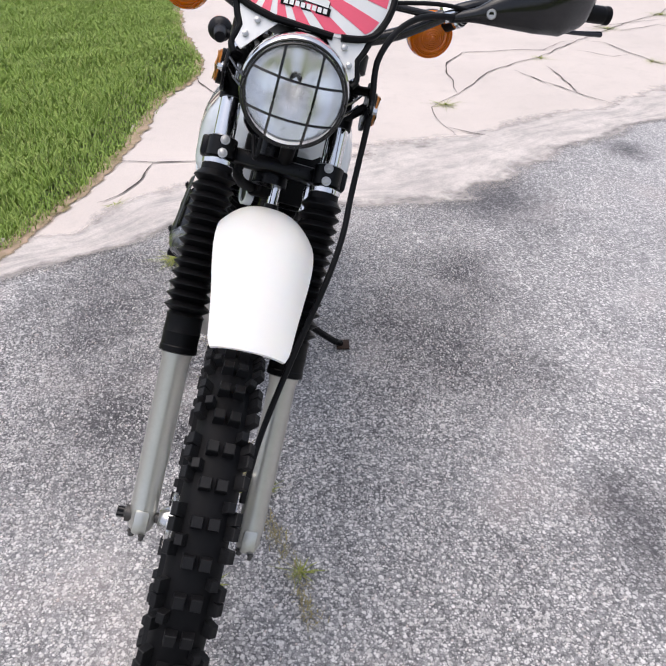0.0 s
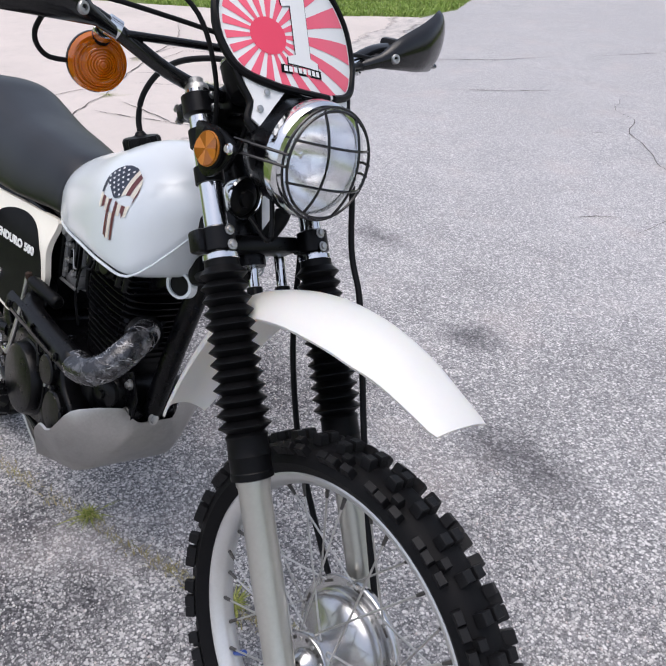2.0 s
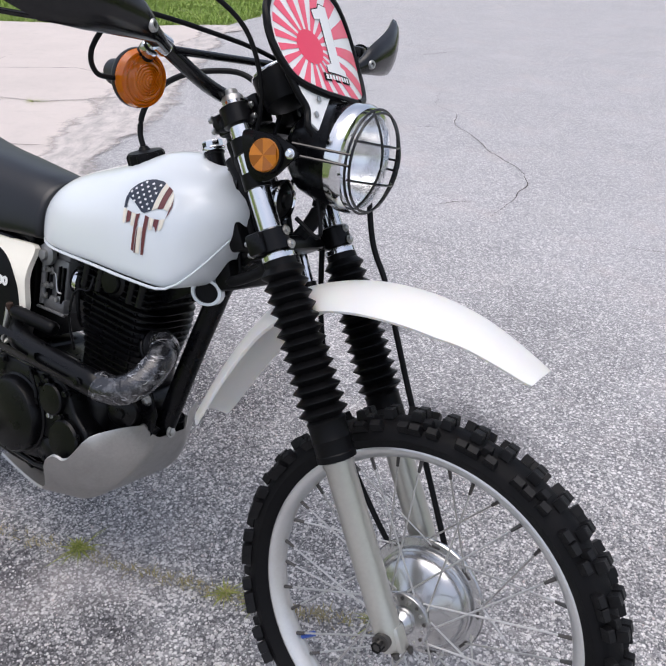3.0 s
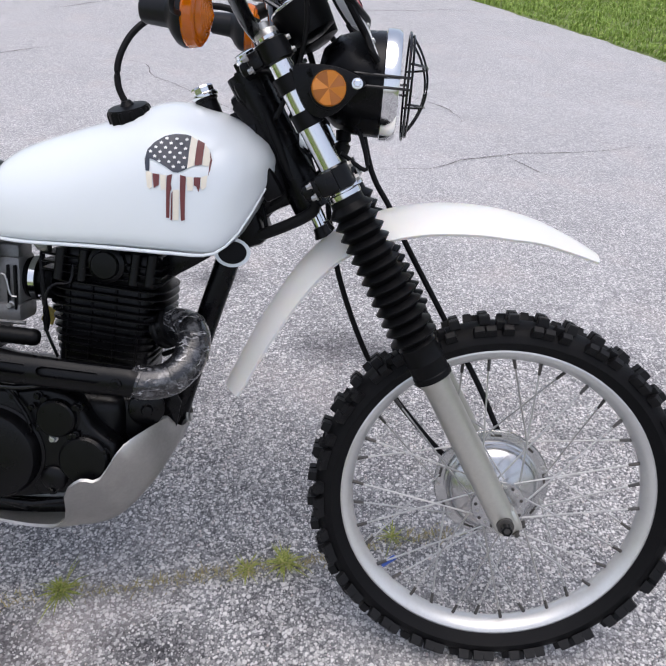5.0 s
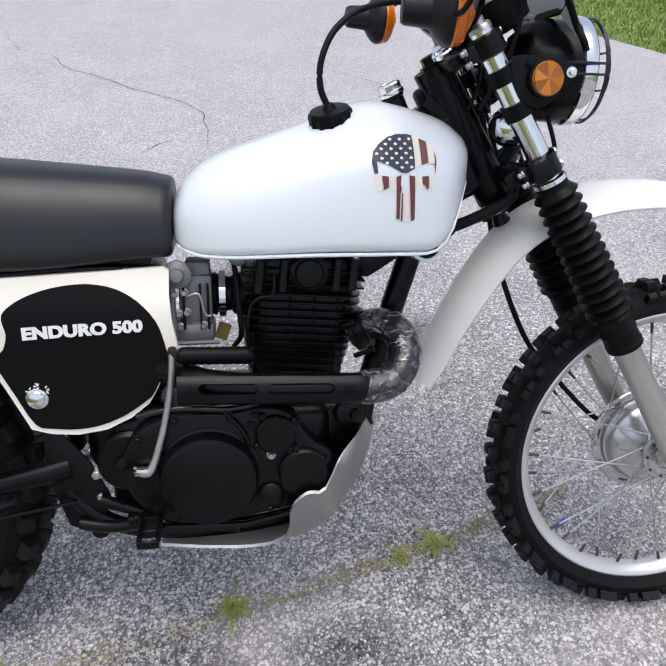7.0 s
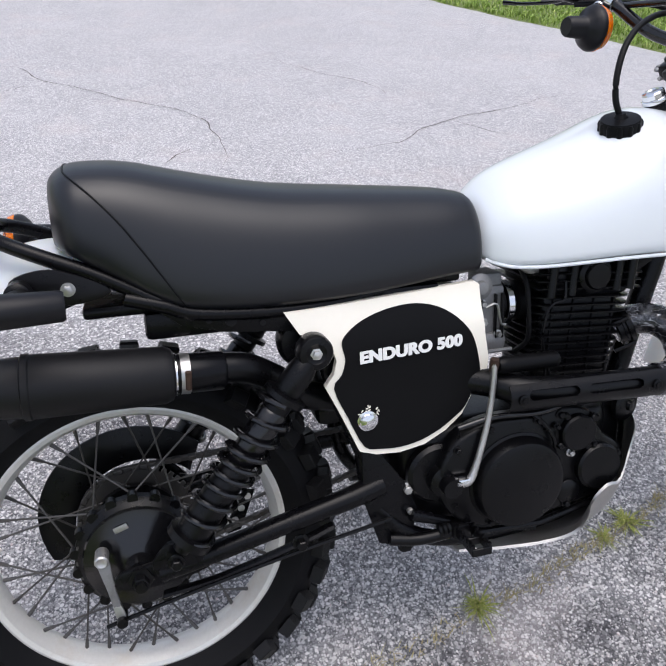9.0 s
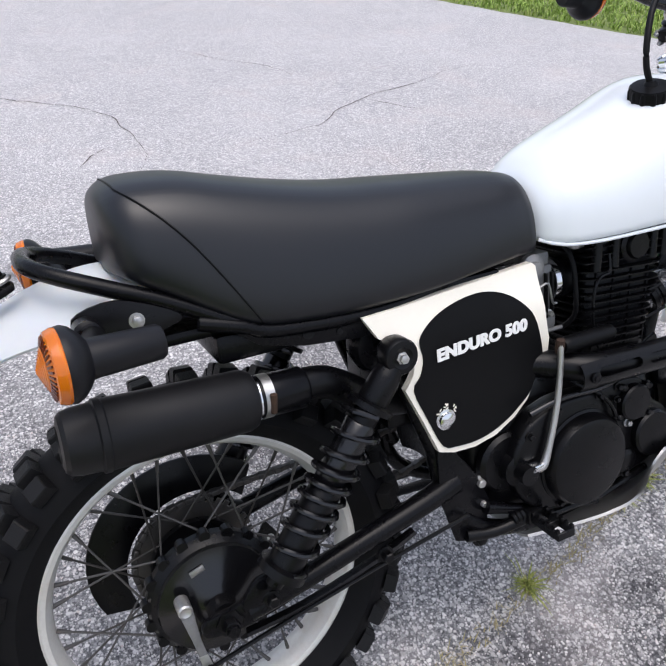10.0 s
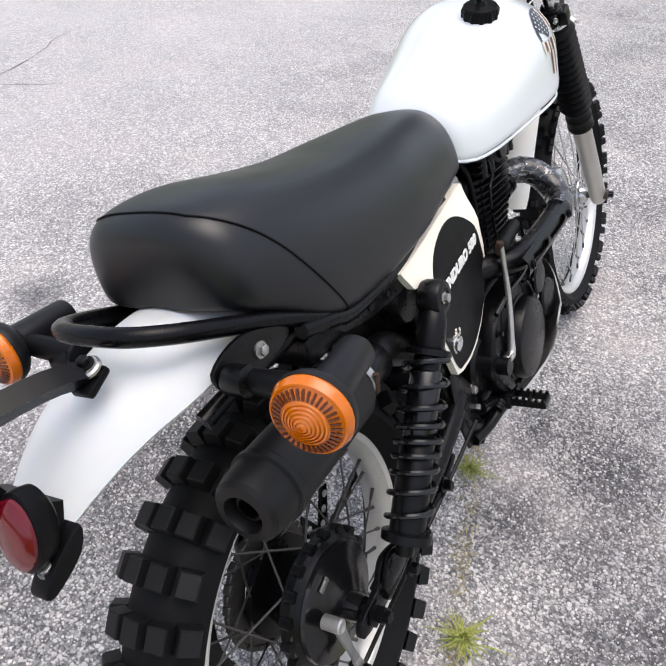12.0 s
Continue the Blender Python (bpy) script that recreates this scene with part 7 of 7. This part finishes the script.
# ---- cables and wiring ----
CABLES = [
    [(0.950, 0.300, 1.160), (1.030, 0.160, 1.140), (1.100, 0.105, 1.080), (1.140, 0.112, 1.000), (1.178, 0.118, 0.876), (1.217, 0.120, 0.813), (1.257, 0.112, 0.744), (1.331, 0.086, 0.630), (1.407, 0.064, 0.514), (1.462, 0.060, 0.415)],
    [(1.060, 0.050, 1.060), (1.095, 0.070, 0.960), (1.105, 0.080, 0.830), (1.137, 0.080, 0.688), (1.200, 0.082, 0.543), (1.261, 0.080, 0.464), (1.355, 0.075, 0.368), (1.400, 0.070, 0.350)],
    [(0.955, -0.340, 1.160), (1.000, -0.240, 1.200), (1.045, -0.160, 1.170), (1.070, -0.125, 1.100), (1.060, -0.100, 1.020), (1.030, -0.080, 0.950)],
    [(0.940, -0.350, 1.150), (0.990, -0.200, 1.150), (1.030, -0.020, 1.130), (1.045, 0.060, 1.060), (1.030, 0.055, 0.940), (0.950, 0.050, 0.880)],
    [(0.950, -0.300, 1.140), (0.940, -0.320, 1.090), (0.930, -0.300, 1.062), (0.930, -0.262, 1.060)],
    [(0.960, 0.300, 1.170), (1.010, 0.160, 1.160), (1.040, 0.0, 1.100), (1.040, -0.040, 0.990), (0.990, -0.040, 0.900)],
    [fk(0.63, -0.06, -0.04), fk(0.60, -0.055, -0.06), (1.020, -0.045, 0.772), (0.975, -0.030, 0.760), (0.940, -0.025, 0.770)],
    [fk(0.66, -0.045, 0.02), fk(0.62, -0.035, 0.045), (1.150, -0.045, 0.950), (1.120, -0.040, 0.985)],
    [(1.000, -0.020, 0.835), (1.012, -0.030, 0.800), (1.018, -0.025, 0.768)],
]
for i, pts in enumerate(CABLES):
    r = 0.0052 if i < 2 else (0.0095 if i == 6 else 0.0036)
    part("cable", tube(pts, r, 10, 6), "wire", bike, "black control cable" if i < 6 else "black wiring loom")
bm = bmesh.new()
for p in ((0.985, -0.030, 0.985), (1.000, 0.030, 0.990), (0.975, 0.0, 0.965)):
    box((0.045, 0.030, 0.050), Matrix.Translation(p) @ pose(0, 0, 0, 10, -31, 0), 0.008, bm)
# filler boxes added to hide the tank's front between the fork legs
box((0.050, 0.090, 0.090), Matrix.Translation((0.995, 0.030, 0.850)) @ pose(0, 0, 0, 0, -31, 0), 0.008, bm)
box((0.030, 0.060, 0.050), Matrix.Translation((1.020, -0.040, 0.850)) @ pose(0, 0, 0, 0, -31, 0), 0.006, bm)
box((0.040, 0.120, 0.090), Matrix.Translation((0.985, 0.012, 0.790)) @ pose(0, 0, 0, 0, -20, 0), 0.010, bm)
part("wiring_block", bm, "rubber", bike, "black connectors and added filler boxes at the steering head")
part("ignition_switch", lathe([(0.018, -0.006), (0.018, 0.0), (0.0155, 0.002), (0.0155, 0.006), (0.010, 0.007)], axis((0.975, -0.052, 1.035), (-0.5, -0.25, 0.8)), 22), "chrome", bike, "chrome ignition switch")

# ---- ground ----
rnd = random.Random(4)


def wavy(pts, step=0.12, amp=0.03, seed=1):
    """A broken line along the points, with an uneven edge."""
    out = []
    for a, b in zip(pts, pts[1:]):
        a, b = V(a), V(b)
        n = max(1, int((b - a).length / step))
        side = V((-(b - a).y, (b - a).x)).normalized()
        for i in range(n):
            p = a.lerp(b, i / n)
            k = noise.noise(V((p.x * 1.7, p.y * 1.7, seed))) + 0.6 * noise.noise(V((p.x * 6, p.y * 6, seed + 9)))
            out.append(p + side * k * amp)
    return [*out, V(pts[-1])]


def sheet(name, outline, z, mat, label, category="", kind="structure"):
    bm = bmesh.new()
    f = bm.faces.new([bm.verts.new((p[0], p[1], z)) for p in outline])
    bmesh.ops.triangulate(bm, faces=[f])
    for g in bm.faces:
        if g.normal.z < 0:
            g.normal_flip()
    me = bpy.data.meshes.new(name)
    bm.to_mesh(me)
    bm.free()
    me.materials.append(M[mat])
    return tagged(new(name, me), label, category, kind=kind)


# the lawn's soil runs to the horizon below everything
sheet("ground", [(-900, -900), (900, -900), (900, 900), (-900, 900)], -0.006, "soil", "wide green lawn ground reaching to the horizon", "lawn")

# unseen south end of the road, added to keep green out of reflections
EAST = [(34.0, -62.0), (16.0, -23.0), (9.6, -8.0), (6.4, 0.0), (5.0, 3.35), (3.4, 7.5), (2.2, 10.1), (-3.0, 22.0), (-16.0, 50.0)]
WEST = [(-24.0, 46.0), (-8.6, 15.0), (-6.9, 10.5), (-5.5, 8.3), (-5.2, 7.2), (-5.9, 6.2), (-8.0, 4.9), (-14.0, 1.2), (-14.0, -0.9)]
LAWN = [(-14.0, -1.2), (-6.0, -1.3), (-4.3, -1.0), (-3.25, -0.68), (-2.9, -0.66), (-2.2, -0.8), (-1.2, -0.84), (-0.85, -0.88), (-0.2, -1.02), (0.15, -1.25), (0.3, -2.2), (0.0, -6.0), (-0.5, -20.0), (-2.0, -60.0)]
edge_e, edge_w, edge_l = wavy(EAST, 0.1, 0.05, 1), wavy(WEST, 0.1, 0.06, 2), wavy(LAWN, 0.05, 0.035, 3)
sheet("road", [*edge_e, *edge_w, *edge_l, (-2.0, -62.0)], 0.0, "asphalt", "old grey asphalt road with pale exposed aggregate, tinted brighter further off", "asphalt road")

# the apron: a concrete slab whose front edge is silted over
FRONT = [(-0.15, -1.02), (-0.28, -0.72), (-0.60, -0.50), (-0.85, -0.10), (-0.92, 0.45), (-1.20, 0.92), (-1.60, 1.46), (-2.15, 2.28), (-2.45, 2.85), (-3.5, 4.35), (-4.7, 6.3), (-5.15, 7.1)]
front = wavy(FRONT, 0.10, 0.03, 5)
sheet("pavement", [*front, *wavy(WEST[4:], 0.1, 0.06, 2)[::1], *wavy(LAWN[:9], 0.05, 0.035, 3)], 0.006, "concrete", "pale dusty concrete driveway apron with cracks", "concrete apron")


def ribbon(bm, pts, width, z, seed, step=0.03, amp=0.012, taper=True):
    """A strip of uneven width along a line."""
    line = wavy(pts, step, amp, seed)
    lay = bm.verts.layers.float.get("across") or bm.verts.layers.float.new("across")
    run = bm.verts.layers.float.get("along") or bm.verts.layers.float.new("along")
    rows, gone = [], 0.0
    for i, p in enumerate(line):
        d = line[min(i + 1, len(line) - 1)] - line[max(i - 1, 0)]
        gone += (p - line[max(i - 1, 0)]).length
        s = V((-d.y, d.x)).normalized()
        w = width * (0.35 + 1.1 * abs(noise.noise(V((p.x * 9, p.y * 9, seed * 3.1)))) + 0.4 * rnd.random())
        if taper:
            w *= min(1, 0.25 + 3 * i / len(line), 0.25 + 3 * (len(line) - 1 - i) / len(line))
        rows.append([bm.verts.new((*(p + s * w * k), z)) for k in (1, 0, -1)])
        for q, k in zip(rows[-1], (1, 0, -1)):
            q[lay], q[run] = float(k), gone
    for a, b in zip(rows, rows[1:]):
        for j in (0, 1):
            bm.faces.new((a[j], a[j + 1], b[j + 1], b[j]))
    return bm


# silt along the broken joint
bm = bmesh.new()
ribbon(bm, [(p[0] + 0.02, p[1]) for p in FRONT], 0.40, 0.010, 7, 0.25, 0.05, False)
ob = part("silt", bm, "silt", None)
tagged(ob, "grey sandy silt along the concrete's broken edge", "silt", kind="stuff")


def crack(pts, width, z, seed, label, mat="crack", step=0.03, amp=0.02):
    bm = ribbon(bmesh.new(), pts, width, z, seed, step, amp)
    tagged(part("crack", bm, mat, None), label, "crack", "cracks in the ground", "structure")


def cracks(label, width, z, seed, amp, *lines):
    for i, pts in enumerate(lines):
        crack(pts, width, z, seed + i, label, amp=amp)


cracks("dirt-filled crack winding across the pale concrete", 0.0056, 0.0115, 20, 0.035,
       [(-1.57, 0.96), (-1.81, 0.93), (-2.09, 0.91), (-2.4, 1.1), (-2.95, 1.42), (-3.24, 1.69), (-3.38, 1.9), (-4.01, 2.36), (-4.6, 2.9), (-5.28, 3.58), (-6.5, 4.3)],
       [(-1.71, 0.95), (-1.56, 1.14)],
       [(-2.4, 1.1), (-2.89, 1.1), (-3.24, 1.17), (-3.57, 1.33), (-3.66, 1.78), (-3.65, 1.99), (-3.93, 2.21), (-4.01, 2.36)],
       [(-3.01, 1.61), (-2.69, 1.72), (-2.4, 1.88), (-2.13, 2.07)],
       [(-3.12, 1.88), (-2.44, 1.89)])
cracks("dirt-filled crack winding across the pale concrete", 0.0056, 0.0115, 30, 0.035,
       [(-4.09, 2.35), (-3.93, 2.57), (-3.5, 2.64), (-3.24, 2.73), (-2.73, 3.5)],
       [(-3.65, 2.25), (-3.43, 2.46), (-3.5, 2.62)],
       [(-5.13, 3.86), (-4.6, 2.69), (-4.41, 2.87), (-4.7, 3.31), (-4.13, 3.83), (-3.32, 3.87)],
       [(-1.2, -0.88), (-1.16, -0.61), (-1.18, -0.38), (-1.2, 0.1), (-1.26, 0.5)],
       [(-1.16, -0.61), (-0.97, -0.63), (-0.77, -0.68), (-0.66, -0.76)],
       [(-2.9, -0.66), (-2.42, -0.46), (-2.0, -0.3), (-1.72, -0.2), (-1.5, 0.0)])
cracks("fine dark crack wandering through the asphalt", 0.0028, 0.003, 40, 0.035,
       [(-1.08, 5.37), (-0.83, 4.75), (-0.6, 4.62), (-0.42, 4.24), (-0.22, 4.08), (-0.06, 3.87), (0.07, 3.72), (0.29, 3.57), (0.43, 3.43), (0.5, 3.19), (0.53, 2.93), (0.54, 2.63), (0.46, 2.46)],
       [(1.0, 2.61), (1.17, 2.66), (1.47, 2.73), (1.64, 2.88), (1.85, 3.02), (2.08, 3.12), (2.42, 3.24), (2.74, 3.42), (3.06, 3.5)],
       [(1.94, 3.05), (2.04, 2.9), (2.15, 2.75)],
       [(1.17, 4.7), (1.44, 4.23), (1.66, 3.95), (1.71, 3.64)],
       [(-0.67, 3.99), (-0.49, 4.14)],
       [(0.22, 2.58), (0.28, 2.71), (0.37, 2.79)])
cracks("long straight joint in the asphalt, open in places", 0.0075, 0.003, 50, 0.02,
       [(-3.07, 5.04), (-2.62, 5.65), (-2.57, 5.92), (-2.44, 6.25)], [(-2.19, 6.71), (-1.9, 7.46)],
       [(-2.01, 4.22), (-1.84, 4.46), (-1.7, 4.62), (-1.5, 4.95)], [(0.43, 7.96), (1.4, 8.36), (1.91, 8.72), (2.42, 8.78)])
# the seam with weeds that passes below the machine
SEAM = [(-0.45, -0.42), (0.0, -0.265), (0.232, -0.194), (0.51, -0.107), (0.63, -0.06), (0.85, 0.0), (1.074, 0.065), (1.3, 0.16), (1.42, 0.2)]
crack(SEAM, 0.036, 0.0035, 60, "weedy seam of dry thatch in the asphalt", "thatch", 0.02, 0.02)


def blades(bm, at, n, spread, height, rng, width=0.0022, lean=0.9):
    for _ in range(n):
        a, d = rng.uniform(0, 2 * math.pi), abs(rng.gauss(0, spread))
        p = V((at[0] + d * math.cos(a), at[1] + d * math.sin(a), at[2]))
        h = height * rng.uniform(0.45, 1.1)
        b = rng.uniform(0, 2 * math.pi)
        tip = V((math.cos(b), math.sin(b), 0)) * h * rng.uniform(0.2, lean)
        s = V((-math.sin(b), math.cos(b), 0)) * width * rng.uniform(0.6, 1.4)
        mid = p + tip * 0.4 + V((0, 0, h * 0.6))
        v = [bm.verts.new(q) for q in (p - s, p + s, mid + s * 0.7, mid - s * 0.7, p + tip + V((0, 0, h * 0.85)))]
        bm.faces.new((v[0], v[1], v[2], v[3]))
        bm.faces.new((v[3], v[2], v[4]))


bm = ribbon(bmesh.new(), [(p[0], p[1] + 0.02) for p in LAWN[1:11]], 0.085, 0.012, 71, 0.06, 0.03, False)
tagged(part("verge", bm, "verge", None), "dry brown dirt along the lawn's edge", "dirt", kind="stuff")

rng = random.Random(11)
TUFTS = [(0.63, -0.06, 90, 0.020, 0.038), (0.232, -0.194, 110, 0.024, 0.045), (1.068, 0.065, 80, 0.024, 0.030), (0.99, 0.040, 40, 0.020, 0.020), (0.10, -0.235, 60, 0.022, 0.03),
         (1.30, 0.17, 30, 0.018, 0.02), (1.33, -0.02, 24, 0.016, 0.018), (-0.12, -0.33, 110, 0.040, 0.040), (-0.64, -0.68, 50, 0.035, 0.02), (-2.15, 0.99, 80, 0.05, 0.035),
         (-3.38, 1.9, 50, 0.05, 0.03), (-4.51, 2.79, 70, 0.08, 0.04), (-5.17, 3.53, 70, 0.08, 0.05), (-3.27, 2.71, 50, 0.06, 0.03)]


def tuft(bm, x, y, n, spread, height):
    """Blades that fan out from one root."""
    root = bm.verts.new((x, y, 0.002))
    for _ in range(2 * n):
        b, h = rng.uniform(0, 2 * math.pi), 0.62 * height * rng.uniform(0.4, 1.15)
        out = V((math.cos(b), math.sin(b), 0)) * abs(rng.gauss(0, spread)) * 1.05
        s = V((-math.sin(b), math.cos(b), 0)) * 0.0015 * rng.uniform(0.6, 1.4)
        mid, tip = V((x, y, h * 0.7)) + out * 0.7, V((x, y, h * rng.uniform(0.40, 0.9))) + out * 1.25
        v = [bm.verts.new(q) for q in (mid + s, mid - s, tip)]
        bm.faces.new((root, v[0], v[1]))
        bm.faces.new((v[1], v[0], v[2]))


for x, y, n, s, h in TUFTS:
    bm = bmesh.new()
    tuft(bm, x, y, n, s, h)
    tagged(part("weed_tuft", bm, "weed", None), "small yellow-green weed tuft growing from a pavement crack", "weed", "weeds in the cracks")
# short dry grass all along the seam
bm = bmesh.new()
line = wavy(SEAM, 0.006, 0.02, 60)
for p in line:
    k = max(0.0, noise.noise(V((p.x * 6, p.y * 6, 8))) + 0.32)
    for _ in range(int(13 * k)):
        blades(bm, (p.x + rng.gauss(0, 0.010), p.y + rng.gauss(0, 0.010), 0.003), 1, 0.004, 0.016, rng, 0.0011, 1.6)
tagged(part("dry_grass", bm, "straw", None), "short dry grass along the seam in the asphalt", "grass", kind="stuff")


def inside(p, poly):
    hit = False
    for (x1, y1), (x2, y2) in zip(poly, poly[1:] + poly[:1]):
        if (y1 > p[1]) != (y2 > p[1]) and p[0] < (x2 - x1) * (p[1] - y1) / (y2 - y1) + x1:
            hit = not hit
    return hit


def lawn(name, poly, count, height, width, seed, label):
    xs, ys = [p[0] for p in poly], [p[1] for p in poly]
    r, bm, made = random.Random(seed), bmesh.new(), 0
    verts, faces = [], []
    while made < count:
        p = (r.uniform(min(xs), max(xs)), r.uniform(min(ys), max(ys)))
        if not inside(p, poly):
            continue
        made += 1
        for _ in range(3):
            h = height * r.uniform(0.5, 1.2) * (0.75 + 0.5 * noise.noise(V((p[0] * 2, p[1] * 2, 3))))
            b = r.uniform(0, 2 * math.pi)
            c, s = math.cos(b), math.sin(b)
            q = (p[0] + r.gauss(0, 0.015), p[1] + r.gauss(0, 0.015))
            k, w, n = h * r.uniform(0.2, 0.9), width * r.uniform(0.7, 1.3), len(verts)
            verts += [(q[0] + s * w, q[1] - c * w, -0.006), (q[0] - s * w, q[1] + c * w, -0.006),
                      (q[0] + c * k * 0.4 - s * w * 0.7, q[1] + s * k * 0.4 + c * w * 0.7, -0.006 + h * 0.6), (q[0] + c * k * 0.4 + s * w * 0.7, q[1] + s * k * 0.4 - c * w * 0.7, -0.006 + h * 0.6),
                      (q[0] + c * k, q[1] + s * k, -0.006 + h * 0.85)]
            faces += [(n, n + 1, n + 2, n + 3), (n + 3, n + 2, n + 4)]
    bm.free()
    me = bpy.data.meshes.new(name)
    me.from_pydata(verts, [], faces)
    me.materials.append(M["grass"])
    return tagged(new(name, me), label, "grass", kind="stuff")


near = [(p[0], p[1] + 0.03) for p in LAWN[:10]]
lawn("grass", [(-6.0, -1.27), *near[2:], (0.1, -1.9), (-2.0, -2.6), (-6.0, -3.2)], 46000, 0.070, 0.0028, 5, "thick green mown lawn grass beside the concrete")
lawn("grass", [(-7.0, 10.7), (-5.55, 8.35), (-5.25, 7.25), (-5.95, 6.25), (-8.0, 4.95), (-14, 4.0), (-14, 12.0)], 30000, 0.07, 0.006, 6, "green roadside lawn grass beyond the concrete")
lawn("grass", [(6.45, 0.0), (5.05, 3.4), (3.45, 7.5), (2.25, 10.1), (-1.0, 17.5), (4.0, 18.0), (9.0, 8.0), (9.5, 1.0)], 36000, 0.07, 0.006, 7, "green roadside lawn grass along the asphalt edge")


def aggregate(x0, x1, y0, y1, count, seed):
    """Flat angular chips set in the asphalt, a millimetre or two proud."""
    g = np.random.default_rng(seed)
    k = 6
    c = np.stack([g.uniform(x0, x1, count), g.uniform(y0, y1, count)], 1)
    joint = np.array([p[:2] for p in front])
    near = np.sqrt(((c[:, None, :] - joint[None]) ** 2).sum(2)).min(1)
    c = c[(near > 0.10) & (c[:, 0] > np.interp(c[:, 1], joint[:, 1], joint[:, 0]) + 0.06)]
    n = len(c)
    r = 0.0013 + 0.0030 * g.random(n) ** 1.8
    ang = g.uniform(0, 2 * math.pi, n)[:, None] + (np.arange(k) + g.uniform(-0.35, 0.35, (n, k))) * 2 * math.pi / k
    rad = r[:, None] * g.uniform(0.65, 1.15, (n, k))
    long, turn = g.uniform(0.65, 1.0, n)[:, None], g.uniform(0, math.pi, n)[:, None]
    px, py = rad * np.cos(ang), rad * np.sin(ang) * long
    px, py = px * np.cos(turn) - py * np.sin(turn), px * np.sin(turn) + py * np.cos(turn)
    h = (0.0010 + 0.25 * r)[:, None] * np.ones((1, k)) + g.uniform(-0.0004, 0.0004, (n, k))
    low = np.stack([c[:, :1] + px, c[:, 1:] + py, np.full((n, k), -0.001)], 2)
    top = np.stack([c[:, :1] + px * 0.78, c[:, 1:] + py * 0.78, h], 2)
    verts = np.concatenate([low, top], 1).reshape(-1, 3)
    sides = [(i, (i + 1) % k, k + (i + 1) % k, k + i) for i in range(k)]
    base = np.arange(n) * 2 * k
    quads = (base[:, None, None] + np.array(sides)[None]).reshape(-1, 4)
    caps = base[:, None] + np.arange(k, 2 * k)[None]
    me = bpy.data.meshes.new("aggregate")
    me.from_pydata(verts.tolist(), [], quads.tolist() + caps.tolist())
    me.materials.append(M["chip"])
    return tagged(new("aggregate", me), "pale angular stone chips bare in the asphalt", "gravel", kind="stuff")


aggregate(-0.60, 2.15, -0.72, 0.85, 60000, 21)
